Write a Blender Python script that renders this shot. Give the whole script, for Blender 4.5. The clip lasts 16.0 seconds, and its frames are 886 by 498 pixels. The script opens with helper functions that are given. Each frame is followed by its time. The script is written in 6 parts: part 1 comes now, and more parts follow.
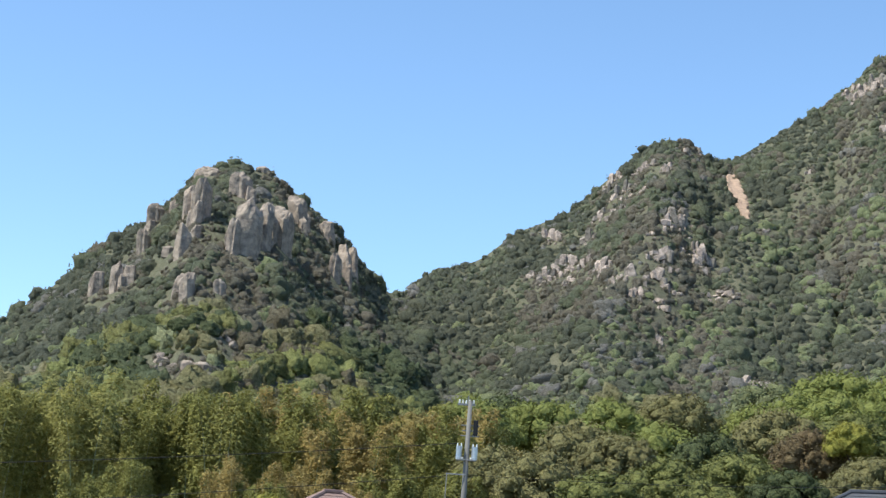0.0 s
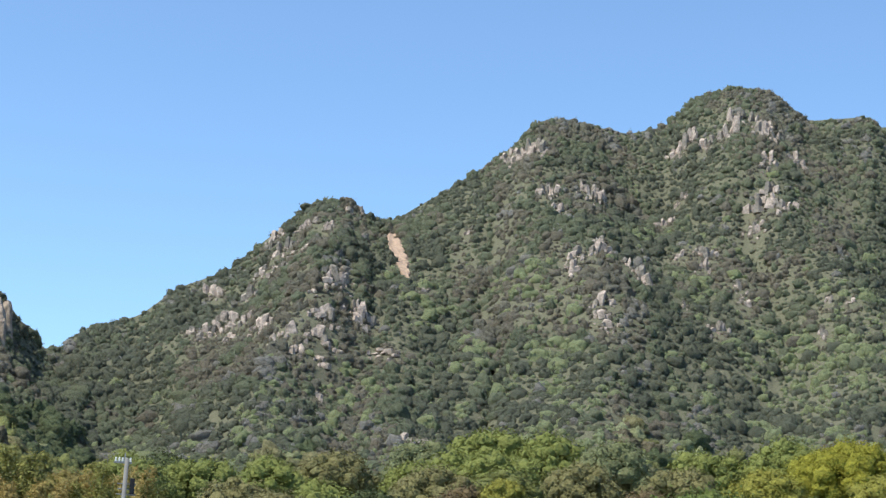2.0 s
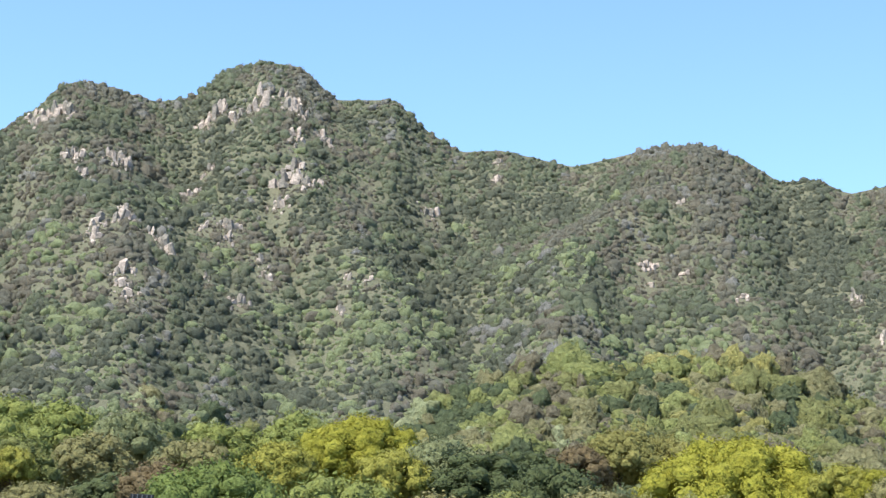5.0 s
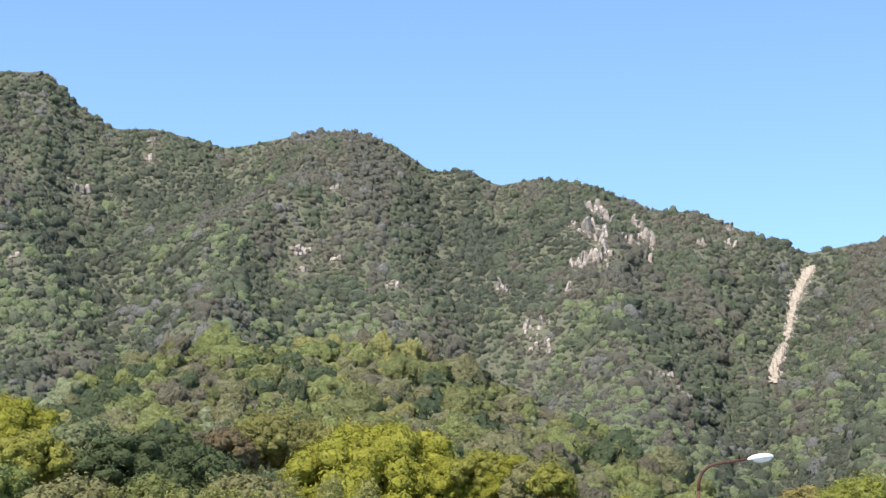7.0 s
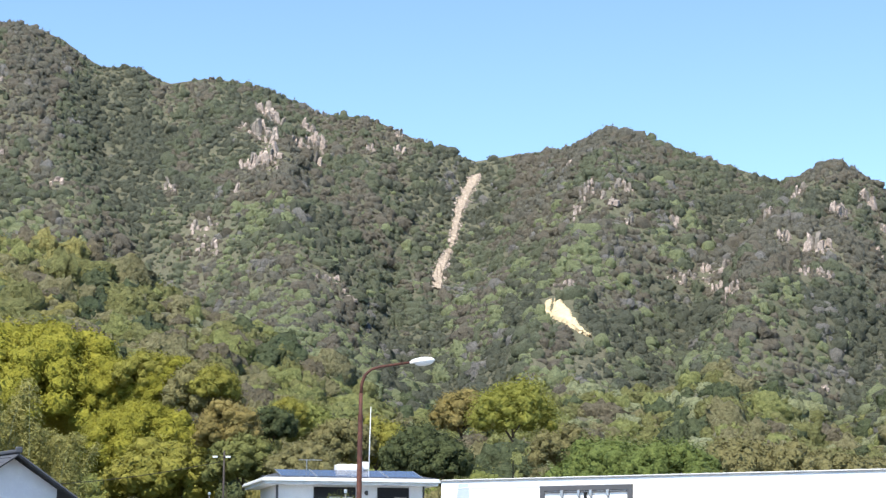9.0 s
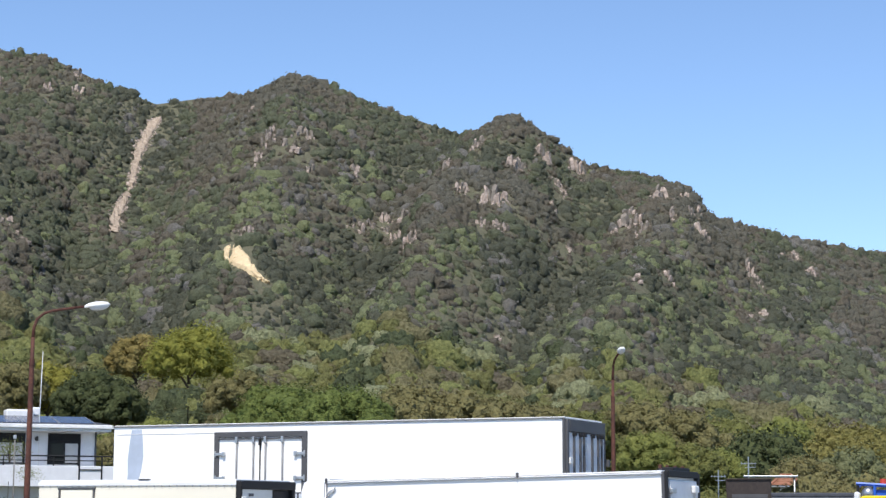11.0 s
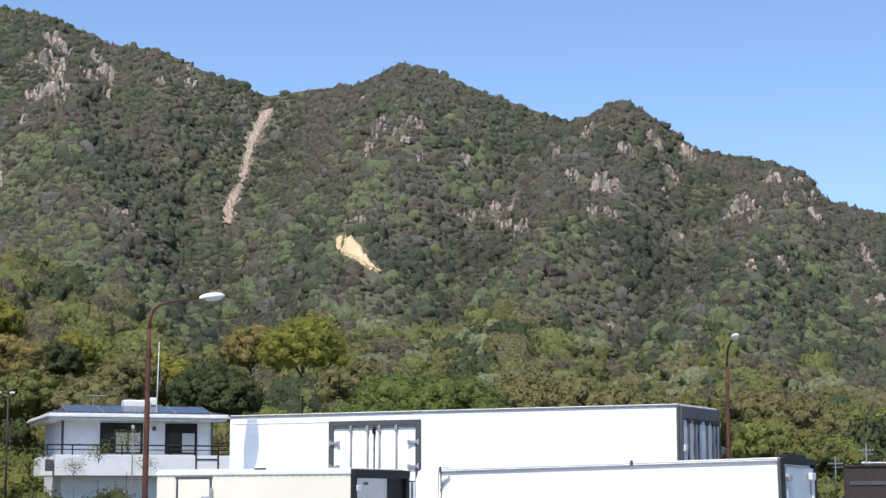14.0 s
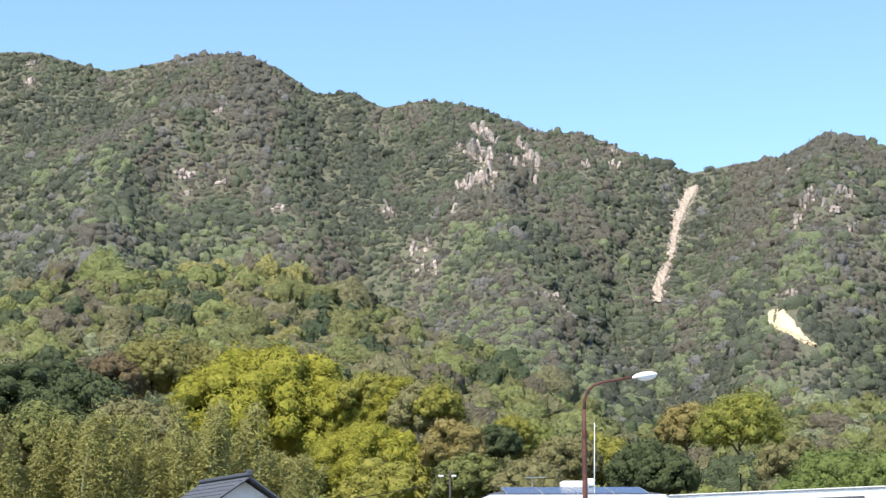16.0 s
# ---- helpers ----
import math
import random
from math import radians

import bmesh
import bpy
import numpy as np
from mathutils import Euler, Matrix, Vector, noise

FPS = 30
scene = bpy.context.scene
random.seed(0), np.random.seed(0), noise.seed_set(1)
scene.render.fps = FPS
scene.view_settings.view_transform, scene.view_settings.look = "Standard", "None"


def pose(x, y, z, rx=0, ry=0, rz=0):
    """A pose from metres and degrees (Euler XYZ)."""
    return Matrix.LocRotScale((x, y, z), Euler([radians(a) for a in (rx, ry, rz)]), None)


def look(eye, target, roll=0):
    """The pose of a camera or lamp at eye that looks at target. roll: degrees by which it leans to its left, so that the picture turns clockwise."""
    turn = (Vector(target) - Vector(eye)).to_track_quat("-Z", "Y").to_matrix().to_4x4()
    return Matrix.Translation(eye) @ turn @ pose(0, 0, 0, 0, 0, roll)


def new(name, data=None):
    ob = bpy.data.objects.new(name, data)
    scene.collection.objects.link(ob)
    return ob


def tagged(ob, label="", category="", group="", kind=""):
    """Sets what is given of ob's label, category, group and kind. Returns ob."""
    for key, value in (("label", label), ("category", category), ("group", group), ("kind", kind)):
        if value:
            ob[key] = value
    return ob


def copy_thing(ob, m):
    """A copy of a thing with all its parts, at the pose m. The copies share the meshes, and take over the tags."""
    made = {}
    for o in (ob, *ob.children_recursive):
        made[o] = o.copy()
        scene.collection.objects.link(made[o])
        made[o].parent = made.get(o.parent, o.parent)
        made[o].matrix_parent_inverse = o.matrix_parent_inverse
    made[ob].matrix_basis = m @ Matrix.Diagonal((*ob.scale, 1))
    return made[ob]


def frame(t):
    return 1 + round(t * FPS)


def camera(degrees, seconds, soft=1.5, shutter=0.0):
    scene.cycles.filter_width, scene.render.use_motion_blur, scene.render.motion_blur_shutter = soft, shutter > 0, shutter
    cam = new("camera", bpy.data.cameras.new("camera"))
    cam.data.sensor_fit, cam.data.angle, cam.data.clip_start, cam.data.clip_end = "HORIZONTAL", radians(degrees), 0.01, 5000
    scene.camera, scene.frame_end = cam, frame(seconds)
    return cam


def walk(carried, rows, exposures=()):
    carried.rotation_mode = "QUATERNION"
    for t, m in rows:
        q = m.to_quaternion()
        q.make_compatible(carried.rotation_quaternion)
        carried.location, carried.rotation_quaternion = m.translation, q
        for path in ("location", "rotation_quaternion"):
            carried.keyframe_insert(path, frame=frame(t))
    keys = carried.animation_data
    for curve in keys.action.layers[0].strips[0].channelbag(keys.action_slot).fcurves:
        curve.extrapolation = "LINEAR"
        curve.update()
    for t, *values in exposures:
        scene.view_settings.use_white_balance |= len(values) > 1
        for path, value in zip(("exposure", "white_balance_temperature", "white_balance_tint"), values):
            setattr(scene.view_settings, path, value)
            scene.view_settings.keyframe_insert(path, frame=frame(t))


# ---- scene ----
cam = camera(26.585, 16.0, soft=1.4)
ROWS = [
    (0, 101.023, -3.375, 35.516),
    (0.5, 101.634, -3.201, 32.785),
    (1, 102.314, -2.392, 29.925),
    (1.5, 102.853, -2.244, 27.487),
    (2, 103.250, -2.071, 25.244),
    (2.5, 103.638, -1.712, 23.188),
    (3, 103.901, -1.462, 20.984),
    (3.2, 103.974, -1.140, 20.130),
    (3.7, 103.930, -1.134, 17.757),
    (4.25, 103.461, -1.287, 14.814),
    (4.8, 102.932, -1.435, 11.682),
    (5.3, 102.726, -1.415, 8.811),
    (5.5, 102.717, -1.538, 7.602),
    (6, 102.766, -1.217, 4.835),
    (6.5, 102.750, -1.026, 2.199),
    (7, 102.508, -0.771, -0.171),
    (7.5, 101.925, -0.775, -2.631),
    (8, 101.138, -0.642, -5.225),
    (8.5, 100.320, -0.484, -7.856),
    (9, 99.629, -0.286, -10.362),
    (9.5, 99.057, 0.011, -12.646),
    (10, 98.775, -0.091, -14.968),
    (10.2, 98.676, -0.057, -15.847),
    (10.7, 98.311, -0.083, -18.510),
    (11.25, 97.803, -0.074, -21.693),
    (11.8, 97.362, -0.052, -24.155),
    (12.3, 97.171, -0.041, -24.913),
    (12.5, 97.075, -0.384, -24.770),
    (13, 97.045, -0.404, -23.488),
    (13.5, 97.239, -0.028, -20.181),
    (14, 97.693, 0.075, -16.753),
    (14.5, 98.247, 0.353, -12.968),
    (15, 98.942, 0.545, -9.622),
    (15.5, 99.635, 0.529, -6.601),
    (16, 100.149, 0.406, -3.486),
]
walk(cam, [(t, pose(0, 0, 1.6, rx, ry, rz)) for t, rx, ry, rz in ROWS],
     exposures=[(0.0, 0.70, 6500, 3), (1.5, 0.70, 6500, 3), (3.2, 0.84, 6500, 3), (5.5, 1.22, 6500, 4), (7.0, 0.93, 6500, 6), (9.0, 0.93, 6500, 8),
                (10.2, 0.58, 6500, 10), (12.5, 0.17, 6450, 11), (13.5, 0.22, 6450, 11), (14.5, 0.48, 6500, 10), (16.0, 1.05, 6500, 8)])

# ---- world and sun ----
SUN_EL, SUN_AZ = radians(58), radians(217)  # azimuth clockwise from +y
world = bpy.data.worlds.new("sky")
world.use_nodes = True
wn = world.node_tree.nodes
sky = wn.new("ShaderNodeTexSky")
sky.sky_type, sky.sun_disc, sky.sun_elevation, sky.sun_rotation = "NISHITA", False, SUN_EL, SUN_AZ
sky.air_density, sky.dust_density, sky.ozone_density = 0.8, 0.0, 4.2
world.node_tree.links.new(sky.outputs[0], wn["Background"].inputs[0])
wn["Background"].inputs[1].default_value = 0.15
scene.world = world
sun = new("sun", bpy.data.lights.new("sun", "SUN"))
sun.data.energy, sun.data.angle, sun.data.color = 4.2, radians(0.53), (1.0, 0.95, 0.87)
sun_from = Vector((math.sin(SUN_AZ) * math.cos(SUN_EL), math.cos(SUN_AZ) * math.cos(SUN_EL), math.sin(SUN_EL)))
sun.matrix_world = look(sun_from * 50, (0, 0, 0))


# ---- materials ----
def ramp_mix(nt, fac, a, b):
    m = nt.nodes.new("ShaderNodeMix")
    m.data_type = "RGBA"
    nt.links.new(fac, m.inputs[0])
    for sock, c in ((m.inputs[6], a), (m.inputs[7], b)):
        if isinstance(c, tuple):
            sock.default_value = (*c, 1)
        else:
            nt.links.new(c, sock)
    return m.outputs[2]


def noise_node(nt, scale, detail=3.0, rough=0.6, lo=0.35, hi=0.65):
    geo = nt.nodes.new("ShaderNodeNewGeometry")
    n = nt.nodes.new("ShaderNodeTexNoise")
    n.inputs["Scale"].default_value, n.inputs["Detail"].default_value, n.inputs["Roughness"].default_value = scale, detail, rough
    nt.links.new(geo.outputs["Position"], n.inputs["Vector"])
    r = nt.nodes.new("ShaderNodeMapRange")
    r.inputs[1].default_value, r.inputs[2].default_value = lo, hi
    nt.links.new(n.outputs[0], r.inputs[0])
    return r.outputs[0]


def material(name, base, second=None, scale=1.0, fine=None, fine_scale=8.0, rough=0.7, metal=0.0, spec=0.3, bump=0.0, bump_scale=None,
             vary=None, glow=0.0):
    """base and second colours mixed by a coarse noise, fine mixed in by a finer one; vary: a colour mixed in by island or object."""
    m = bpy.data.materials.new(name)
    m.use_nodes = True
    nt = m.node_tree
    p = nt.nodes["Principled BSDF"]
    p.inputs["Roughness"].default_value, p.inputs["Metallic"].default_value = rough, metal
    p.inputs["Specular IOR Level"].default_value = spec
    col = base
    if second:
        col = ramp_mix(nt, noise_node(nt, scale), base, second)
    if vary:
        g = nt.nodes.new("ShaderNodeNewGeometry")
        col = ramp_mix(nt, g.outputs["Random Per Island"], col, vary)
    if fine:
        col = ramp_mix(nt, noise_node(nt, fine_scale, 4, 0.7), col, fine)
    if isinstance(col, tuple):
        p.inputs["Base Color"].default_value = (*col, 1)
    else:
        nt.links.new(col, p.inputs["Base Color"])
    if bump:
        b = nt.nodes.new("ShaderNodeBump")
        b.inputs["Strength"].default_value = min(bump, 1.0)
        b.inputs["Distance"].default_value = bump
        nt.links.new(noise_node(nt, bump_scale or fine_scale, 5, 0.65, 0.2, 0.8), b.inputs["Height"])
        nt.links.new(b.outputs[0], p.inputs["Normal"])
    if glow:
        tr = nt.nodes.new("ShaderNodeBsdfTranslucent")
        mx = nt.nodes.new("ShaderNodeMixShader")
        mx.inputs[0].default_value = glow
        if isinstance(col, tuple):
            tr.inputs[0].default_value = (*col, 1)
        else:
            nt.links.new(col, tr.inputs[0])
        nt.links.new(p.outputs[0], mx.inputs[1])
        nt.links.new(tr.outputs[0], mx.inputs[2])
        nt.links.new(mx.outputs[0], nt.nodes["Material Output"].inputs[0])
    return m


M_SOIL = material("undergrowth", (0.150, 0.145, 0.098), (0.18, 0.162, 0.112), 0.05, (0.105, 0.11, 0.07), 0.9, 0.95, spec=0.1, bump=0.9, bump_scale=0.8)
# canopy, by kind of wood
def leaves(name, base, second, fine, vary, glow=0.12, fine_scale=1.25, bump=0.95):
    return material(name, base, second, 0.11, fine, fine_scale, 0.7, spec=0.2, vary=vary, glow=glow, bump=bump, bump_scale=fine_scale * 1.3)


# distance haze is put into these far colours: paler, greyer and bluer
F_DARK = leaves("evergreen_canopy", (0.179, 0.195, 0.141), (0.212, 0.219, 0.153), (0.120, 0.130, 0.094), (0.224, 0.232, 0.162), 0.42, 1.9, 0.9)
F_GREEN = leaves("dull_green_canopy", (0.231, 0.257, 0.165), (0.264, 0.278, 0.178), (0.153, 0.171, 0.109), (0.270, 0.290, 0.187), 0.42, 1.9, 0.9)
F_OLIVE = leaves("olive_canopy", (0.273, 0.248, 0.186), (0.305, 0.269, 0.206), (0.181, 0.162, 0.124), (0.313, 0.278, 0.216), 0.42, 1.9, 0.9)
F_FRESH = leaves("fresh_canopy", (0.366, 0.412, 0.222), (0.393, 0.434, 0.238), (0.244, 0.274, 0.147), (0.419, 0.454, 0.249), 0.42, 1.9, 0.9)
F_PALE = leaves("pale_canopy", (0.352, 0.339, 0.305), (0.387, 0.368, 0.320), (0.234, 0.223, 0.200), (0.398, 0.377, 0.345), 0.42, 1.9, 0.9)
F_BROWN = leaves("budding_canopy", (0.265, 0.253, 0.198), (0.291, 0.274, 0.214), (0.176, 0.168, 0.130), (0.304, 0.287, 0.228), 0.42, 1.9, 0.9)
# leaves of the nearer trees
L_DARK = leaves("dark_leaves", (0.078, 0.098, 0.037), (0.103, 0.121, 0.044), (0.052, 0.064, 0.025), (0.101, 0.118, 0.046), 0.1, 2.0, 0.65)
L_GREEN = leaves("green_leaves", (0.177, 0.189, 0.057), (0.217, 0.220, 0.066), (0.116, 0.125, 0.037), (0.220, 0.224, 0.068), 0.15, 2.0, 0.65)
L_FRESH = leaves("fresh_leaves", (0.230, 0.258, 0.068), (0.264, 0.280, 0.077), (0.151, 0.171, 0.045), (0.267, 0.280, 0.078), 0.18, 2.0, 0.65)
L_BRIGHT = leaves("bright_leaves", (0.161, 0.209, 0.053), (0.194, 0.234, 0.062), (0.106, 0.138, 0.035), (0.194, 0.231, 0.063), 0.2, 2.0, 0.65)
L_YELLOW = leaves("yellow_green_leaves", (0.301, 0.289, 0.054), (0.332, 0.301, 0.063), (0.199, 0.189, 0.035), (0.337, 0.315, 0.064), 0.18, 2.0, 0.65)
L_CAMPHOR = leaves("camphor_leaves", (0.326, 0.311, 0.041), (0.359, 0.331, 0.045), (0.214, 0.205, 0.025), (0.366, 0.339, 0.047), 0.18, 2.0, 0.65)
L_LIGHT = leaves("light_camphor_leaves", (0.345, 0.350, 0.070), (0.375, 0.365, 0.078), (0.235, 0.238, 0.048), (0.385, 0.380, 0.085), 0.35, 2.0, 0.65)
L_OLIVE = leaves("olive_leaves", (0.225, 0.207, 0.081), (0.255, 0.226, 0.095), (0.147, 0.136, 0.055), (0.259, 0.230, 0.099), 0.14, 2.0, 0.65)
L_YOLIVE = leaves("yellow_olive_leaves", (0.264, 0.244, 0.075), (0.291, 0.259, 0.083), (0.174, 0.161, 0.049), (0.303, 0.271, 0.088), 0.2, 2.0, 0.65)
L_GOLD = leaves("golden_leaves", (0.315, 0.252, 0.083), (0.343, 0.269, 0.091), (0.207, 0.166, 0.054), (0.368, 0.290, 0.103), 0.2, 2.0, 0.65)
L_RUSSET = leaves("russet_leaves", (0.179, 0.129, 0.064), (0.197, 0.139, 0.072), (0.118, 0.085, 0.042), (0.206, 0.156, 0.081), 0.2, 2.0, 0.65)
L_PALE = leaves("pale_leaves", (0.213, 0.230, 0.107), (0.235, 0.246, 0.119), (0.141, 0.152, 0.071), (0.248, 0.261, 0.130), 0.2, 2.0, 0.65)
L_BAMBOO = leaves("bamboo_leaves", (0.367, 0.360, 0.119), (0.446, 0.398, 0.129), (0.241, 0.237, 0.079), (0.455, 0.419, 0.147), 0.38, 2.0, 0.65)
L_GROVE = leaves("grove_leaves", (0.277, 0.278, 0.078), (0.337, 0.306, 0.085), (0.167, 0.169, 0.048), (0.345, 0.322, 0.092), 0.26, 2.0, 0.65)
L_STRAW = leaves("straw_leaves", (0.448, 0.340, 0.120), (0.493, 0.362, 0.130), (0.293, 0.221, 0.078), (0.504, 0.389, 0.145), 0.30, 2.0, 0.65)
# the same leaves seen as masses on the lower slopes, paled and greyed in the colour for haze
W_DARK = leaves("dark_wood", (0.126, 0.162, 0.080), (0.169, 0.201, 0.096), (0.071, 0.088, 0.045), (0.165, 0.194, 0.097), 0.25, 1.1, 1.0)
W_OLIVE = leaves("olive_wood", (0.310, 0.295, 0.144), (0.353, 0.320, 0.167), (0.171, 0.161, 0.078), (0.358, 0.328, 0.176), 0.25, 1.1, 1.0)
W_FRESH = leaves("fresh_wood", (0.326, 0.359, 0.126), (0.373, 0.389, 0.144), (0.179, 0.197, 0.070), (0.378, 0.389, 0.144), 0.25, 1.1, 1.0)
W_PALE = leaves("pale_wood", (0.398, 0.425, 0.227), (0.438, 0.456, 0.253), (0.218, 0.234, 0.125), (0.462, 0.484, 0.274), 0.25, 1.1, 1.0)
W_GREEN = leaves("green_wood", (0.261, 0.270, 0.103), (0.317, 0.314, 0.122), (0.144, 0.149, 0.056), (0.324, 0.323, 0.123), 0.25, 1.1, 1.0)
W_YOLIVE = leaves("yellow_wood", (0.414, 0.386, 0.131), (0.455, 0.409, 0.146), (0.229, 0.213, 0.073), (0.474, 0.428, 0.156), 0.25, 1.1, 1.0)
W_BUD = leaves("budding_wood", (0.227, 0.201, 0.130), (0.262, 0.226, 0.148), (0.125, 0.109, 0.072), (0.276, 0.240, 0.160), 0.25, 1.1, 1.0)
M_GRANITE = material("granite", (0.36, 0.292, 0.235), (0.44, 0.352, 0.283), 0.12, (0.19, 0.155, 0.13), 0.5, 0.9, spec=0.2, bump=0.6, bump_scale=0.6)
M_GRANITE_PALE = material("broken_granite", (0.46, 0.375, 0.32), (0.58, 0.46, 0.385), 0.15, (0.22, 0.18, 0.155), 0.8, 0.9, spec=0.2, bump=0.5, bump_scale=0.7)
M_GRANITE_DULL = material("lichened_granite", (0.27, 0.235, 0.20), (0.36, 0.30, 0.255), 0.2, (0.14, 0.125, 0.105), 0.8, 0.9, spec=0.2, bump=0.6, bump_scale=0.7)
M_SCAR = material("bare_sand", (0.52, 0.42, 0.33), (0.41, 0.325, 0.26), 0.3, (0.27, 0.22, 0.16), 0.5, 0.95, spec=0.1, bump=0.5)
M_SCAR_PINK = material("bare_pink_earth", (0.46, 0.33, 0.24), (0.38, 0.27, 0.20), 0.12, (0.28, 0.2, 0.15), 0.5, 0.95, spec=0.1, bump=0.5)
M_SAND_PALE = material("pale_sand", (0.70, 0.555, 0.35), (0.62, 0.49, 0.30), 0.12, (0.54, 0.42, 0.26), 0.5, 0.95, spec=0.1, bump=0.4)
M_WHITE = material("white_panel", (0.90, 0.89, 0.865), (0.87, 0.86, 0.835), 0.6, rough=0.45, spec=0.2)
M_CREAM = material("cream_panel", (0.80, 0.75, 0.63), (0.76, 0.71, 0.59), 0.6, rough=0.45)


# ---- terrain: plan of ridges as (bearing in degrees to the left of north, range, height) ----
TOR_RIDGE = [(70, 560, 8), (56, 570, 42), (49.4, 600, 79), (47.6, 610, 97), (46.8, 612, 108), (45.3, 615, 119), (43.9, 620, 138),
             (42.6, 622, 142), (41.5, 626, 140), (39.7, 650, 130), (38.8, 680, 125), (37.8, 720, 118), (37.3, 740, 122)]
MAIN_RIDGE = [(36.7, 755, 133), (35, 780, 145), (33.9, 790, 160), (32.4, 800, 171), (29.8, 820, 210), (28.8, 830, 214), (28, 840, 208), (27.3, 850, 210),
              (25, 890, 243), (23.6, 920, 269), (23, 935, 286), (22.2, 950, 294), (20, 975, 293), (18.8, 990, 302), (17.9, 1000, 322),
              (16.7, 1010, 331), (15.5, 1010, 329), (14.4, 1005, 309), (12.5, 1000, 309), (11.5, 1000, 292), (10.4, 990, 277), (9.1, 985, 277)]
MID_RIDGE = [(6.8, 970, 264), (4.2, 950, 269), (2.8, 945, 269), (1.6, 942, 261), (0.4, 940, 247), (-0.8, 935, 246), (-1.7, 930, 237),
             (-3, 930, 241), (-4.6, 925, 236), (-6.5, 910, 219), (-8, 900, 215), (-9.6, 885, 200), (-11.3, 870, 187)]
EAST_RIDGE = [(-12.5, 865, 189), (-14.2, 860, 191), (-15.5, 850, 198), (-16.7, 845, 191), (-18.7, 830, 177), (-20.8, 815, 163),
              (-22.2, 800, 169), (-23.1, 800, 164), (-24.6, 810, 149), (-26.4, 820, 146), (-27.6, 830, 142), (-28.5, 850, 130),
              (-31.1, 920, 129), (-33.5, 1000, 133), (-34.3, 1030, 125), (-36, 1080, 125), (-37.4, 1120, 124), (-38.1, 1140, 130),
              (-42, 1150, 105), (-50, 1100, 62), (-70, 1000, 8)]
KNOLL = [(19, 290, 6), (16.5, 300, 20), (13.6, 320, 35), (12, 330, 43), (10.4, 342, 50), (8.5, 355, 58), (4.8, 370, 62), (1.5, 370, 63), (-0.2, 365, 57.5),
         (-2.8, 350, 48), (-5.5, 330, 38.5), (-9, 300, 22), (-13, 280, 6)]


def vnoise(x, y, seed=0):
    """Smooth value noise in 0..1 for arrays."""
    x, y = np.asarray(x, float), np.asarray(y, float)
    xi, yi = np.floor(x), np.floor(y)
    fx, fy = x - xi, y - yi
    fx, fy = fx * fx * (3 - 2 * fx), fy * fy * (3 - 2 * fy)

    def h(a, b):
        v = np.sin(a * 127.1 + b * 311.7 + seed * 74.7) * 43758.5453
        return v - np.floor(v)
    return (h(xi, yi) * (1 - fx) + h(xi + 1, yi) * fx) * (1 - fy) + (h(xi, yi + 1) * (1 - fx) + h(xi + 1, yi + 1) * fx) * fy


def ridge_at(b):
    nodes = sorted(TOR_RIDGE + MAIN_RIDGE + MID_RIDGE + EAST_RIDGE)
    nb = [n[0] for n in nodes]
    return np.interp(b, nb, [n[1] for n in nodes]), np.interp(b, nb, [n[2] + 4.3 for n in nodes], left=0, right=0)


# spurs (height over 0) and gullies (under 0): half width in degrees, height, line of (share of the slope, bearing) downwards
SPURS = [(1.9, 8, [(1, 16.7), (.85, 15.7), (.73, 15.0), (.62, 13.4), (.4, 11.8)]), (1.6, 7, [(1, 22.6), (.87, 21.8), (.75, 21.2), (.4, 20)]),
         (1.6, -3.5, [(1, 19.7), (.83, 18.9), (.55, 17.8), (.3, 17)]), (2.6, -8, [(1, 8.2), (.77, 10.2), (.5, 10.6), (.3, 10.9)]),
         (1.8, 12, [(1, 3.4), (.75, 5.0), (.58, 6.7), (.4, 7.8)]), (1.6, -7, [(1, -.3), (.73, -1.1), (.6, -1.9), (.3, -3.4)])]
EAST_SPURS = [(1.5, 8, [(1, -4.6), (.8, -4.7), (.4, -5.8)]), (2.0, -11, [(1, -11.5), (.85, -10.9), (.6, -10.2), (.3, -9.8)]),
         (1.8, 9, [(1, -15.6), (.76, -15.1), (.4, -13.8)]), (1.2, -8, [(1, -20), (.64, -18.7), (.4, -17.6)]),
         (1.4, 9, [(1, -22.4), (.78, -20.9), (.4, -19.2)]), (1.2, -6, [(1, -25), (.7, -24), (.4, -22.6)]),
         (1.5, 8, [(1, -28), (.7, -27), (.3, -25)]), (2.2, -4, [(1, 37.4), (.7, 36.4), (.3, 35.8)]),
         (3.2, 4, [(1, 42.6), (.3, 42)]), (1.8, 7, [(1, 28.9), (.7, 30), (.3, 31.2)]), (1.5, -6, [(1, 27.4), (.7, 25.8), (.3, 24.8)])]


def relief(b, s):
    """Height that the spurs and gullies add."""
    out = np.zeros(np.broadcast(b, s).shape)
    for half, high, line in SPURS + EAST_SPURS:
        ls = [q[0] for q in line][::-1]
        centre = np.interp(s, ls, [q[1] for q in line][::-1])
        centre = centre + 2.8 * (vnoise(s * 4.5, np.full(np.shape(s), 0.5), half * 7 + high) - 0.5)
        out = out + 1.45 * high * np.exp(-((b - centre) / half) ** 2)
    return out


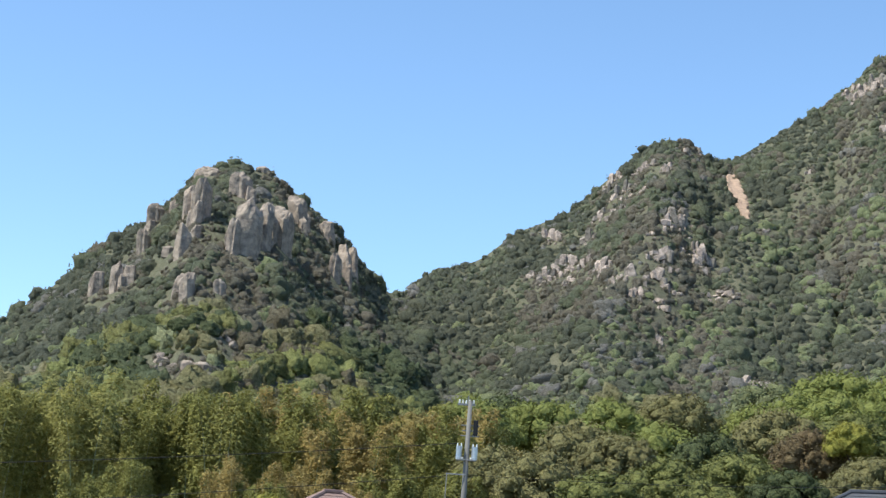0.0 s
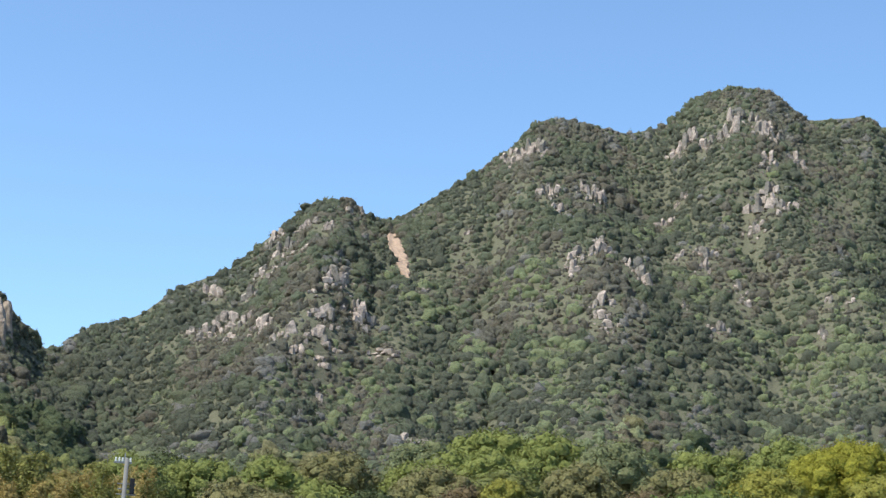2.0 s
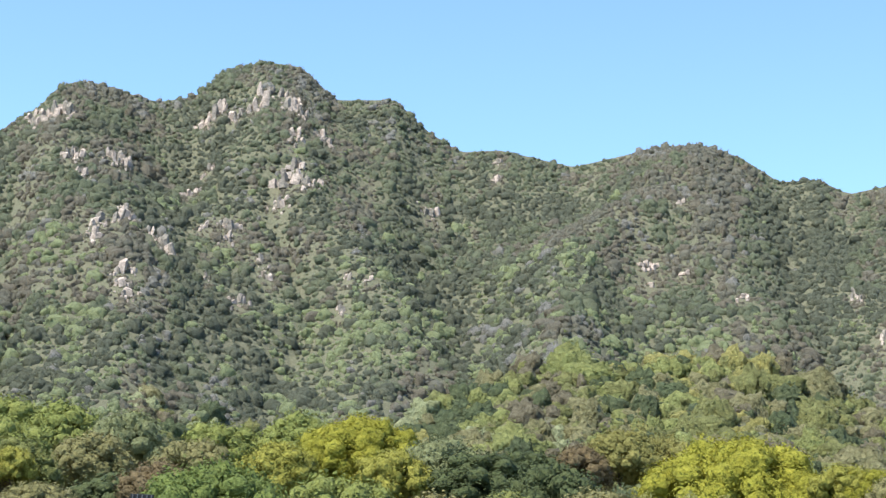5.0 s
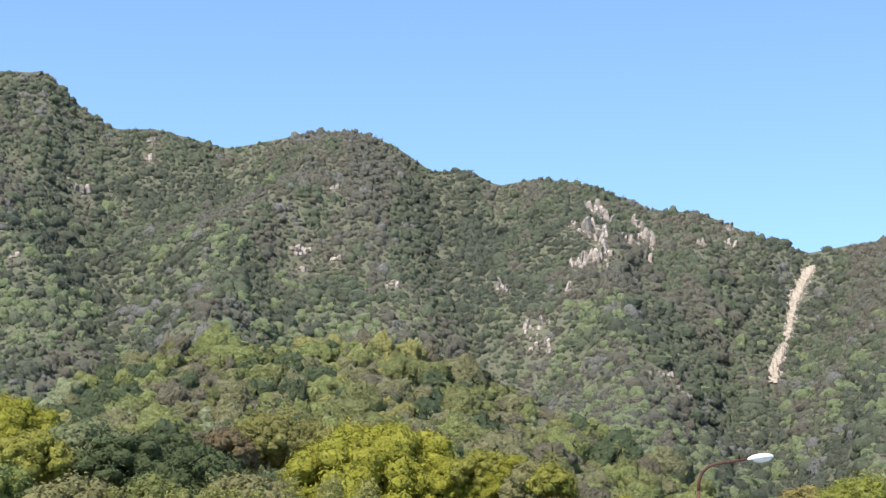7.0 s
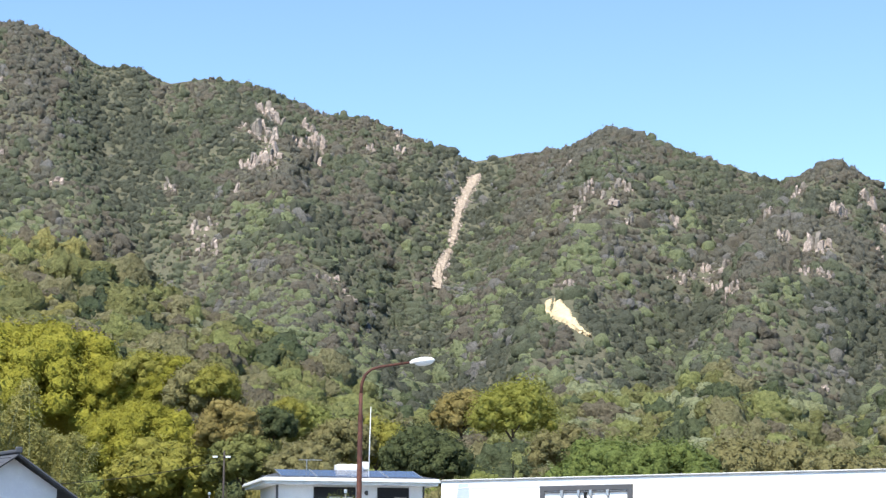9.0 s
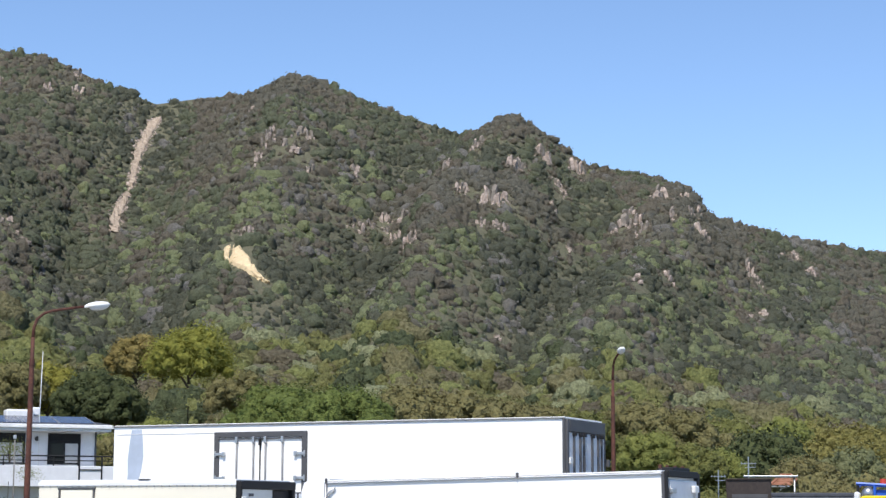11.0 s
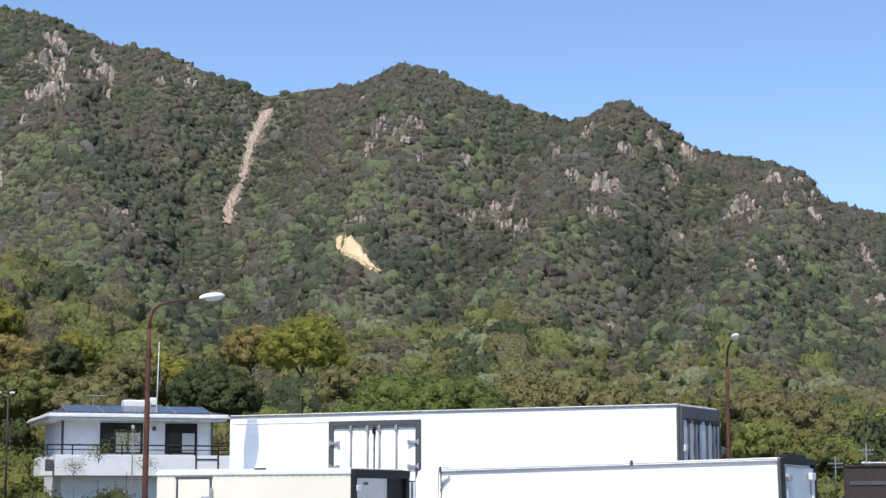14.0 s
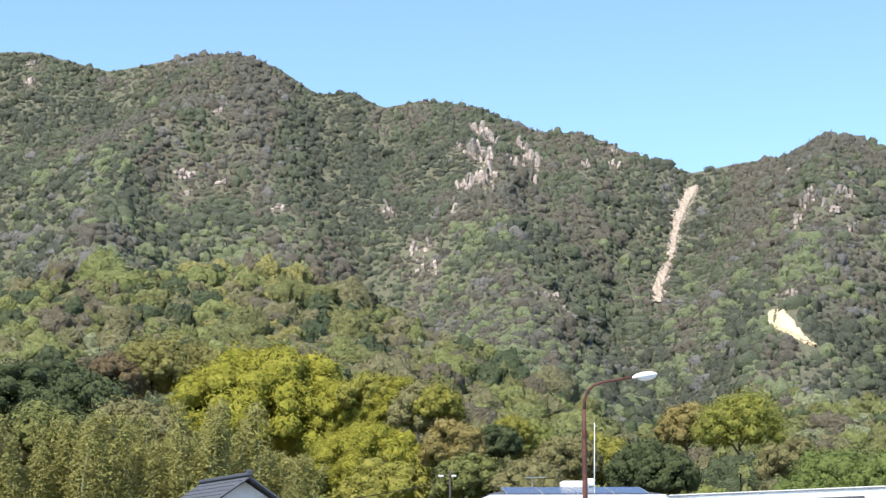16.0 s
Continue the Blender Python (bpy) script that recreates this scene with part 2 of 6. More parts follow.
def ground_z(b, r):
    """Height of the ground at a bearing and a range."""
    b, r = np.asarray(b, float), np.asarray(r, float)
    rr, hh = ridge_at(b)
    flat = np.clip((75 - np.abs(b)) / 15, 0, 1)

    def flank(rr, hh):
        """Height of a plain slope up to a ridge, and the share of the way up."""
        foot = 0.34 * rr
        u = np.clip((r - foot) / (rr - foot), 0, 1)
        fz = np.clip(foot - 120, 0, 300) * 0.045 * flat
        rise = np.maximum(hh - fz, 0) * (0.35 * u + 0.65 * u ** 1.45)
        back = np.clip((r - rr) / (0.9 * rr), 0, 1)
        return np.where(r < foot, np.clip(r - 120, 0, 300) * 0.045 * flat, (fz + rise) * (1 - back * back * (3 - 2 * back))), u
    z, s = flank(rr, hh)
    # the lower slopes even out what the crest does
    broad = [ridge_at(b + q) for q in (-4.5, -3, -1.5, 0, 1.5, 3, 4.5)]
    z_broad = flank(sum(q[0] for q in broad) / 7, sum(q[1] for q in broad) / 7)[0]
    mix = np.clip((s - 0.40) / 0.52, 0, 1)
    mix = mix * mix * (3 - 2 * mix)
    z = z_broad + (z - z_broad) * mix
    # spurs and gullies that run down from the tops
    x = r * np.sin(np.radians(b))
    z = z + relief(b, s) * np.clip((1 - s) / 0.24, 0, 1) * np.clip(s / 0.5, 0, 1)
    soft = vnoise(b / 2.6 + 1.5 * vnoise(r / 150, b / 6, 3), r / 190, 5) - 0.5
    z = z + soft * np.minimum(hh, 260) * 0.05 * np.sin(np.pi * s)
    # side gullies: creases that wander down the slope between rounded ribs
    warp = b + 1.8 * (vnoise(b / 5, r / 130, 61) - 0.5) + 0.7 * (vnoise(b / 1.5, r / 45, 62) - 0.5)
    crease = np.abs(2 * vnoise(warp / 1.9, r / 340, 63) - 1)
    fold = np.clip(s / 0.5, 0, 1) * np.clip((1 - s) / 0.2, 0, 1)
    z = z + (np.sqrt(crease) - 0.62) * np.minimum(hh, 260) * 0.034 * fold
    z = z + (vnoise(x / 40, r / 40, 11) - 0.5) * 5 * np.clip(s * 3, 0, 1) * np.clip((1 - s) * 5, 0, 1)
    # the wooded knoll in front of the mountain
    kb = [n[0] for n in sorted(KNOLL)]
    kr = np.interp(b, kb, [n[1] for n in sorted(KNOLL)])
    kh = np.interp(b, kb, [n[2] for n in sorted(KNOLL)], left=0, right=0)
    q = np.clip((r - 150) / (kr - 150), 0, 1)
    q = q * (0.55 + 0.45 * q)
    down = np.clip((r - kr) / 130, 0, 1)
    kz = kh * q * (1 - down * down * (3 - 2 * down))
    return np.maximum(z, kz)


def place(b, r, lift=0.0):
    """World place on the ground at a bearing and a range."""
    return (-r * math.sin(radians(b)), r * math.cos(radians(b)), float(ground_z(b, r)) + lift)


# ---- mesh helpers ----
def link_mesh(name, verts, faces, mat, parent=None, smooth=False, label=""):
    """An object from arrays: faces is an (n, 3) or (n, 4) array, or a list."""
    me = bpy.data.meshes.new(name)
    if isinstance(faces, np.ndarray):
        n, k = faces.shape
        me.vertices.add(len(verts))
        me.vertices.foreach_set("co", np.asarray(verts, np.float32).ravel())
        me.loops.add(n * k)
        me.loops.foreach_set("vertex_index", faces.astype(np.int32).ravel())
        me.polygons.add(n)
        me.polygons.foreach_set("loop_start", np.arange(0, n * k, k, dtype=np.int32))
        me.polygons.foreach_set("use_smooth", np.full(n, smooth))
        me.update(calc_edges=True)
    else:
        me.from_pydata([tuple(v) for v in verts], [], faces)
        me.polygons.foreach_set("use_smooth", np.full(len(me.polygons), smooth))
    me.materials.append(mat)
    ob = new(name, me)
    if parent:
        ob.parent = parent
    if label:
        ob["label"] = label
    return ob


def part(name, bm, mat, parent, label="", smooth=False):
    """Links a bmesh as one mesh under a thing or a part."""
    me = bpy.data.meshes.new(name)
    bm.to_mesh(me)
    bm.free()
    me.polygons.foreach_set("use_smooth", np.full(len(me.polygons), smooth))
    me.materials.append(mat)
    ob = new(name, me)
    ob.parent = parent
    if label:
        ob["label"] = label
    return ob


def thing(name, m, label, category, group=""):
    ob = new(name)
    ob.matrix_world = m
    return tagged(ob, label, category, group)


def box(bm, cx, cy, cz, sx, sy, sz, bevel=0.0, turn=None):
    """A box with its centre and full sizes, with worn edges if bevel is given."""
    m = Matrix.LocRotScale((cx, cy, cz), turn, (sx, sy, sz))
    got = bmesh.ops.create_cube(bm, size=1.0, matrix=m)
    if bevel:
        edges = list({e for v in got["verts"] for e in v.link_edges})
        bmesh.ops.bevel(bm, geom=edges, offset=bevel, segments=2, affect="EDGES", profile=0.5)
    return bm


def one_box(*args, **kw):
    return box(bmesh.new(), *args, **kw)


def tube(points, radii, sides=8):
    """A bmesh tube through points with a radius at each."""
    bm = bmesh.new()
    rings = []
    pts = [Vector(p) for p in points]
    for i, p in enumerate(pts):
        d = (pts[min(i + 1, len(pts) - 1)] - pts[max(i - 1, 0)]).normalized()
        q = d.to_track_quat("Z", "Y")
        r = radii[i] if isinstance(radii, (list, tuple)) else radii
        rings.append([bm.verts.new(p + q @ Vector((r * math.cos(2 * math.pi * k / sides), r * math.sin(2 * math.pi * k / sides), 0))) for k in range(sides)])
    for a, b in zip(rings, rings[1:]):
        for k in range(sides):
            bm.faces.new((a[k], a[(k + 1) % sides], b[(k + 1) % sides], b[k]))
    bm.faces.new(rings[0][::-1])
    bm.faces.new(rings[-1])
    return bm


# ---- ground: one sheet from the yard to the mountain and the horizon ----
bearings = np.concatenate([np.arange(-180, -48, 6.0), np.arange(-48, 58, 0.28), np.arange(58, 180, 6.0)])
steps = np.concatenate([np.linspace(0.02, 0.14, 7), np.linspace(0.16, 1.0, 120), np.linspace(1.02, 1.9, 24)])
bb, uu = np.meshgrid(bearings, steps, indexing="ij")
rr = ridge_at(bb)[0] * uu
far_r = np.full((len(bearings), 1), 4500.0)
rr, bb = np.hstack([rr, far_r]), np.hstack([bb, bearings[:, None]])
zz = ground_z(bb, rr)
zz[:, -1] = 0
gv = np.stack([-rr * np.sin(np.radians(bb)), rr * np.cos(np.radians(bb)), zz], -1).reshape(-1, 3)
nb, ns = rr.shape
ii, jj = np.meshgrid(np.arange(nb), np.arange(ns - 1), indexing="ij")
i2 = (ii + 1) % nb
gf = np.stack([ii * ns + jj, i2 * ns + jj, i2 * ns + jj + 1, ii * ns + jj + 1], -1).reshape(-1, 4)
hub = len(gv)
gv = np.vstack([gv, [[0, 0, 0]]])
rim = np.arange(nb) * ns
gf = np.vstack([gf, np.stack([np.full(nb, hub), np.roll(rim, -1), rim, rim], -1)[:, [0, 1, 2, 2]]])
core = gf[-nb:, :3]
ground = link_mesh("ground", gv, gf[:-nb], M_SOIL, smooth=True)
tagged(ground, "brown forest floor rising from flat town land to a mountain", "ground", kind="structure")
pad = link_mesh("yard", np.vstack([[(60 * math.cos(a), 60 * math.sin(a) + 20, 0.02) for a in np.linspace(0, 2 * math.pi, 48, endpoint=False)]]),
                [list(range(48))], material("yard_gravel", (0.24, 0.23, 0.21), (0.18, 0.17, 0.16), 0.4, (0.30, 0.29, 0.27), 12, 0.95, bump=0.02))
tagged(pad, "grey gravel yard in front of the mountain", "yard", kind="structure")


# ---- granite outcrops ----
# granite outcrops: each boulder as (bearing, range, width, height)
OUTCROPS = {}
OUTCROPS["tor_west"] = [(44.10, 534, 3.7, 9.6), (43.71, 515, 3.7, 12.3), (44.19, 494, 3.4, 8.9), (44.01, 515, 2.6, 5.3), (45.05, 589, 4.8, 6.9), (45.34, 560, 3.4, 7.1), (46.10, 507, 3.7, 8.8), (46.71, 518, 3.3, 6.3), (45.76, 506, 3.1, 5.5), (44.25, 450, 2.6, 5.7), (43.96, 443, 3.1, 6.7), (42.93, 450, 2.7, 3.8), (44.58, 584, 2.4, 3.8), (44.60, 506, 3.4, 2.4), (43.85, 503, 2.1, 3.6), (44.50, 381, 2.9, 1.4), (43.71, 369, 2.5, 1.5), (43.29, 368, 2.9, 1.5), (44.13, 374, 2.0, 1.2)]
OUTCROPS["tor_east"] = [(42.48, 553, 5.6, 8.5), (42.34, 498, 6.3, 16.9), (41.81, 511, 4.5, 13.9), (41.22, 524, 4.8, 12.3), (40.76, 591, 5.0, 9.9), (39.80, 621, 5.4, 6.5), (39.48, 570, 2.9, 8.6), (39.17, 598, 3.8, 14.4), (38.92, 639, 3.3, 10.8), (41.65, 514, 2.8, 3.4), (40.57, 599, 3.4, 5.4), (41.91, 624, 4.3, 3.0), (43.60, 605, 6.9, 2.9), (42.79, 501, 2.1, 5.3)]
OUTCROPS["spur_low"] = [(32.93, 761, 2.1, 8.4), (32.66, 751, 2.6, 7.1), (31.69, 721, 2.9, 5.5), (31.75, 658, 3.2, 9.3), (31.30, 626, 3.5, 9.9), (31.16, 614, 2.5, 5.8), (32.45, 700, 4.3, 6.5), (32.18, 674, 2.8, 5.3), (32.60, 671, 3.2, 6.3), (33.04, 679, 2.3, 4.3), (33.44, 683, 1.9, 2.6), (33.12, 668, 1.8, 2.9), (32.20, 647, 3.1, 3.0), (30.85, 578, 1.7, 2.8), (30.34, 579, 2.5, 4.7), (30.09, 560, 2.4, 4.6), (30.23, 557, 1.6, 4.0), (29.47, 582, 4.1, 4.3), (29.58, 601, 3.0, 1.9), (29.23, 606, 3.0, 4.9)]
OUTCROPS["spur_high"] = [(28.37, 640, 1.8, 4.1), (28.05, 636, 4.9, 8.1), (28.28, 629, 2.6, 4.0), (27.93, 638, 3.1, 3.0), (29.01, 651, 4.1, 7.3), (29.31, 644, 2.7, 5.2), (28.76, 665, 2.8, 5.3), (28.84, 658, 2.3, 3.8), (28.28, 758, 2.6, 3.1), (29.34, 752, 3.1, 3.5), (30.04, 772, 2.6, 3.6), (29.86, 768, 2.6, 3.6), (30.24, 778, 2.7, 1.9), (30.57, 748, 3.1, 5.9), (30.88, 751, 2.6, 5.9), (31.15, 783, 2.2, 4.9), (30.99, 798, 4.4, 5.1), (31.37, 740, 3.6, 3.7), (31.03, 726, 3.0, 4.6), (30.77, 716, 2.5, 3.6), (30.44, 726, 3.0, 1.6), (30.09, 703, 1.5, 3.4)]
OUTCROPS["spur_loose"] = [(28.39, 833, 2.3, 3.4), (28.74, 808, 2.8, 3.0), (27.22, 597, 3.7, 1.5), (27.56, 600, 4.1, 1.3), (29.35, 561, 2.7, 1.8), (29.78, 625, 1.8, 1.6), (26.29, 487, 5.1, 1.6), (29.40, 526, 1.5, 2.5), (44.64, 383, 1.3, 1.8), (42.55, 398, 1.9, 1.5)]
OUTCROPS["summit"] = [(16.91, 905, 4.4, 14.4), (16.65, 928, 3.2, 10.3), (16.02, 930, 3.2, 8.9), (15.75, 907, 5.1, 11.6), (15.48, 909, 3.2, 10.1), (18.25, 922, 5.1, 10.2), (18.34, 922, 3.2, 8.7), (17.99, 925, 3.8, 7.3), (17.54, 907, 3.7, 7.1), (15.57, 858, 4.2, 5.5), (15.75, 846, 2.4, 4.1), (14.77, 893, 3.7, 5.7), (14.59, 885, 3.1, 4.3), (15.92, 806, 4.5, 6.9), (15.48, 799, 5.6, 7.7), (15.66, 819, 5.1, 5.2), (15.21, 799, 2.3, 10.3), (16.01, 778, 3.2, 5.4), (16.27, 786, 2.2, 2.5), (18.84, 821, 4.5, 4.4), (18.32, 843, 2.9, 4.5)]
OUTCROPS["summit_west"] = [(21.00, 809, 3.9, 9.0), (21.27, 805, 2.8, 6.4), (20.82, 817, 2.8, 5.2), (22.61, 789, 3.3, 5.0), (22.34, 796, 2.8, 5.1), (22.15, 767, 2.7, 3.7), (23.10, 867, 4.8, 8.2), (22.83, 861, 4.2, 9.6), (23.45, 878, 4.3, 6.9), (23.73, 901, 3.7, 4.3)]
OUTCROPS["slope_west"] = [(21.57, 689, 2.9, 4.4), (21.65, 668, 3.3, 5.4), (21.75, 686, 1.9, 4.4), (21.04, 690, 2.0, 5.6), (20.69, 701, 3.5, 4.5), (20.79, 717, 2.5, 3.5), (20.01, 690, 2.0, 4.5), (19.52, 683, 4.3, 6.5), (19.34, 678, 2.8, 6.5), (20.88, 625, 2.6, 6.0), (20.78, 616, 2.6, 3.9), (20.44, 629, 1.8, 2.0), (20.55, 606, 2.5, 3.9), (17.50, 749, 4.2, 4.8), (17.59, 736, 3.1, 5.1), (17.77, 755, 2.1, 3.6), (18.35, 749, 2.1, 3.6), (16.53, 707, 2.5, 4.7), (16.26, 697, 1.9, 3.3), (17.16, 655, 3.2, 3.8), (14.00, 660, 2.3, 3.3), (13.82, 688, 1.4, 3.7)]
OUTCROPS["slope_loose"] = [(18.22, 670, 1.2, 2.8), (13.13, 683, 1.9, 1.8), (11.37, 865, 3.0, 4.1), (11.12, 867, 3.0, 4.9), (9.20, 935, 2.6, 2.9), (26.29, 686, 1.9, 1.5), (25.00, 775, 2.2, 2.5), (27.24, 596, 4.1, 1.5)]
OUTCROPS["mid_cliff"] = [(-4.74, 861, 4.1, 9.4), (-5.01, 847, 3.5, 10.6), (-4.58, 794, 4.4, 8.8), (-4.94, 774, 2.7, 8.7), (-4.50, 793, 2.2, 3.7), (-4.86, 751, 3.6, 8.3), (-5.04, 742, 2.6, 9.4), (-4.78, 749, 2.6, 7.1), (-4.25, 745, 2.6, 7.1), (-4.43, 742, 2.1, 4.7), (-6.07, 867, 3.0, 6.8), (-6.25, 848, 3.5, 8.0), (-6.40, 846, 2.9, 6.6), (-5.78, 802, 2.8, 6.1), (-5.96, 813, 2.2, 6.4), (-6.26, 802, 2.8, 5.8), (-6.52, 838, 2.3, 5.3), (-8.02, 836, 1.7, 3.9), (-8.92, 851, 2.3, 8.0), (-8.90, 884, 2.4, 4.2), (-4.02, 816, 1.7, 2.6)]
OUTCROPS["mid_slope"] = [(-1.76, 727, 2.0, 4.6), (-1.93, 721, 1.5, 3.4), (-3.92, 706, 1.2, 5.1), (-2.62, 670, 1.9, 4.3), (-3.08, 668, 1.9, 4.2), (-3.27, 649, 1.8, 6.2), (-6.69, 580, 2.0, 2.8), (-7.02, 587, 1.6, 1.9), (-7.47, 579, 2.8, 1.5), (-2.84, 652, 1.8, 2.1)]
OUTCROPS["mid_loose"] = [(4.56, 744, 5.1, 2.4), (4.30, 748, 3.6, 2.4), (3.33, 739, 2.6, 2.3), (4.38, 727, 2.0, 2.3), (1.49, 695, 3.4, 2.2), (3.44, 819, 2.3, 2.6), (9.17, 964, 3.3, 3.0), (9.24, 935, 3.2, 2.9)]
OUTCROPS["east_face"] = [(-14.72, 669, 2.4, 5.5), (-14.85, 674, 2.0, 4.5), (-15.23, 658, 1.9, 2.6), (-15.73, 669, 2.9, 2.7), (-15.99, 672, 2.5, 3.4), (-15.66, 651, 3.3, 2.1), (-14.47, 659, 2.3, 2.1), (-16.11, 637, 2.3, 3.1), (-14.26, 791, 2.2, 2.5), (-17.48, 659, 1.9, 4.3), (-17.66, 599, 2.1, 3.4), (-17.95, 610, 2.1, 2.9), (-18.38, 619, 2.5, 3.9), (-18.47, 605, 1.6, 2.8), (-18.98, 613, 2.5, 3.8), (-19.08, 543, 2.2, 6.3), (-18.82, 586, 1.6, 3.0), (-18.65, 589, 1.6, 2.7), (-19.34, 536, 1.1, 3.4)]
OUTCROPS["east_peak"] = [(-20.26, 676, 1.9, 3.3), (-20.34, 686, 2.0, 2.3), (-21.29, 748, 2.6, 3.5), (-21.21, 740, 2.0, 3.5), (-20.88, 630, 2.2, 3.0), (-20.70, 628, 1.8, 4.0), (-21.58, 630, 2.2, 6.0), (-21.75, 623, 3.0, 5.9), (-21.49, 624, 2.2, 3.9), (-22.05, 627, 2.2, 5.0), (-21.41, 578, 1.6, 2.8), (-21.85, 578, 2.0, 3.7), (-22.11, 580, 1.6, 2.8), (-22.44, 704, 2.9, 4.0), (-22.26, 697, 2.4, 4.4), (-22.61, 713, 2.0, 4.5), (-23.31, 750, 3.6, 8.3), (-23.43, 751, 2.6, 8.3), (-24.33, 781, 3.8, 5.7), (-24.49, 787, 2.2, 5.0), (-23.93, 731, 1.5, 9.2), (-23.76, 738, 3.0, 3.5), (-23.62, 689, 1.9, 4.7)]
OUTCROPS["east_spur"] = [(-24.09, 624, 1.1, 4.9), (-25.95, 703, 3.4, 2.9), (-25.86, 686, 4.3, 4.3), (-26.18, 680, 2.8, 4.3), (-26.39, 666, 2.3, 4.2), (-26.82, 733, 2.6, 5.4), (-27.00, 736, 2.6, 7.0), (-27.26, 692, 2.4, 5.5), (-27.87, 721, 2.0, 7.0), (-28.04, 767, 2.1, 7.3), (-28.09, 691, 2.5, 3.4), (-28.30, 690, 1.5, 5.7), (-27.61, 769, 2.1, 4.9), (-26.13, 510, 2.3, 1.7), (-27.09, 563, 1.6, 1.9)]
OUTCROPS["east_loose"] = [(-29.77, 697, 1.9, 2.2), (-29.94, 623, 2.6, 1.6), (-29.59, 604, 2.1, 1.3), (-29.51, 704, 2.5, 4.5), (-31.41, 816, 3.4, 2.6), (-31.49, 811, 2.8, 2.6), (-30.90, 835, 3.5, 2.6), (-30.90, 852, 3.0, 1.9), (-13.78, 548, 2.3, 0.9), (-14.20, 539, 2.3, 1.8), (-21.89, 466, 1.6, 1.0), (-36.81, 1017, 7.0, 2.3), (-37.71, 1003, 3.5, 3.2)]
# bare slips: centre line as (bearing, range, width)
SLIPS = {}
SLIPS["gully"] = [(-11.39, 848, 2.6), (-11.25, 841, 6.1), (-11.03, 821, 5.4), (-10.84, 801, 4.8), (-10.74, 781, 4.0), (-10.64, 762, 3.2), (-10.60, 745, 2.2), (-10.42, 713, 3.4), (-10.18, 687, 4.6), (-10.11, 654, 5.5)]
SLIPS["sand_slip"] = [(-13.69, 529, 1.0), (-13.71, 520, 5.3), (-13.91, 500, 6.9), (-14.14, 488, 5.3), (-14.38, 480, 4.1), (-14.62, 476, 2.9), (-14.85, 475, 1.1)]
SLIPS["pink_slip"] = [(27.31, 813, 4.9), (27.23, 782, 7.1), (27.08, 749, 7.2), (26.93, 735, 4.9), (26.78, 721, 2.2)]


def boulder_mesh(name, rng, cuts, top_cuts, cell, mat=M_GRANITE):
    """A granite block of unit size standing on z = 0: a box with its corners split off along joints, then weathered."""
    bm = bmesh.new()
    bmesh.ops.create_cube(bm, size=1.0)

    def split(n, d):
        g = bm.verts[:] + bm.edges[:] + bm.faces[:]
        got = bmesh.ops.bisect_plane(bm, geom=g, plane_co=n * d, plane_no=n, clear_outer=True)
        edges = [e for e in got["geom_cut"] if isinstance(e, bmesh.types.BMEdge)]
        if edges:
            bmesh.ops.holes_fill(bm, edges=bm.edges[:], sides=0)
    for _ in range(cuts):
        a = rng.uniform(0, 6.28)
        split(Vector((math.cos(a), math.sin(a), rng.uniform(-0.12, 0.22))).normalized(), rng.uniform(0.36, 0.50))
    for _ in range(top_cuts):
        a = rng.uniform(0, 6.28)
        split(Vector((math.cos(a) * 0.8, math.sin(a) * 0.8, rng.uniform(0.7, 1.9))).normalized(), rng.uniform(0.40, 0.52))
    if cell < 5:
        bmesh.ops.bevel(bm, geom=bm.edges[:], offset=0.035, segments=1, affect="EDGES")
    bmesh.ops.triangulate(bm, faces=bm.faces[:])
    for _ in range(2 if cell < 0.2 else 1 if cell < 0.4 else 0):
        bmesh.ops.subdivide_edges(bm, edges=[e for e in bm.edges if e.calc_length() > cell], cuts=1)
        bmesh.ops.triangulate(bm, faces=bm.faces[:])
    off = Vector((rng.uniform(0, 50), rng.uniform(0, 50), rng.uniform(0, 50)))
    for v in bm.verts:
        p = v.co.copy()
        groove = max(0.0, 0.09 - abs(noise.noise(Vector((p.x * 3.0, p.y * 3.0, p.z * 0.35)) + off)))
        k = 0.05 * noise.noise(p * 4 + off) + 0.03 * noise.noise(p * 9 + off) - 0.55 * groove
        flat = Vector((p.x, p.y, 0.25 * p.z))
        v.co = p + (flat.normalized() if flat.length > 0.01 else Vector((0, 0, 1))) * k + Vector((0, 0, 0.45))
    me = bpy.data.meshes.new(name)
    bm.to_mesh(me)
    bm.free()
    me.materials.append(mat)
    return me


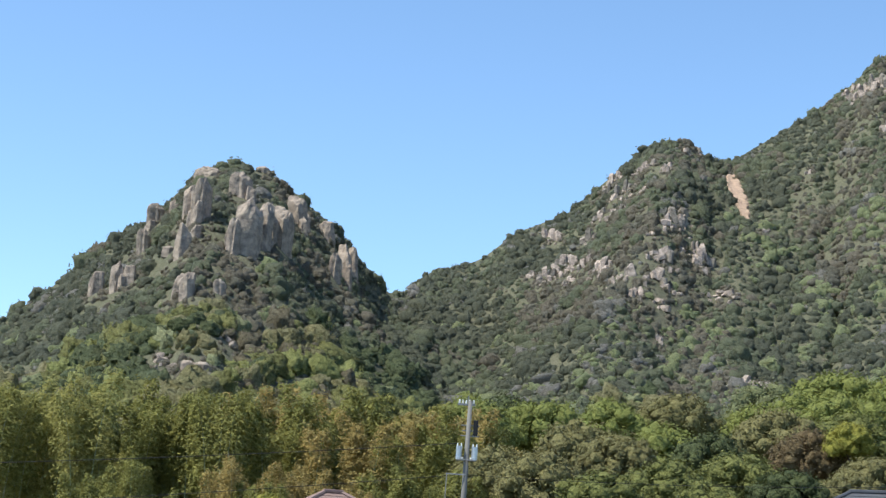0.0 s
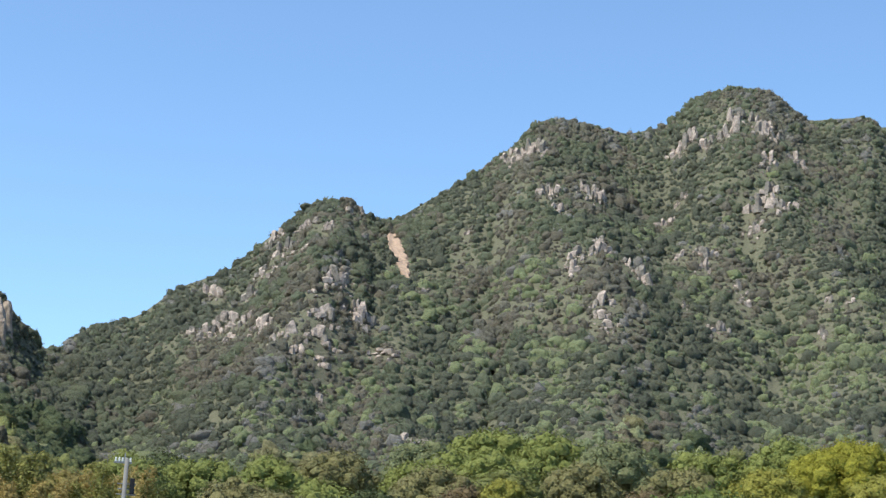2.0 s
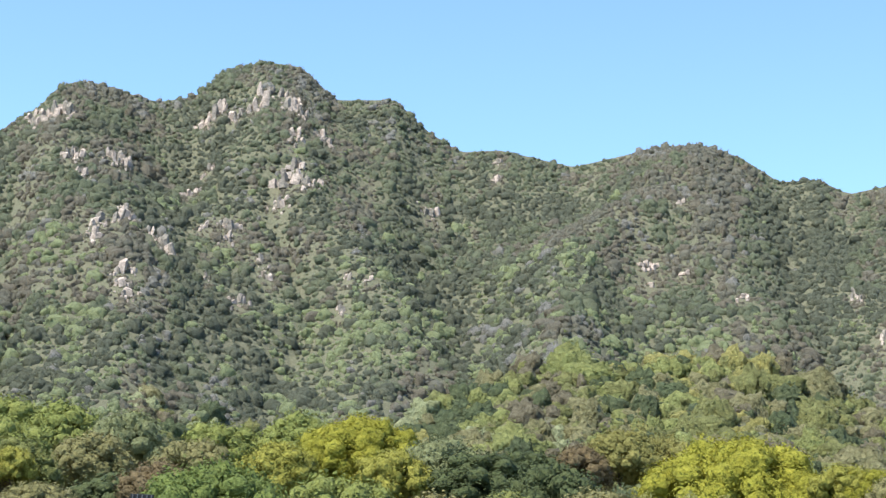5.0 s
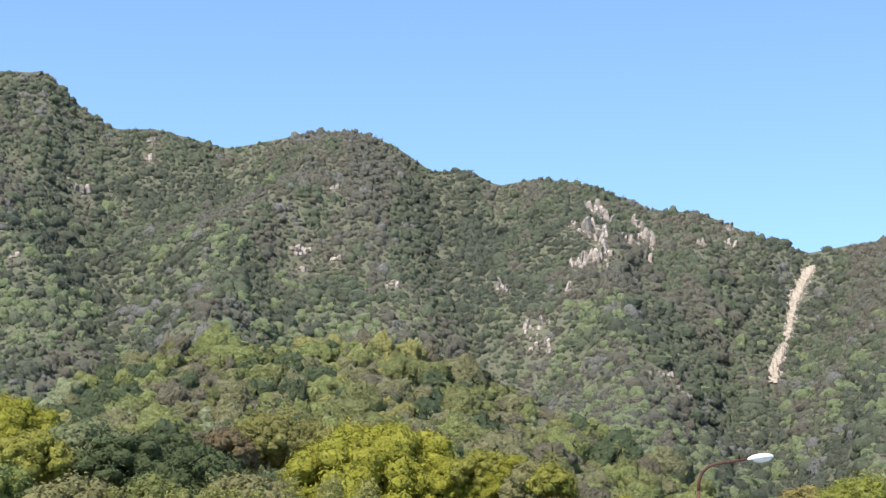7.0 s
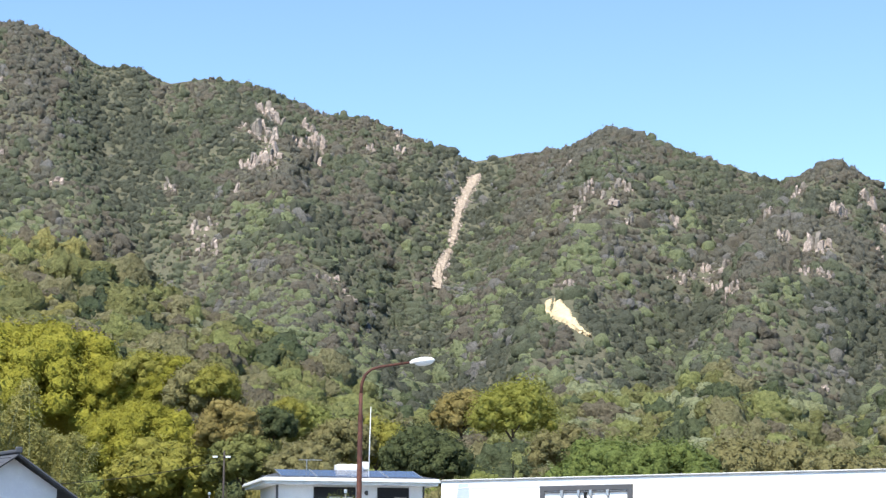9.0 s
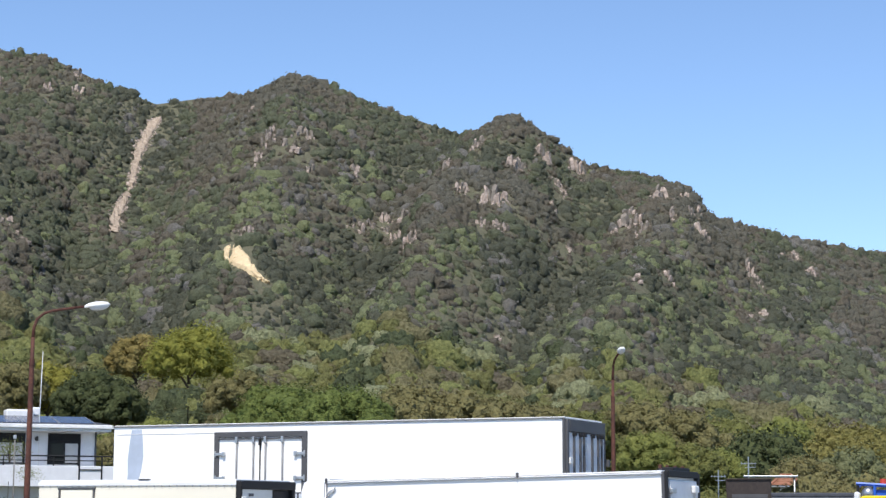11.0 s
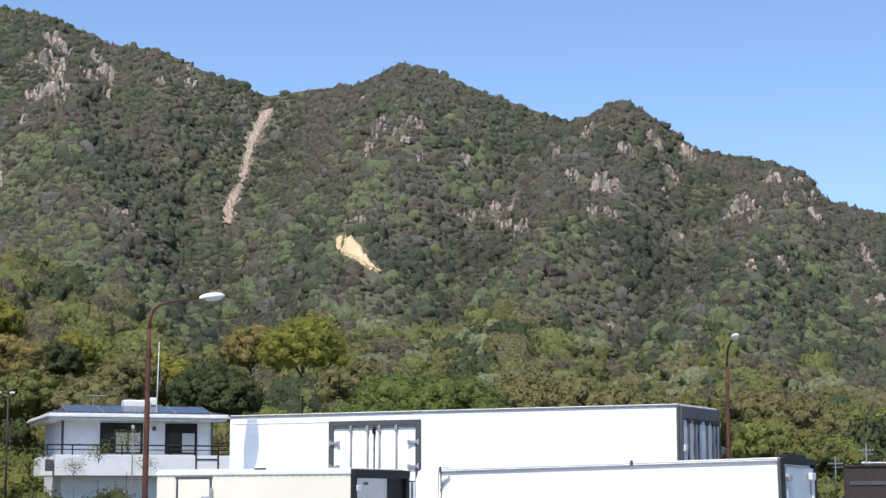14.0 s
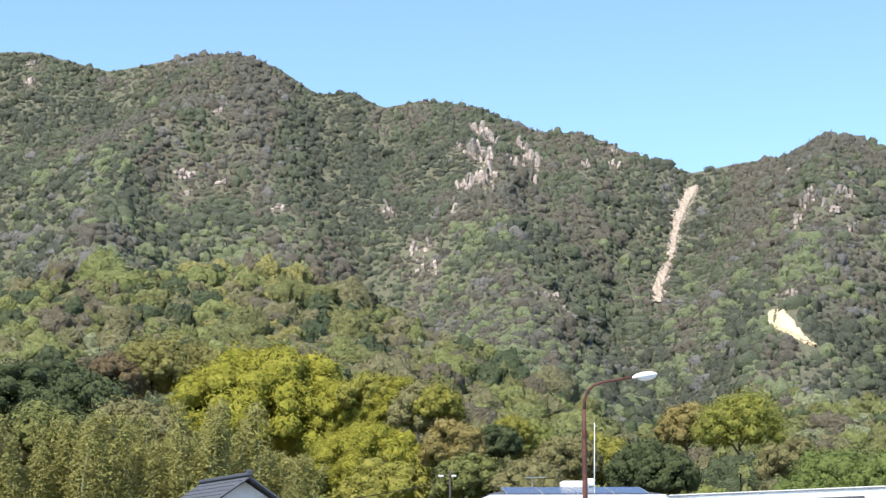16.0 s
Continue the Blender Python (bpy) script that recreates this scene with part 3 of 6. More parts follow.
rng = np.random.default_rng(3)
ROCK_TALL = [boulder_mesh("column", rng, 5, 4, 0.17) for _ in range(8)]
ROCK_BIG = [boulder_mesh("slab", rng, 7, 6, 0.16) for _ in range(8)]
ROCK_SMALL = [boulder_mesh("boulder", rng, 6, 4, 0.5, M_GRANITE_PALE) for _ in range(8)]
ROCK_DULL = [boulder_mesh("boulder", rng, 6, 4, 0.5, M_GRANITE_DULL) for _ in range(8)]
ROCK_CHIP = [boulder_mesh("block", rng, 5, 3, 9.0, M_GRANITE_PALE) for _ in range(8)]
CLEAR = []  # ground without trees: (bearing, range, half width in degrees, half depth in metres)
for key, rocks in OUTCROPS.items():
    b0, r0 = rocks[0][0], rocks[0][1]
    hill = thing("granite_outcrop", pose(*place(b0, r0)), "weathered pale granite outcrop among trees on the slope", "rock", "outcrops on the mountain")
    inv = hill.matrix_world.inverted()

    def set_block(kinds, b, r, w, deep, h, sink, tilt):
        ob = new(kinds[0].name.split(".")[0], kinds[rng.integers(0, 8)])
        ob.parent = hill
        turn = Euler((radians(rng.uniform(-8, 3)), radians(rng.uniform(-tilt, tilt)), radians(b + rng.uniform(-22, 22))))
        ob.matrix_basis = inv @ Matrix.LocRotScale(Vector(place(b, r, -sink)), turn, Vector((w, deep, h)))

    for b, r, w, h in rocks:
        deep = max(w * 1.1, h * 0.5)
        if key[:3] == "tor":
            tall = h > 1.3 * w
            set_block(ROCK_TALL if tall else ROCK_BIG, b, r + deep * 0.4, w * 1.25, deep, h * 1.2 + 1.0, 0.2 * h + 1.0, 4)
            if tall and w > 3.6:
                # a lower slab split off in front along an upright joint
                set_block(ROCK_TALL, b - math.degrees(rng.choice((-0.4, 0.4)) * w / r), r - 0.5, w * 0.6, w * 0.8, h * rng.uniform(0.55, 0.8) + 1.0, 1.2, 4)
        else:
            # shattered rock: upright joints behind, broken pieces at the foot
            n = (3 if w > 3.0 or key[:4] == "east" else 2) + (2 if key in ("summit", "summit_west", "mid_cliff") else 0)
            for k in range(n):
                q = ((k + 0.5) / n - 0.5) * (1.0 if n < 4 else 1.9) + rng.uniform(-0.12, 0.12)
                wk = w * (1.7 if key == "spur_low" else 1.4) / min(n, 3) * rng.uniform(0.9, 1.8)
                hk = min(h * (1.0 if k == n // 2 else rng.uniform(0.4, 0.9)) * (1.25 if key[:4] == "east" else 1.0), (1.9 if key == "spur_low" else 3.2) * wk)
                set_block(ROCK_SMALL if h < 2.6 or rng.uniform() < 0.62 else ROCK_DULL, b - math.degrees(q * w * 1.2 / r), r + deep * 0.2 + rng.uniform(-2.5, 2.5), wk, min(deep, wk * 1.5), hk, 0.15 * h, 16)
            for k in range(5 if h > 3 else 2):
                s2 = rng.uniform(0.22, 0.5) * max(w, 2.4)
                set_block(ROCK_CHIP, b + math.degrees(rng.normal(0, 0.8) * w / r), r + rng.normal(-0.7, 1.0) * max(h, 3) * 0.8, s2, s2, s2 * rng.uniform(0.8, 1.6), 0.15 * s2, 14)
        CLEAR.append((b, r - 4.0, math.degrees((w * 0.6 + 2.2) / r), 10.5 + deep * 0.4))
        for _ in range(1 if h > 3 and key[:3] != "tor" else 0):
            s2 = rng.uniform(0.25, 0.5) * min(w, 4)
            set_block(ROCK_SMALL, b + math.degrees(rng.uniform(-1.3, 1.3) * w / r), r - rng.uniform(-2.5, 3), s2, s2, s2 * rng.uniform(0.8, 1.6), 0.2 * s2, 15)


# ---- bare slips ----
BARE_FROM = len(CLEAR)


def slip(name, line, mat, label, room=0.5, front=4.5):
    """A strip of bare earth draped on the slope along a line of (bearing, range, width)."""
    t = np.linspace(0, len(line) - 1, len(line) * 7)
    k = np.arange(len(line))
    lb, lr, lw = (np.interp(t, k, [p[i] for p in line]) for i in range(3))
    cols, verts = 9, []
    for i in range(len(t)):
        edge = 0.5 + 0.12 * rng.uniform(-1, 1, 2)
        for j in range(cols):
            u = j / (cols - 1)
            across = (-edge[0] + u * (edge[0] + edge[1])) * lw[i]
            b = lb[i] - math.degrees(across / lr[i])
            r = lr[i] + rng.uniform(-0.6, 0.6)
            lift = (0.55 + rng.uniform(0, 0.5)) if 0 < j < cols - 1 else -0.3
            verts.append(place(b, r, lift))
        CLEAR.append((lb[i], lr[i] - 1.5, math.degrees((lw[i] * 0.5 + room) / lr[i]), front))
    faces = [(i * cols + j, i * cols + j + 1, (i + 1) * cols + j + 1, (i + 1) * cols + j) for i in range(len(t) - 1) for j in range(cols - 1)]
    ob = link_mesh(name, verts, faces, mat, smooth=False)
    return tagged(ob, label, "bare earth", kind="structure")


slip("gully_slip", [(b, r, w * 0.8) for b, r, w in SLIPS["gully"]], M_SCAR, "pale rubble gully running down from a saddle")
slip("sand_slip", [(b, r, w * 0.82) for b, r, w in SLIPS["sand_slip"]], M_SAND_PALE, "bright cream sand slip on the wooded slope", 1.8, 7)
slip("earth_slip", SLIPS["pink_slip"], M_SCAR_PINK, "pinkish bare earth slip below a notch")


# ---- woods on the mountain ----
ICO_T = (1 + 5 ** 0.5) / 2
ICO_V = np.array([(-1, ICO_T, 0), (1, ICO_T, 0), (-1, -ICO_T, 0), (1, -ICO_T, 0), (0, -1, ICO_T), (0, 1, ICO_T), (0, -1, -ICO_T), (0, 1, -ICO_T),
                  (ICO_T, 0, -1), (ICO_T, 0, 1), (-ICO_T, 0, -1), (-ICO_T, 0, 1)]) / 1.902
ICO_F = np.array([(0, 11, 5), (0, 5, 1), (0, 1, 7), (0, 7, 10), (0, 10, 11), (1, 5, 9), (5, 11, 4), (11, 10, 2), (10, 7, 6), (7, 1, 8),
                  (3, 9, 4), (3, 4, 2), (3, 2, 6), (3, 6, 8), (3, 8, 9), (4, 9, 5), (2, 4, 11), (6, 2, 10), (8, 6, 7), (9, 8, 1)])


def finer(v, f):
    """Splits each triangle of a unit ball into four."""
    v, mid, out = [tuple(q) for q in v], {}, []

    def half(a, b):
        k = (min(a, b), max(a, b))
        if k not in mid:
            p = np.array(v[a]) + np.array(v[b])
            mid[k] = len(v)
            v.append(tuple(p / np.linalg.norm(p)))
        return mid[k]
    for a, b, c in f:
        ab, bc, ca = half(a, b), half(b, c), half(c, a)
        out += [(a, ab, ca), (b, bc, ab), (c, ca, bc), (ab, bc, ca)]
    return np.array(v), np.array(out)


BALLS = [(ICO_V, ICO_F)]
for _ in range(2):
    BALLS.append(finer(*BALLS[-1]))


def puff(rng, fineness, low=-0.45, rough=1.0):
    """A leafy mass of about unit radius: billows with creases between them, cut off below."""
    v, f = BALLS[fineness]
    off = Vector(rng.uniform(0, 60, 3))
    q = []
    for p in v:
        p = Vector(p)
        q.append(1 + rough * (0.62 * abs(noise.noise(p * 1.7 + off)) + 0.34 * abs(noise.noise(p * 3.6 + off)) - 0.28))
    v = v * np.clip(np.array(q) * np.exp(rng.normal(0, (0.08, 0.09, 0.10)[fineness] * rough, len(v))), 0.6, 1.25)[:, None]
    f = f[v[f][:, :, 2].max(1) > low]
    used, back = np.unique(f, return_inverse=True)
    return v[used], back.reshape(f.shape)


def unit(v):
    return v / np.maximum(np.linalg.norm(v, axis=-1, keepdims=True), 1e-9)


def cards(rng, centre, normal, long, wide):
    """Small leaf sprays: a triangle at each centre, facing its normal."""
    n = len(centre)
    side = unit(np.cross(normal, rng.normal(size=(n, 3))))
    up = np.cross(normal, side)
    a, w = (long * rng.uniform(0.7, 1.35, n))[:, None], (wide * rng.uniform(0.7, 1.35, n))[:, None]
    v = np.stack([centre - up * a * 0.8 - side * w, centre - up * a * rng.uniform(0.1, 0.9, (n, 1)) + side * w, centre + up * a], 1)
    return v.reshape(-1, 3), np.arange(n * 3).reshape(-1, 3)


def crown(rng, lumps, tall, n, long, wide, core, low, rag):
    """A crown about one metre in radius: leafy boughs spread evenly over a dome round a hollow middle, clothed in leaf sprays."""
    k = np.arange(lumps - 1) + 0.5
    up = 1.0 - 1.25 * k / lumps
    flat = np.sqrt(np.maximum(1 - up * up, 0.02)) * (0.70 + rng.uniform(-0.10, 0.08, lumps - 1))
    a = k * 2.39996 + rng.uniform(-0.25, 0.25, lumps - 1)
    cs = [(0, 0, 0.12)] + [(flat[i] * math.cos(a[i]), flat[i] * math.sin(a[i]), tall * up[i] * rng.uniform(0.62, 0.80)) for i in range(lumps - 1)]
    ss = [0.6] + list(1.7 * lumps ** -0.5 * rng.uniform(0.75, 1.2, lumps - 1))
    cs, ss = np.array(cs), np.array(ss)
    vs, fs, base = [], [], 0
    for c, s in zip(cs, ss):
        pv, pf = puff(rng, 1, -0.5, 1.15)
        vs.append(pv * (s * core) + c)
        fs.append(pf + base)
        base += len(pv)
    heavy = ss ** 2
    pick = rng.choice(len(ss), n, p=heavy / heavy.sum())
    d = unit(rng.normal(size=(n, 3)) + (0, 0, 0.35))
    d[:, 2] = np.maximum(d[:, 2], low)
    d = unit(d)
    centre = cs[pick] + d * (ss[pick] * rng.normal(1.0, rag, n))[:, None]
    normal = unit(d + rng.normal(size=(n, 3)) * 0.35)
    v, f = cards(rng, centre, normal, long, wide)
    vs.append(v)
    fs.append(f + base)
    return np.vstack(vs), np.vstack(fs)


def wood_crown(rng, fineness, n, card, rag=0.12):
    """A crown of the woods, about one metre in radius: a billowing leafy mass, ragged with sprays."""
    pv, pf = puff(rng, fineness, (-0.3, -0.05, -0.2)[fineness], (1.0, 1.2, 1.25)[fineness])
    pv = pv * (0.92, 0.92, 0.85) + (0, 0, 0.1)
    pick = rng.integers(0, len(pv), n)
    d = unit(pv[pick] + rng.normal(size=(n, 3)) * 0.3)
    d[:, 2] = np.maximum(d[:, 2], 0.0)
    centre = unit(d) * (np.linalg.norm(pv[pick], axis=1) * rng.normal(1.02, rag, n))[:, None]
    v, f = cards(rng, centre, unit(d + (0, 0, 0.3) + rng.normal(size=(n, 3)) * 0.6), card * 1.25, card)
    return np.vstack([pv, v]), np.vstack([pf, f + len(pv)])


def canopy(name, mat, label, b, r, size, rng, fineness, leaf=26, card=0.2):
    """Crowns at bearings b and ranges r as one object of stuff."""
    kinds = [wood_crown(rng, fineness, leaf, card) for _ in range(20)]
    pick = rng.integers(0, len(kinds), len(b))
    z = ground_z(b, r)
    allv, allf, base = [], [], 0
    for k, (v, f) in enumerate(kinds):
        idx = np.nonzero(pick == k)[0]
        if not len(idx):
            continue
        a = rng.uniform(0, 6.28, len(idx))
        s = size[idx]
        hz = s * rng.uniform(0.75, 1.25, len(idx)) * (1.2, 1.12, 1.1)[fineness]
        st = np.exp(rng.normal(0, 0.22, len(idx)))[:, None]
        x, y = v[None, :, 0] * st * s[:, None], v[None, :, 1] / st * s[:, None]
        px, py = -r[idx] * np.sin(np.radians(b[idx])), r[idx] * np.cos(np.radians(b[idx]))
        ca, sa = np.cos(a)[:, None], np.sin(a)[:, None]
        w = np.stack([x * ca - y * sa + px[:, None], x * sa + y * ca + py[:, None], v[None, :, 2] * hz[:, None] + (z[idx] - 0.10 * s)[:, None]], -1)
        allv.append(w.reshape(-1, 3))
        allf.append((f[None] + (np.arange(len(idx)) * len(v))[:, None, None] + base).reshape(-1, 3))
        base += len(idx) * len(v)
    ob = link_mesh(name, np.vstack(allv), np.vstack(allf), mat, smooth=True)
    return tagged(ob, label, "woods", kind="stuff")


rng = np.random.default_rng(7)


KNOLL_B, KNOLL_R, KNOLL_Z = zip(*sorted(KNOLL))


def slots(b0, b1, far, cell, split):
    """Jittered slots over a sector; far as a share of the ridge's range; split: only beyond (over 0) or within (under 0) that range."""
    out_b, out_r = [], []
    for r in np.arange(230, 1160, cell):
        step = math.degrees(cell / r)
        b = np.arange(b0, b1, step)
        b = b + rng.uniform(-0.45, 0.45, len(b)) * step
        q = r + rng.uniform(-0.45, 0.45, len(b)) * cell
        rr_ = ridge_at(b)[0]
        rise = np.degrees(np.arctan2(ground_z(b, q) + 6.0, q))
        keep = (q < rr_ * far) & ((q - abs(split)) * (1 if split >= 0 else -1) > 0) & (rise > np.interp(b, (-41, -12, -10, 10, 12, 26, 30), (2.0, 2.0, 3.0, 3.2, 4.8, 4.8, 3.2)))
        out_b.append(b[keep])
        out_r.append(q[keep])
    b, r = np.concatenate(out_b), np.concatenate(out_r)
    # thinner in the hollow behind the knoll
    crest = np.interp(b, KNOLL_B, KNOLL_Z) / np.interp(b, KNOLL_B, KNOLL_R)
    keep = (r < np.interp(b, KNOLL_B, KNOLL_R) + 40) | ((ground_z(b, r) + 4) / r > crest) | (rng.uniform(0, 1, len(b)) < 0.3)
    for cb, cr, hb, hr in CLEAR:
        keep &= ((b - cb) / hb) ** 2 + ((r - cr) / hr) ** 2 > 1
    return b[keep], r[keep]


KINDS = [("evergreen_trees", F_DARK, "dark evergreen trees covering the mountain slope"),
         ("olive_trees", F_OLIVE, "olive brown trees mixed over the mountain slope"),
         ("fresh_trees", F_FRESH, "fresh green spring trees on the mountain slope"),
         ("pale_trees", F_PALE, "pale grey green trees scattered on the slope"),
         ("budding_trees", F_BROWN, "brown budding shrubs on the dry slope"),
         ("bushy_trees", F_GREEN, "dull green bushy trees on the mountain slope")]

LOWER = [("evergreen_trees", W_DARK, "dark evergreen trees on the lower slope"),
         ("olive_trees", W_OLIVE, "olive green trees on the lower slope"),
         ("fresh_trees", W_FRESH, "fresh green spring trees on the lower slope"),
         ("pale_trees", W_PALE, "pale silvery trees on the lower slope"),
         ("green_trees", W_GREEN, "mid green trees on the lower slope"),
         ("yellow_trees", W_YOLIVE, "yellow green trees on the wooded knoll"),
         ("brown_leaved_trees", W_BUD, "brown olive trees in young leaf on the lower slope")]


def woods(b, r, sizes, fineness, field, spots, kinds, leaf, card, mixed=0.15):
    """field: (kind, share) from the hollows to the dry spurs; spots: (kind, share) of single trees and small stands."""
    slope = np.clip((r / ridge_at(b)[0] - 0.34) / 0.66, 0, 1)
    # darker kinds gather in the gullies, which also stands in for their shade
    n1 = 0.50 * vnoise(b / 2.2, r / 80, 21) + 0.36 * vnoise(b / 0.7, r / 26, 22) + 0.14 * vnoise(b / 0.28, r / 11, 23) + 0.009 * relief(b, slope)
    u = np.clip((n1 - 0.5) * 2.0 + 0.5 + 0.07 * np.clip((-b - 4) / 12, -1, 1) + rng.uniform(-mixed, mixed, len(b)), 0, 0.999)
    edges = np.cumsum([q[1] for q in field])
    kind = np.array([q[0] for q in field])[np.searchsorted(edges / edges[-1], u)]
    for k, share in spots:
        stand = 0.34 * vnoise(b / 0.5, r / 18, 40 + k) + 0.28 * vnoise(b / 2.2, r / 80, 50 + k) + 0.38 * rng.uniform(0, 1, len(b)) - (0.45 * slope if k == 2 else 0)
        kind[stand > np.quantile(stand, 1 - share)] = k
    for k, (nm, mat, label) in enumerate(kinds):
        idx = np.nonzero(kind == k)[0]
        if len(idx):
            canopy(nm, mat, label, b[idx], r[idx], sizes[idx], rng, fineness, leaf, card)


def girth(b, r, middle, most, spread=0.42):
    """Crown radii: many small, a few large, larger in some stands."""
    return np.clip(middle * np.exp(rng.normal(0, spread, len(b))) * (0.7 + 0.6 * vnoise(b / 0.9, r / 35, 4)), 0.7, most)


def seam(b):
    """The range at which the lower woods pass into the upper ones, ragged from place to place."""
    return np.minimum(425 + 75 * np.exp(-((b - 18) / 7) ** 2) + 70 * np.exp(-((b - 38) / 3.5) ** 2) + 70 * (vnoise(b / 0.9, b * 0 + 0.5, 77) - 0.5) + 60 * (vnoise(b / 0.25, b * 0 + 0.5, 78) - 0.5), 543)


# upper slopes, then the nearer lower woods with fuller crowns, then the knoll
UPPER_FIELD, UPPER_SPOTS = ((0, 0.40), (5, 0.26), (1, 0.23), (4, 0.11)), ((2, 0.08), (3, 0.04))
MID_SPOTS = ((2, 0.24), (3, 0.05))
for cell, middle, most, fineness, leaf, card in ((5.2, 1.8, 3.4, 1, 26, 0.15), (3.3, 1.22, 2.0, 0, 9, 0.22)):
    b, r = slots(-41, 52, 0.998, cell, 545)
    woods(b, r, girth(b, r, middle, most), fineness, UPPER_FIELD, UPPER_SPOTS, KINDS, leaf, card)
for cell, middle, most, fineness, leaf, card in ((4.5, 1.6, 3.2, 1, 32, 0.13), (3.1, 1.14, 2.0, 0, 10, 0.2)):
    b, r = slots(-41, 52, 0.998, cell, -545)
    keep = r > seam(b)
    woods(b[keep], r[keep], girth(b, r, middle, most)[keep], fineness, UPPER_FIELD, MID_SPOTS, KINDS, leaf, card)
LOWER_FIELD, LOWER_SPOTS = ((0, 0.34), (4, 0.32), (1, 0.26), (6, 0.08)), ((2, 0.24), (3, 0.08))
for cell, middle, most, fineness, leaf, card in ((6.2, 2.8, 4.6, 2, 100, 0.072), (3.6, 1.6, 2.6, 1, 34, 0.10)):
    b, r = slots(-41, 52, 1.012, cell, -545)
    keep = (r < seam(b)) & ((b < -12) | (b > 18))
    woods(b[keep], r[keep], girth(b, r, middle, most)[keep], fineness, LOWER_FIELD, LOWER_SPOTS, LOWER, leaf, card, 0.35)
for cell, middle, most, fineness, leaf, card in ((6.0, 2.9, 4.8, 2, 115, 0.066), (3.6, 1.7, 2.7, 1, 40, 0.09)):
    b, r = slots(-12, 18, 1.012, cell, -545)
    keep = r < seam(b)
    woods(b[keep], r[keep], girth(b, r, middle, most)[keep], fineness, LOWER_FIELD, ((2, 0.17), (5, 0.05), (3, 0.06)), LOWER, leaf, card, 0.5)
# low scrub round the outcrops
sb, sr = [], []
for cb, cr, hb, hr in CLEAR[:BARE_FROM]:
    n = int(hb * hr * cr * 0.007)
    a, q = rng.uniform(0, 6.28, n), np.sqrt(rng.uniform(0.1, 1.1, n))
    sb.append(cb + hb * q * np.cos(a))
    sr.append(cr + hr * q * np.sin(a))
sb, sr = np.concatenate(sb), np.concatenate(sr)
keep = np.ones(len(sb), bool)
for cb, cr, hb, hr in CLEAR[BARE_FROM:]:
    keep &= ((sb - cb) / hb) ** 2 + ((sr - cr) / hr) ** 2 > 1
canopy("scrub", F_OLIVE, "low olive scrub round the granite outcrops", sb[keep], sr[keep], rng.uniform(0.6, 1.4, keep.sum()), rng, 0, 10, 0.2)
# rubble in the gully
g = SLIPS["gully"]
u = rng.uniform(0, len(g) - 1, 420)
kk = np.arange(len(g))
gb, gr, gw = (np.interp(u, kk, [p[i] for p in g]) for i in range(3))
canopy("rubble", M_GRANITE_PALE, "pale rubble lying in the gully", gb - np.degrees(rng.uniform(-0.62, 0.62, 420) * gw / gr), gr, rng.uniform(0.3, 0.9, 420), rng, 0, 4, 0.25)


# ---- the belt of single trees and bamboo before the mountain ----
M_BARK = material("bark", (0.12, 0.095, 0.07), (0.16, 0.13, 0.10), 1.5, (0.07, 0.055, 0.04), 9, 0.9, bump=0.03)
M_CULM = material("bamboo_culm", (0.22, 0.25, 0.12), (0.33, 0.33, 0.2), 0.8, rough=0.5)


def build_tree(name, mat, label, seed, lumps=20, tall=1.0, n=4400, size=0.022, low=-0.5, core=0.78, deep=0.85, rag=0.15):
    """A broadleaf tree of unit height and crown width, standing on z = 0 with trunk, limbs and crown."""
    rng = np.random.default_rng(seed)
    root = thing(name, pose(0, 0, 0), label, "tree")
    v, f = crown(rng, lumps, tall, n, size * 1.7, size * 1.1, core, low, rag)
    v[:, :2] *= 0.5 / np.percentile(np.abs(v[:, :2]), 98)
    z0, z1 = v[:, 2].min(), v[:, 2].max()
    v[:, 2] = 1.0 - (z1 - v[:, 2]) * deep / (z1 - z0)
    link_mesh("crown", v, f, mat, root, smooth=True)
    bm = tube([(0, 0, -0.05), (0.004, 0, 0.12), (-0.006, 0.004, 0.35), (0.003, 0, 0.6)], [0.035, 0.026, 0.02, 0.008], 8)
    part("trunk", bm, M_BARK, root, smooth=True)
    for k in range(4):
        a = k * 1.57 + rng.uniform(-0.4, 0.4)
        top = (0.26 * math.cos(a), 0.26 * math.sin(a), rng.uniform(0.55, 0.75))
        part("limb", tube([(0, 0, 0.18 + 0.05 * k), (top[0] * 0.5, top[1] * 0.5, 0.38 + 0.03 * k), top], [0.016, 0.011, 0.004], 6), M_BARK, root, smooth=True)
    return root


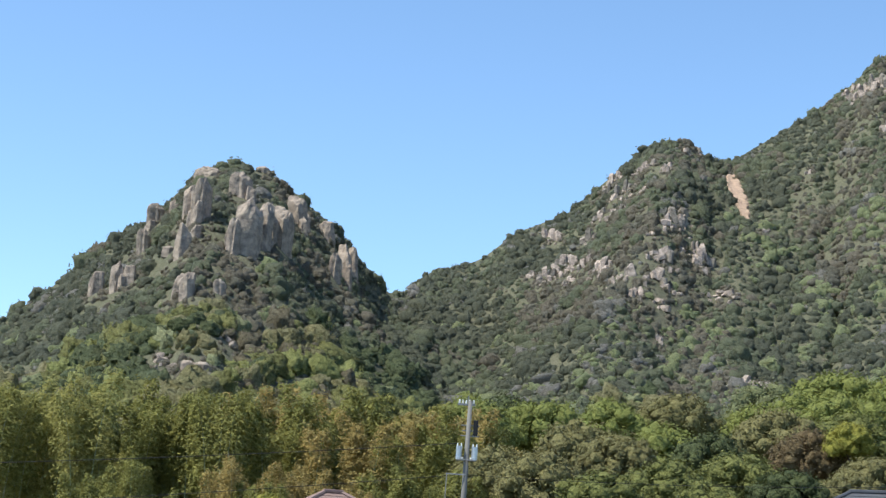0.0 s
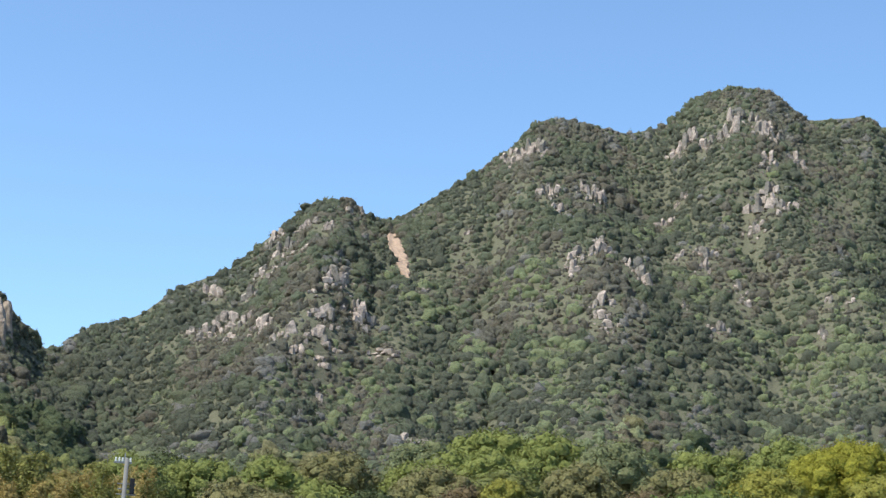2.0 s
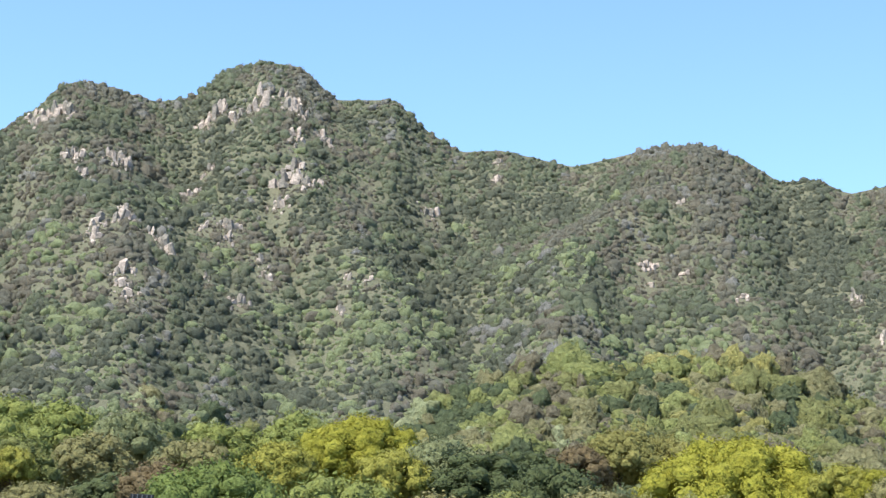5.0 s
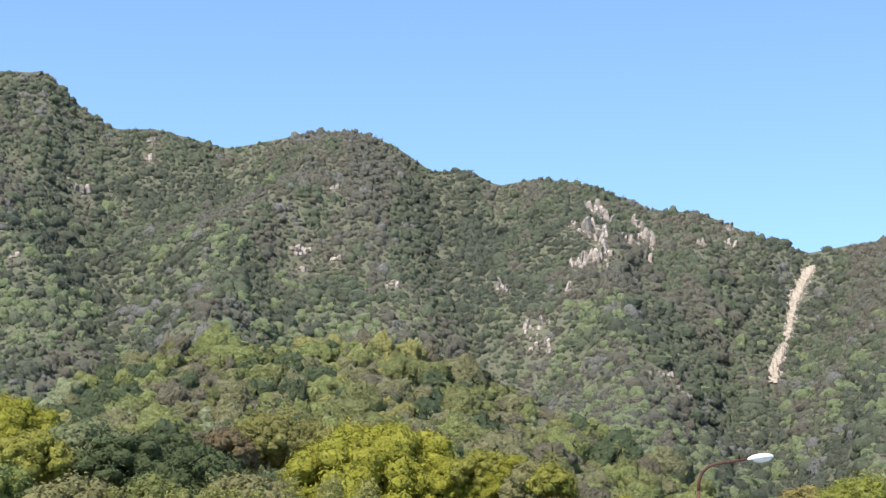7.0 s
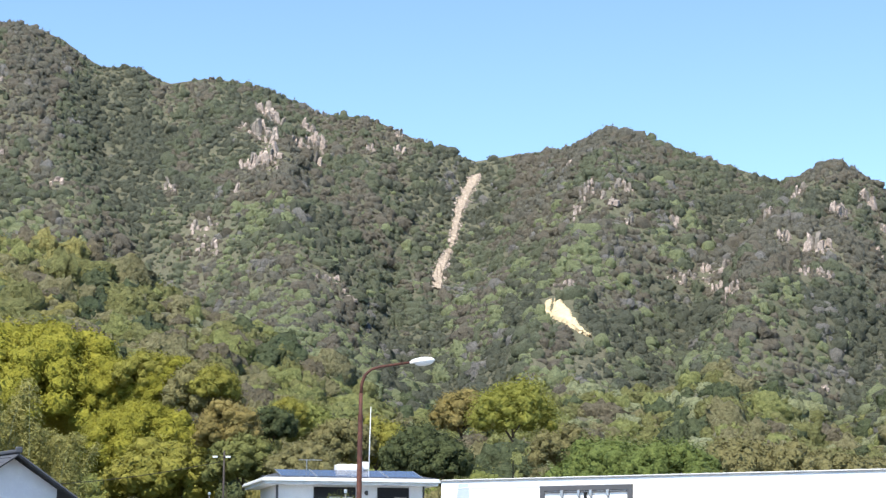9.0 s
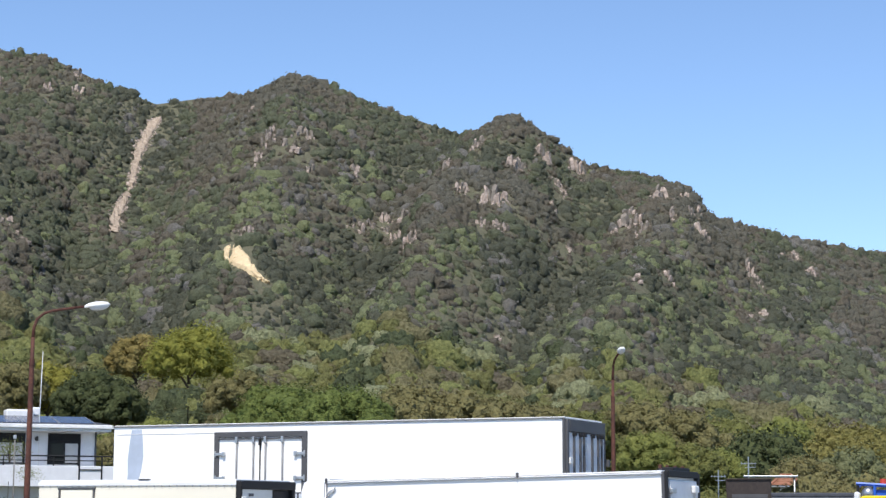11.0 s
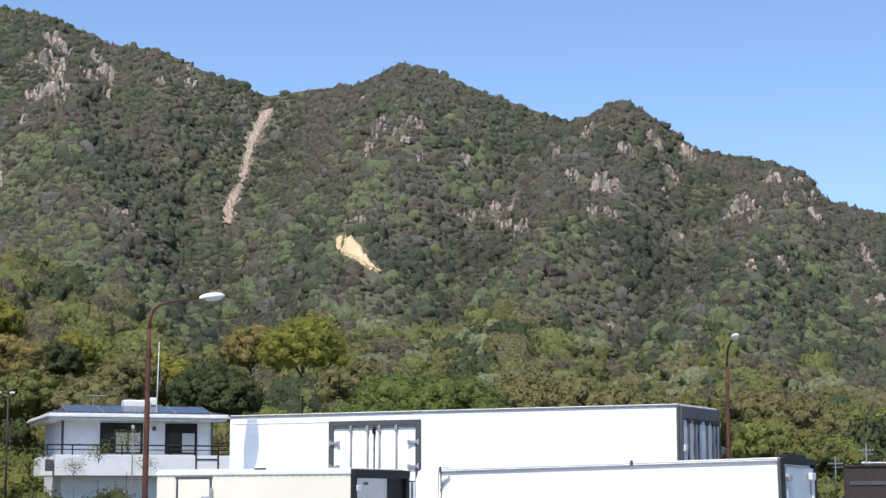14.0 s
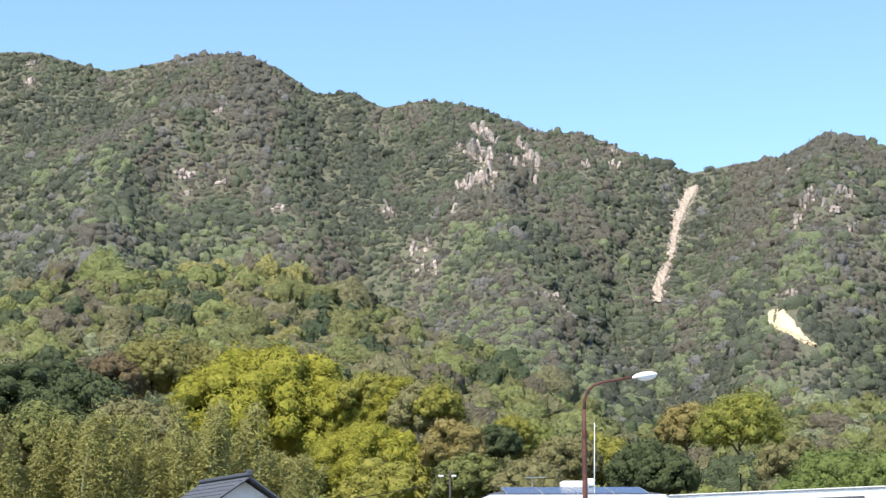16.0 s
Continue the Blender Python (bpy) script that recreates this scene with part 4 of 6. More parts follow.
def build_bamboo(name, label, seed, mat=L_BAMBOO, bare=0.36, culms=9):
    """A clump of bamboo, about 10 m high: bare culms below, arching plumes above."""
    rng = np.random.default_rng(seed)
    root = thing(name, pose(0, 0, 0), label, "bamboo")
    vs, fs, base = [], [], 0
    for k in range(culms):
        x, y = rng.uniform(-1.6, 1.6), rng.uniform(-1.2, 1.2)
        a, bend, hh = rng.uniform(0, 6.28), rng.uniform(0.5, 1.5), rng.uniform(8.3, 10.2)
        t = np.linspace(0, 1, 9)
        px, py = x + bend * np.cos(a) * t ** 3, y + bend * np.sin(a) * t ** 3
        pz = hh * (t - 0.07 * t ** 5)
        part("culm", tube(list(zip(px, py, pz)), [0.05 * (1 - 0.85 * u) for u in t], 5), M_CULM, root, smooth=True)
        # leaf plumes along the upper two thirds, widest in the middle and hanging at their tips
        n = 1000
        u = rng.uniform(bare, 1.0, n) ** 0.8
        w = 0.70 * np.sin(np.clip((u - 0.22) / 0.82, 0, 1) * math.pi) ** 0.7 + 0.10
        q = w * rng.uniform(0.15, 1.0, n) ** 0.6
        az = rng.integers(0, 14, n) * 0.449 + np.floor(u * 11) * 0.9 + rng.normal(0, 0.16, n)
        c = np.stack([np.interp(u, t, px) + q * np.cos(az), np.interp(u, t, py) + q * np.sin(az), np.interp(u, t, pz) - 0.28 * q ** 2 + rng.normal(0, 0.12, n)], -1)
        d = unit(np.stack([np.cos(az) * 0.6, np.sin(az) * 0.6, np.full(n, 0.75)], -1) + rng.normal(size=(n, 3)) * 0.35)
        v, f = cards(rng, c, d, 0.115, 0.041)
        vs.append(v)
        fs.append(f + base)
        base += len(v)
    link_mesh("foliage", np.vstack(vs), np.vstack(fs), mat, root, smooth=True)
    return root


SPECIES = {
    "dark": [build_tree("evergreen_tree", L_DARK, "dark glossy evergreen tree at the foot of the mountain", 11 + k, 44, 1.0) for k in range(2)],
    "green": [build_tree("broadleaf_tree", L_GREEN, "mid green broadleaf tree below the mountain", 21 + k, 44, 1.1) for k in range(2)],
    "fresh": [build_tree("spring_tree", L_FRESH, "fresh light green tree in spring leaf", 31 + k, 44, 1.0) for k in range(2)],
    "bright": [build_tree("leafy_tree", L_BRIGHT, "bright green dense round tree", 41, 60, 0.8, 9500, 0.016, deep=0.8)],
    "yellow": [build_tree("yellow_tree", L_YELLOW, "yellow green tree in young leaf", 51 + k, 44, 1.0) for k in range(2)],
    "camphor": [build_tree("camphor_tree", L_CAMPHOR, "large domed camphor tree in yellow green leaf", 61 + k, 120, 0.85, 34000, 0.0088, core=0.86, deep=0.85, rag=0.09) for k in range(2)],
    "gold_camphor": [build_tree("camphor_tree", L_YOLIVE, "domed camphor tree with olive yellow leaves", 65, 60, 0.95, 7500, 0.018)],
    "airy": [build_tree("slender_camphor_tree", L_LIGHT, "slender tree with open yellow green crown and bare trunk", 71, 44, 1.15, 7000, 0.018, deep=0.88, core=0.62, rag=0.2)],
    "olive": [build_tree("olive_tree", L_OLIVE, "olive green tree below the mountain", 81 + k, 44, 1.0) for k in range(3)],
    "yolive": [build_tree("domed_tree", L_YOLIVE, "broad domed tree with olive yellow crown", 85, 60, 0.8, 8000, 0.018)],
    "gold": [build_tree("golden_tree", L_GOLD, "golden brown tree in young leaf", 91 + k, 44, 1.2) for k in range(2)],
    "russet": [build_tree("russet_tree", L_RUSSET, "russet brown tree in young leaf", 95, 36, 1.0)],
    "pale": [build_tree("pale_tree", L_PALE, "pale silvery green tree", 97, 36, 1.0)],
    "spiky": [build_tree("spiky_leaved_tree", L_BRIGHT, "fresh bright green tree with slender spiky leaves", 45, 60, 0.8, 9000, 0.014, deep=0.85, core=0.8, rag=0.2)],
    "feather": [build_tree("feathery_evergreen", L_DARK, "dark feathery evergreen tree with ragged top", 99, 60, 1.5, 8000, 0.017, deep=0.92, rag=0.16)],
    "grove": [build_bamboo("bamboo_clump", "clump of deep green bamboo with bare culms below", 131 + k, L_GROVE, 0.46) for k in range(3)],
    "straw": [build_bamboo("bamboo_clump", "clump of golden brown bamboo with drooping plumes", 141, L_STRAW)],
    "bamboo": [build_bamboo("bamboo_clump", "clump of yellowish green bamboo with drooping plumes", 101 + k) for k in range(4)],
}
SPARSE = [build_tree("small_tree", m, "small tree in the belt of woods", 111 + k, 16, 1.0, 1900, 0.026, deep=0.95, core=0.74, rag=0.2)
          for k, m in enumerate((L_OLIVE, L_GREEN, L_FRESH, L_DARK, L_YOLIVE))]
YOUNG = build_tree("young_tree", L_FRESH, "thin young tree with sparse fresh leaves", 120, 9, 1.2, 420, 0.036, core=0.1, deep=0.8)
first = {}


def settle(root, m, tall):
    """Moves a tree to its pose and stretches its stem, so that the crown keeps its shape."""
    root.matrix_basis = m
    for child in root.children:
        if child.name.startswith("trunk"):
            child.scale.z = tall
        elif not child.name.startswith("culm") and not child.name.startswith("foliage"):
            child.location.z = tall - 1.0


def plant(root, b, r, h, w, rng):
    """Sets a tree at a bearing and range; the first of a kind is moved at the end, the others are copies."""
    m = Matrix.LocRotScale(Vector(place(b, r, -0.1)), Euler((0, 0, rng.uniform(0, 6.28))), Vector((w, w, w)))
    if root in first:
        settle(copy_thing(root, Matrix()), m, h / w)
    else:
        first[root] = (m, h / w)


# trees of the belt as (bearing, range, height, width)
BELT = {}
BELT["gold"] = [(35.91, 135, 14.0, 3.7), (36.64, 140, 15.8, 4.6), (-3.80, 118, 12.1, 3.2), (-10.94, 135, 14.0, 3.7)]
BELT["olive"] = [(34.34, 125, 12.9, 4.5), (32.79, 120, 12.5, 4.7), (31.63, 150, 16.5, 5.9), (30.41, 140, 15.0, 4.6), (22.84, 130, 13.6, 4.3), (23.65, 125, 12.2, 3.0), (28.75, 230, 25.3, 7.6), (18.30, 170, 20.0, 6.1), (21.23, 180, 21.1, 6.5), (25.71, 165, 19.1, 6.0), (-3.07, 130, 15.5, 4.3), (10.92, 110, 12.4, 5.3), (5.76, 115, 13.3, 5.2), (-7.24, 125, 11.4, 3.4), (-14.02, 125, 11.2, 3.4), (-6.20, 112, 9.3, 3.4), (-19.33, 150, 10.9, 5.9), (-20.88, 150, 10.5, 5.9), (-22.26, 140, 9.6, 5.1), (-26.06, 150, 9.6, 5.4), (-27.44, 150, 8.9, 5.4), (-31.03, 130, 5.4, 4.3)]
BELT["olive"] += [(-35.24, 165, 6.1, 5.5), (-36.57, 170, 5.6, 5.1), (-34.40, 140, 4.5, 3.4), (-23.30, 150, 9.3, 5.0)]
BELT["fresh"] = [(34.95, 175, 19.9, 6.3), (32.86, 180, 20.1, 6.5), (29.23, 160, 17.2, 6.8), (26.19, 230, 24.6, 8.3), (25.19, 240, 26.7, 9.4), (23.69, 235, 26.5, 9.9), (30.79, 225, 23.8, 7.5), (24.03, 255, 31.3, 10.8), (22.30, 250, 30.3, 9.0), (17.44, 220, 25.0, 8.0), (15.21, 220, 23.1, 8.6), (13.68, 125, 14.7, 6.8), (-6.30, 138, 13.0, 3.3), (-26.41, 115, 6.9, 3.1), (-28.64, 120, 6.0, 2.9)]
BELT["dark"] = [(33.91, 190, 21.2, 6.3), (27.69, 150, 16.1, 5.4), (20.56, 150, 15.7, 5.9), (7.33, 130, 16.3, 5.9), (-5.18, 124, 12.1, 2.6), (-9.63, 122, 11.1, 4.0), (-10.30, 118, 10.0, 3.2), (-29.84, 140, 7.5, 7.2)]
BELT["green"] = [(31.05, 118, 11.4, 5.0), (29.02, 125, 12.8, 5.7), (26.83, 130, 13.6, 5.1), (27.81, 112, 10.6, 4.1), (23.64, 170, 19.6, 6.7), (8.51, 112, 12.7, 4.4), (-4.31, 115, 9.9, 3.5), (-27.78, 115, 6.2, 3.1), (-24.33, 140, 8.8, 4.6)]
BELT["russet"] = [(24.84, 140, 16.0, 4.6), (19.27, 140, 16.1, 4.6), (6.48, 155, 19.3, 4.2)]
BELT["yellow"] = [(23.60, 138, 16.3, 2.9), (40.93, 95, 7.3, 2.0), (15.72, 150, 18.5, 5.0), (15.60, 150, 18.4, 4.5), (12.17, 145, 17.8, 4.8), (-1.40, 135, 16.6, 3.7), (-3.37, 128, 15.0, 2.7), (-1.90, 120, 10.3, 5.4), (-5.61, 132, 13.0, 2.4), (-8.27, 130, 11.9, 4.3), (-37.38, 120, 5.1, 3.3)]
BELT["feather"] = [(25.31, 115, 11.6, 4.2), (9.41, 145, 17.9, 7.4), (8.03, 150, 18.3, 5.9)]
BELT["pale"] = [(26.09, 250, 29.0, 9.0), (20.39, 240, 28.8, 8.7), (10.81, 150, 19.5, 5.9), (-32.39, 135, 6.1, 5.3)]
BELT["bright"] = [(17.61, 115, 14.7, 7.6)]
BELT["camphor"] = [(13.26, 160, 22.1, 8.9), (1.85, 142, 19.5, 11.4), (-0.35, 139, 16.4, 5.6), (-2.08, 135, 16.2, 4.5), (-1.21, 126, 12.8, 6.5)]
BELT["gold_camphor"] = [(5.28, 158, 21.0, 5.2), (3.89, 160, 20.6, 5.3)]
BELT["airy"] = [(-12.48, 112, 13.3, 4.7)]
BELT["spiky"] = [(-15.51, 108, 9.8, 5.5), (-17.14, 106, 9.4, 4.8)]
BELT["yolive"] = [(-32.39, 170, 8.0, 7.7), (-33.49, 160, 7.6, 6.8)]

rng = np.random.default_rng(17)
for key, trees in BELT.items():
    kinds = SPECIES[key]
    for i, (b, r, h, w) in enumerate(trees):
        plant(kinds[i % len(kinds)], b, r, h, w * (1.1 if key == "airy" else 1.28), rng)
for b, r, h, w in ((-6.4, 80, 4.4, 1.3), (-7.25, 80, 5.0, 1.5), (-5.7, 82, 3.8, 1.2), (-4.4, 84, 4.4, 1.8), (-3.4, 84, 4.6, 2.0), (-7.8, 83, 3.9, 1.2)):
    plant(YOUNG, b, r, h, w, rng)
# bamboo groves: a mixed one to the west, a yellowish one before the great camphor
for b0, b1, r0, rows, h0, gap in ((50.5, 34.6, 128, 4, 16.2, 4.6), (10.8, 1.4, 104, 2, 11.6, 2.7)):
    for k in range(rows):
        r = r0 + k * 6
        for b in np.arange(b1, b0, math.degrees(gap / r)):
            h = (h0 + 0.6 * k) * rng.uniform(0.80, 1.08) / 10
            key = "bamboo"
            if b0 > 40:
                q = rng.uniform()
                key = "straw" if b < 40.5 and q < 0.38 else "bamboo" if q > 0.72 else "grove"
            kinds = SPECIES[key]
            plant(kinds[rng.integers(0, len(kinds))], b + rng.uniform(-0.4, 0.4), r + rng.uniform(-2, 2), h, h, rng)
for b, r, h in ((46.2, 106, 8.6), (45.2, 108, 10.0), (44.2, 104, 8.0), (42.0, 112, 10.8), (41.0, 108, 9.2), (39.9, 113, 10.6), (38.7, 110, 9.6), (37.6, 114, 11.2), (36.4, 112, 10.4), (35.3, 116, 11.4)):
    kinds = SPECIES["grove" if b > 44 or int(b * 10) % 3 else "straw"]
    plant(kinds[int(b * 10) % len(kinds)], b, r, h / 10, h / 10, rng)
# smaller trees that fill the belt behind
for k in range(3):
    r = 174 + 20 * k
    for b in np.arange(-41, 52, math.degrees(9 / r)):
        h = rng.uniform(7.0, 10.5)
        plant(SPARSE[rng.integers(0, 5)], b + rng.uniform(-0.8, 0.8), r + rng.uniform(-6, 6), h, h * rng.uniform(0.75, 1.05), rng)
for b0, b1, r, h in ((-20, -41, 100, 3.4), (-23, -41, 112, 4.2), (-2, -9, 84, 3.0), (-16, -22, 92, 4.5), (4, -10, 112, 5.2), (3, -9, 119, 6.5)):
    for b in np.arange(b1, b0, math.degrees(3.2 / r)):
        q = h * rng.uniform(0.75, 1.1)
        plant(SPARSE[rng.integers(0, 4)], b, r + rng.uniform(-4, 4), q, q * 1.2, rng)
for root, (m, tall) in first.items():
    settle(root, m, tall)


# ---- the yard and the town ----
def plain(name, c, rough=0.5, metal=0.0, second=None, scale=2.0, fine=None, fine_scale=12.0, bump=0.0):
    return material(name, c, second or tuple(x * 0.86 for x in c), scale, fine, fine_scale, rough, metal, bump=bump)


M_GREY = plain("grey_frame", (0.085, 0.085, 0.09), 0.6)
M_DARK = plain("black_trim_and_shade", (0.014, 0.014, 0.016), 0.7)
M_STEEL = plain("galvanised_steel", (0.55, 0.56, 0.57), 0.35, 0.8, fine=(0.4, 0.4, 0.41))
M_RUST = plain("rusty_brown_paint", (0.085, 0.036, 0.027), 0.75, fine=(0.055, 0.022, 0.016), second=(0.15, 0.058, 0.038), scale=1.2)
M_GATE = plain("dull_aluminium_gate", (0.56, 0.59, 0.63), 0.45, 0.15, fine=(0.48, 0.51, 0.55))
M_LAMP = plain("lamp_housing", (0.80, 0.80, 0.78), 0.35)
M_GLASS = material("lamp_glass", (0.60, 0.62, 0.62), rough=0.12, spec=0.6)
# blue grey puts the shade of the rear ends into the colour
M_BLUEGREY = plain("shade_tinted_blue_grey", (0.62, 0.65, 0.70), 0.4)
M_DOOR = plain("dull_metal_door", (0.40, 0.43, 0.44), 0.3, 0.35, second=(0.52, 0.55, 0.57), scale=0.9)
# colour of the shadow painted on the trailer's side
M_SHADOW = plain("painted_shadow_blue", (0.44, 0.50, 0.60), 0.45)
M_BROWN = plain("dark_brown_board", (0.055, 0.042, 0.036), 0.65, fine=(0.035, 0.027, 0.024))
M_BLUE = plain("blue_paint", (0.03, 0.13, 0.55), 0.42, second=(0.028, 0.115, 0.50))
M_YELLOW = plain("yellow_paint", (0.75, 0.58, 0.02), 0.3)
M_RED = plain("red_paint", (0.55, 0.06, 0.04), 0.5)
M_WINDOW = material("window_glass", (0.008, 0.009, 0.011), rough=0.08, spec=0.2)
M_CURTAIN = plain("curtain", (0.55, 0.54, 0.52), 0.9)
M_STUCCO = plain("white_stucco", (0.78, 0.78, 0.79), 0.9, fine=(0.70, 0.70, 0.72), bump=0.01)
M_WHITEPAINT = plain("white_trim", (0.80, 0.80, 0.80), 0.5)
M_SOLAR = plain("solar_cells", (0.045, 0.055, 0.09), 0.2, fine=(0.06, 0.07, 0.11))
M_TILE = plain("dark_roof_tile", (0.088, 0.092, 0.106), 0.8, fine=(0.062, 0.066, 0.076), fine_scale=3)
M_TILE_BROWN = plain("weathered_brown_roof", (0.17, 0.145, 0.11), 0.85, fine=(0.11, 0.095, 0.075), fine_scale=3)
M_TILE_PINK = plain("dusty_brown_roof", (0.26, 0.175, 0.155), 0.8, fine=(0.19, 0.13, 0.115), fine_scale=3)
M_TILE_ORANGE = plain("orange_roof_tile", (0.32, 0.15, 0.09), 0.85)
M_CONCRETE = plain("concrete_pole", (0.21, 0.20, 0.185), 0.85, fine=(0.15, 0.145, 0.135), bump=0.01)
M_IRON = plain("dull_grey_iron", (0.26, 0.26, 0.265), 0.5, 0.2)
M_PORCELAIN = plain("white_porcelain", (0.82, 0.82, 0.80), 0.2)
M_RUBBER = plain("tyre_rubber", (0.025, 0.025, 0.026), 0.85)


def spot(b, r, turn=0.0, z=0.0):
    """A pose at a bearing and range: x to the right, y away from the yard's middle, turned by turn degrees."""
    return pose(-r * math.sin(radians(b)), r * math.cos(radians(b)), z, 0, 0, b + turn)


def wheel(parent, x, y, r=0.4, w=0.22):
    bm = bmesh.new()
    bmesh.ops.create_cone(bm, cap_ends=True, segments=24, radius1=r, radius2=r, depth=w, matrix=pose(x, y, r, 90, 0, 0))
    bmesh.ops.bevel(bm, geom=[e for e in bm.edges if len(e.link_faces) == 2 and e.calc_face_angle(0) > 1.0], offset=0.04, segments=2, affect="EDGES")
    tyre = part("tyre", bm, M_RUBBER, parent, smooth=False)
    bm = bmesh.new()
    bmesh.ops.create_cone(bm, cap_ends=True, segments=20, radius1=r * 0.55, radius2=r * 0.5, depth=w + 0.03, matrix=pose(x, y, r, 90, 0, 0))
    part("rim", bm, M_STEEL, tyre)


def rod(parent, a, b, r, mat, name="rod", label="", sides=8):
    return part(name, tube([a, b], r, sides), mat, parent, label, smooth=True)


def hinge(parent, x, y, z, flip=1):
    bm = box(bmesh.new(), x, y - 0.02, z, 0.20, 0.05, 0.07, 0.012)
    box(bm, x + 0.12 * flip, y - 0.035, z, 0.07, 0.05, 0.11, 0.012)
    box(bm, x - 0.11 * flip, y - 0.02, z, 0.04, 0.03, 0.14, 0.008)
    part("hinge", bm, M_STEEL, parent)


# long refrigerated trailer body
def trailer():
    t = thing("box_trailer", pose(8.25, 45.46, 0, 0, 0, -44.2), "long white refrigerated box trailer standing in the yard", "trailer")
    L, D, z0, z1 = 11.6, 2.5, 1.05, 3.66
    body = part("body", one_box(L / 2, D / 2, (z0 + z1) / 2, L, D, z1 - z0, 0.03), M_WHITE, t)
    bm = box(bmesh.new(), L / 2, -0.012, z1 + 0.018, L + 0.04, 0.05, 0.03, 0.008)
    part("top_rail", bm, M_IRON, t, "thin dull aluminium top rail")
    part("roof", one_box(L / 2, D / 2, z1 + 0.02, L - 0.02, D - 0.02, 0.05, 0.01), M_WHITE, t)
    part("bottom_rail", one_box(L / 2, -0.012, z0 + 0.05, L, 0.05, 0.12, 0.01), M_STEEL, t)
    # a second, fainter seam along the left half of the side
    part("seam", one_box(2.4, -0.006, z1 - 0.17, 4.6, 0.012, 0.012), M_WHITEPAINT, t)
    # cast shadow painted as a pale blue patch near the front end, with a wavy outline
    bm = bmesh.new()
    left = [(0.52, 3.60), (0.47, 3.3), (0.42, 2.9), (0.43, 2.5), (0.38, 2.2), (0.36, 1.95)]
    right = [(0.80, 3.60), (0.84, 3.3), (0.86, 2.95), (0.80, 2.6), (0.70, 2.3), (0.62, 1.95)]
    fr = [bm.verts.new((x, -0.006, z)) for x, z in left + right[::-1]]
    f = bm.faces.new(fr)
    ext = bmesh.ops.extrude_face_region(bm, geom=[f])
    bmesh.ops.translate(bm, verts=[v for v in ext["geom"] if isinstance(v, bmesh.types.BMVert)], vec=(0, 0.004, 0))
    part("patch", bm, M_SHADOW, t, "painted pale blue grey shadow on the white side")
    # side door: grey frame, two leaves, lock rods, hinges
    x0, x1, zt, zb = 2.84, 5.30, z1 - 0.16, z0 + 0.1
    w = 0.13
    bm = box(bmesh.new(), (x0 + x1) / 2, -0.02, zt - w / 2, x1 - x0, 0.07, w, 0.012)
    box(bm, x0 + w / 2, -0.02, (zt + zb) / 2, w, 0.066, zt - zb, 0.012)
    box(bm, x1 - w / 2, -0.02, (zt + zb) / 2, w, 0.066, zt - zb, 0.012)
    frame_ob = part("door_frame", bm, M_GREY, t, "dark grey door frame")
    mid = (x0 + x1) / 2
    for a, b in ((x0 + w, mid - 0.01), (mid + 0.01, x1 - w)):
        part("door_leaf", one_box((a + b) / 2, -0.012, (zt - w + zb) / 2, b - a - 0.01, 0.04, zt - w - zb, 0.01), M_WHITE, t)
    part("gasket", one_box(mid, -0.03, (zt - w + zb) / 2, 0.02, 0.03, zt - w - zb), M_DARK, t)
    part("lintel", one_box(mid, -0.05, zt - w - 0.03, x1 - x0 - 2 * w, 0.04, 0.035, 0.006), M_GREY, t)
    for x in (x0 + 0.62, mid - 0.16, mid + 0.16, x1 - 0.62):
        r_ = rod(t, (x, -0.07, zb), (x, -0.07, zt - 0.12), 0.02, M_IRON, "lock_rod")
        part("cam", one_box(x, -0.075, zt - 0.19, 0.075, 0.06, 0.15, 0.015), M_STEEL, r_)
        part("cam", one_box(x, -0.075, zb + 0.5, 0.075, 0.06, 0.10, 0.015), M_STEEL, r_)
    part("latch", one_box(mid + 0.02, -0.08, zt - 0.24, 0.06, 0.07, 0.16, 0.015), M_DARK, t)
    for z in (zt - 0.52, zt - 1.08):
        hinge(t, x0 + 0.16, -0.045, z, 1)
        hinge(t, x1 - 0.16, -0.045, z, -1)
    # rear end: steel corner posts, head beam, two ribbed leaves
    part("corner_post", one_box(L - 0.02, -0.012, (z0 + z1) / 2, 0.06, 0.05, z1 - z0, 0.015), M_GREY, t)
    for y in (0.06, D - 0.06):
        part("rear_post", one_box(L + 0.03, y, (z0 + z1) / 2, 0.08, 0.10, z1 - z0, 0.015), M_GREY, t)
    part("rear_header", one_box(L + 0.035, D / 2, z1 - 0.14, 0.09, D - 0.26, 0.28, 0.02), M_GREY, t, "grimy dark rear header beam")
    for k in range(2):
        y = 0.66 + k * 1.18
        # the leaf's tint carries the shade on this end
        leaf = part("rear_door", one_box(L + 0.03, y, (z0 + z1 - 0.28) / 2, 0.06, 1.14, z1 - z0 - 0.32, 0.015), M_BLUEGREY, t, "pale rear door leaf, tinted blue grey for shade")
        for q in (-0.28, 0.12, 0.36):
            part("rib", one_box(L + 0.075, y + q, (z0 + z1 - 0.3) / 2, 0.05, 0.07, z1 - z0 - 0.4, 0.012), M_GREY, leaf)
            part("cam", one_box(L + 0.09, y + q, z1 - 0.33, 0.08, 0.13, 0.08, 0.015), M_DARK, leaf)
    for z in (2.0, 2.75):
        part("hinge", one_box(L + 0.08, 0.15, z, 0.06, 0.16, 0.14, 0.015), M_LAMP, t)
        part("hinge", one_box(L + 0.09, D + 0.05, z, 0.10, 0.12, 0.16, 0.015), M_GREY, t)
    part("chassis", one_box(L / 2, D / 2, 0.9, L - 0.4, 1.0, 0.28, 0.02), M_DARK, t)
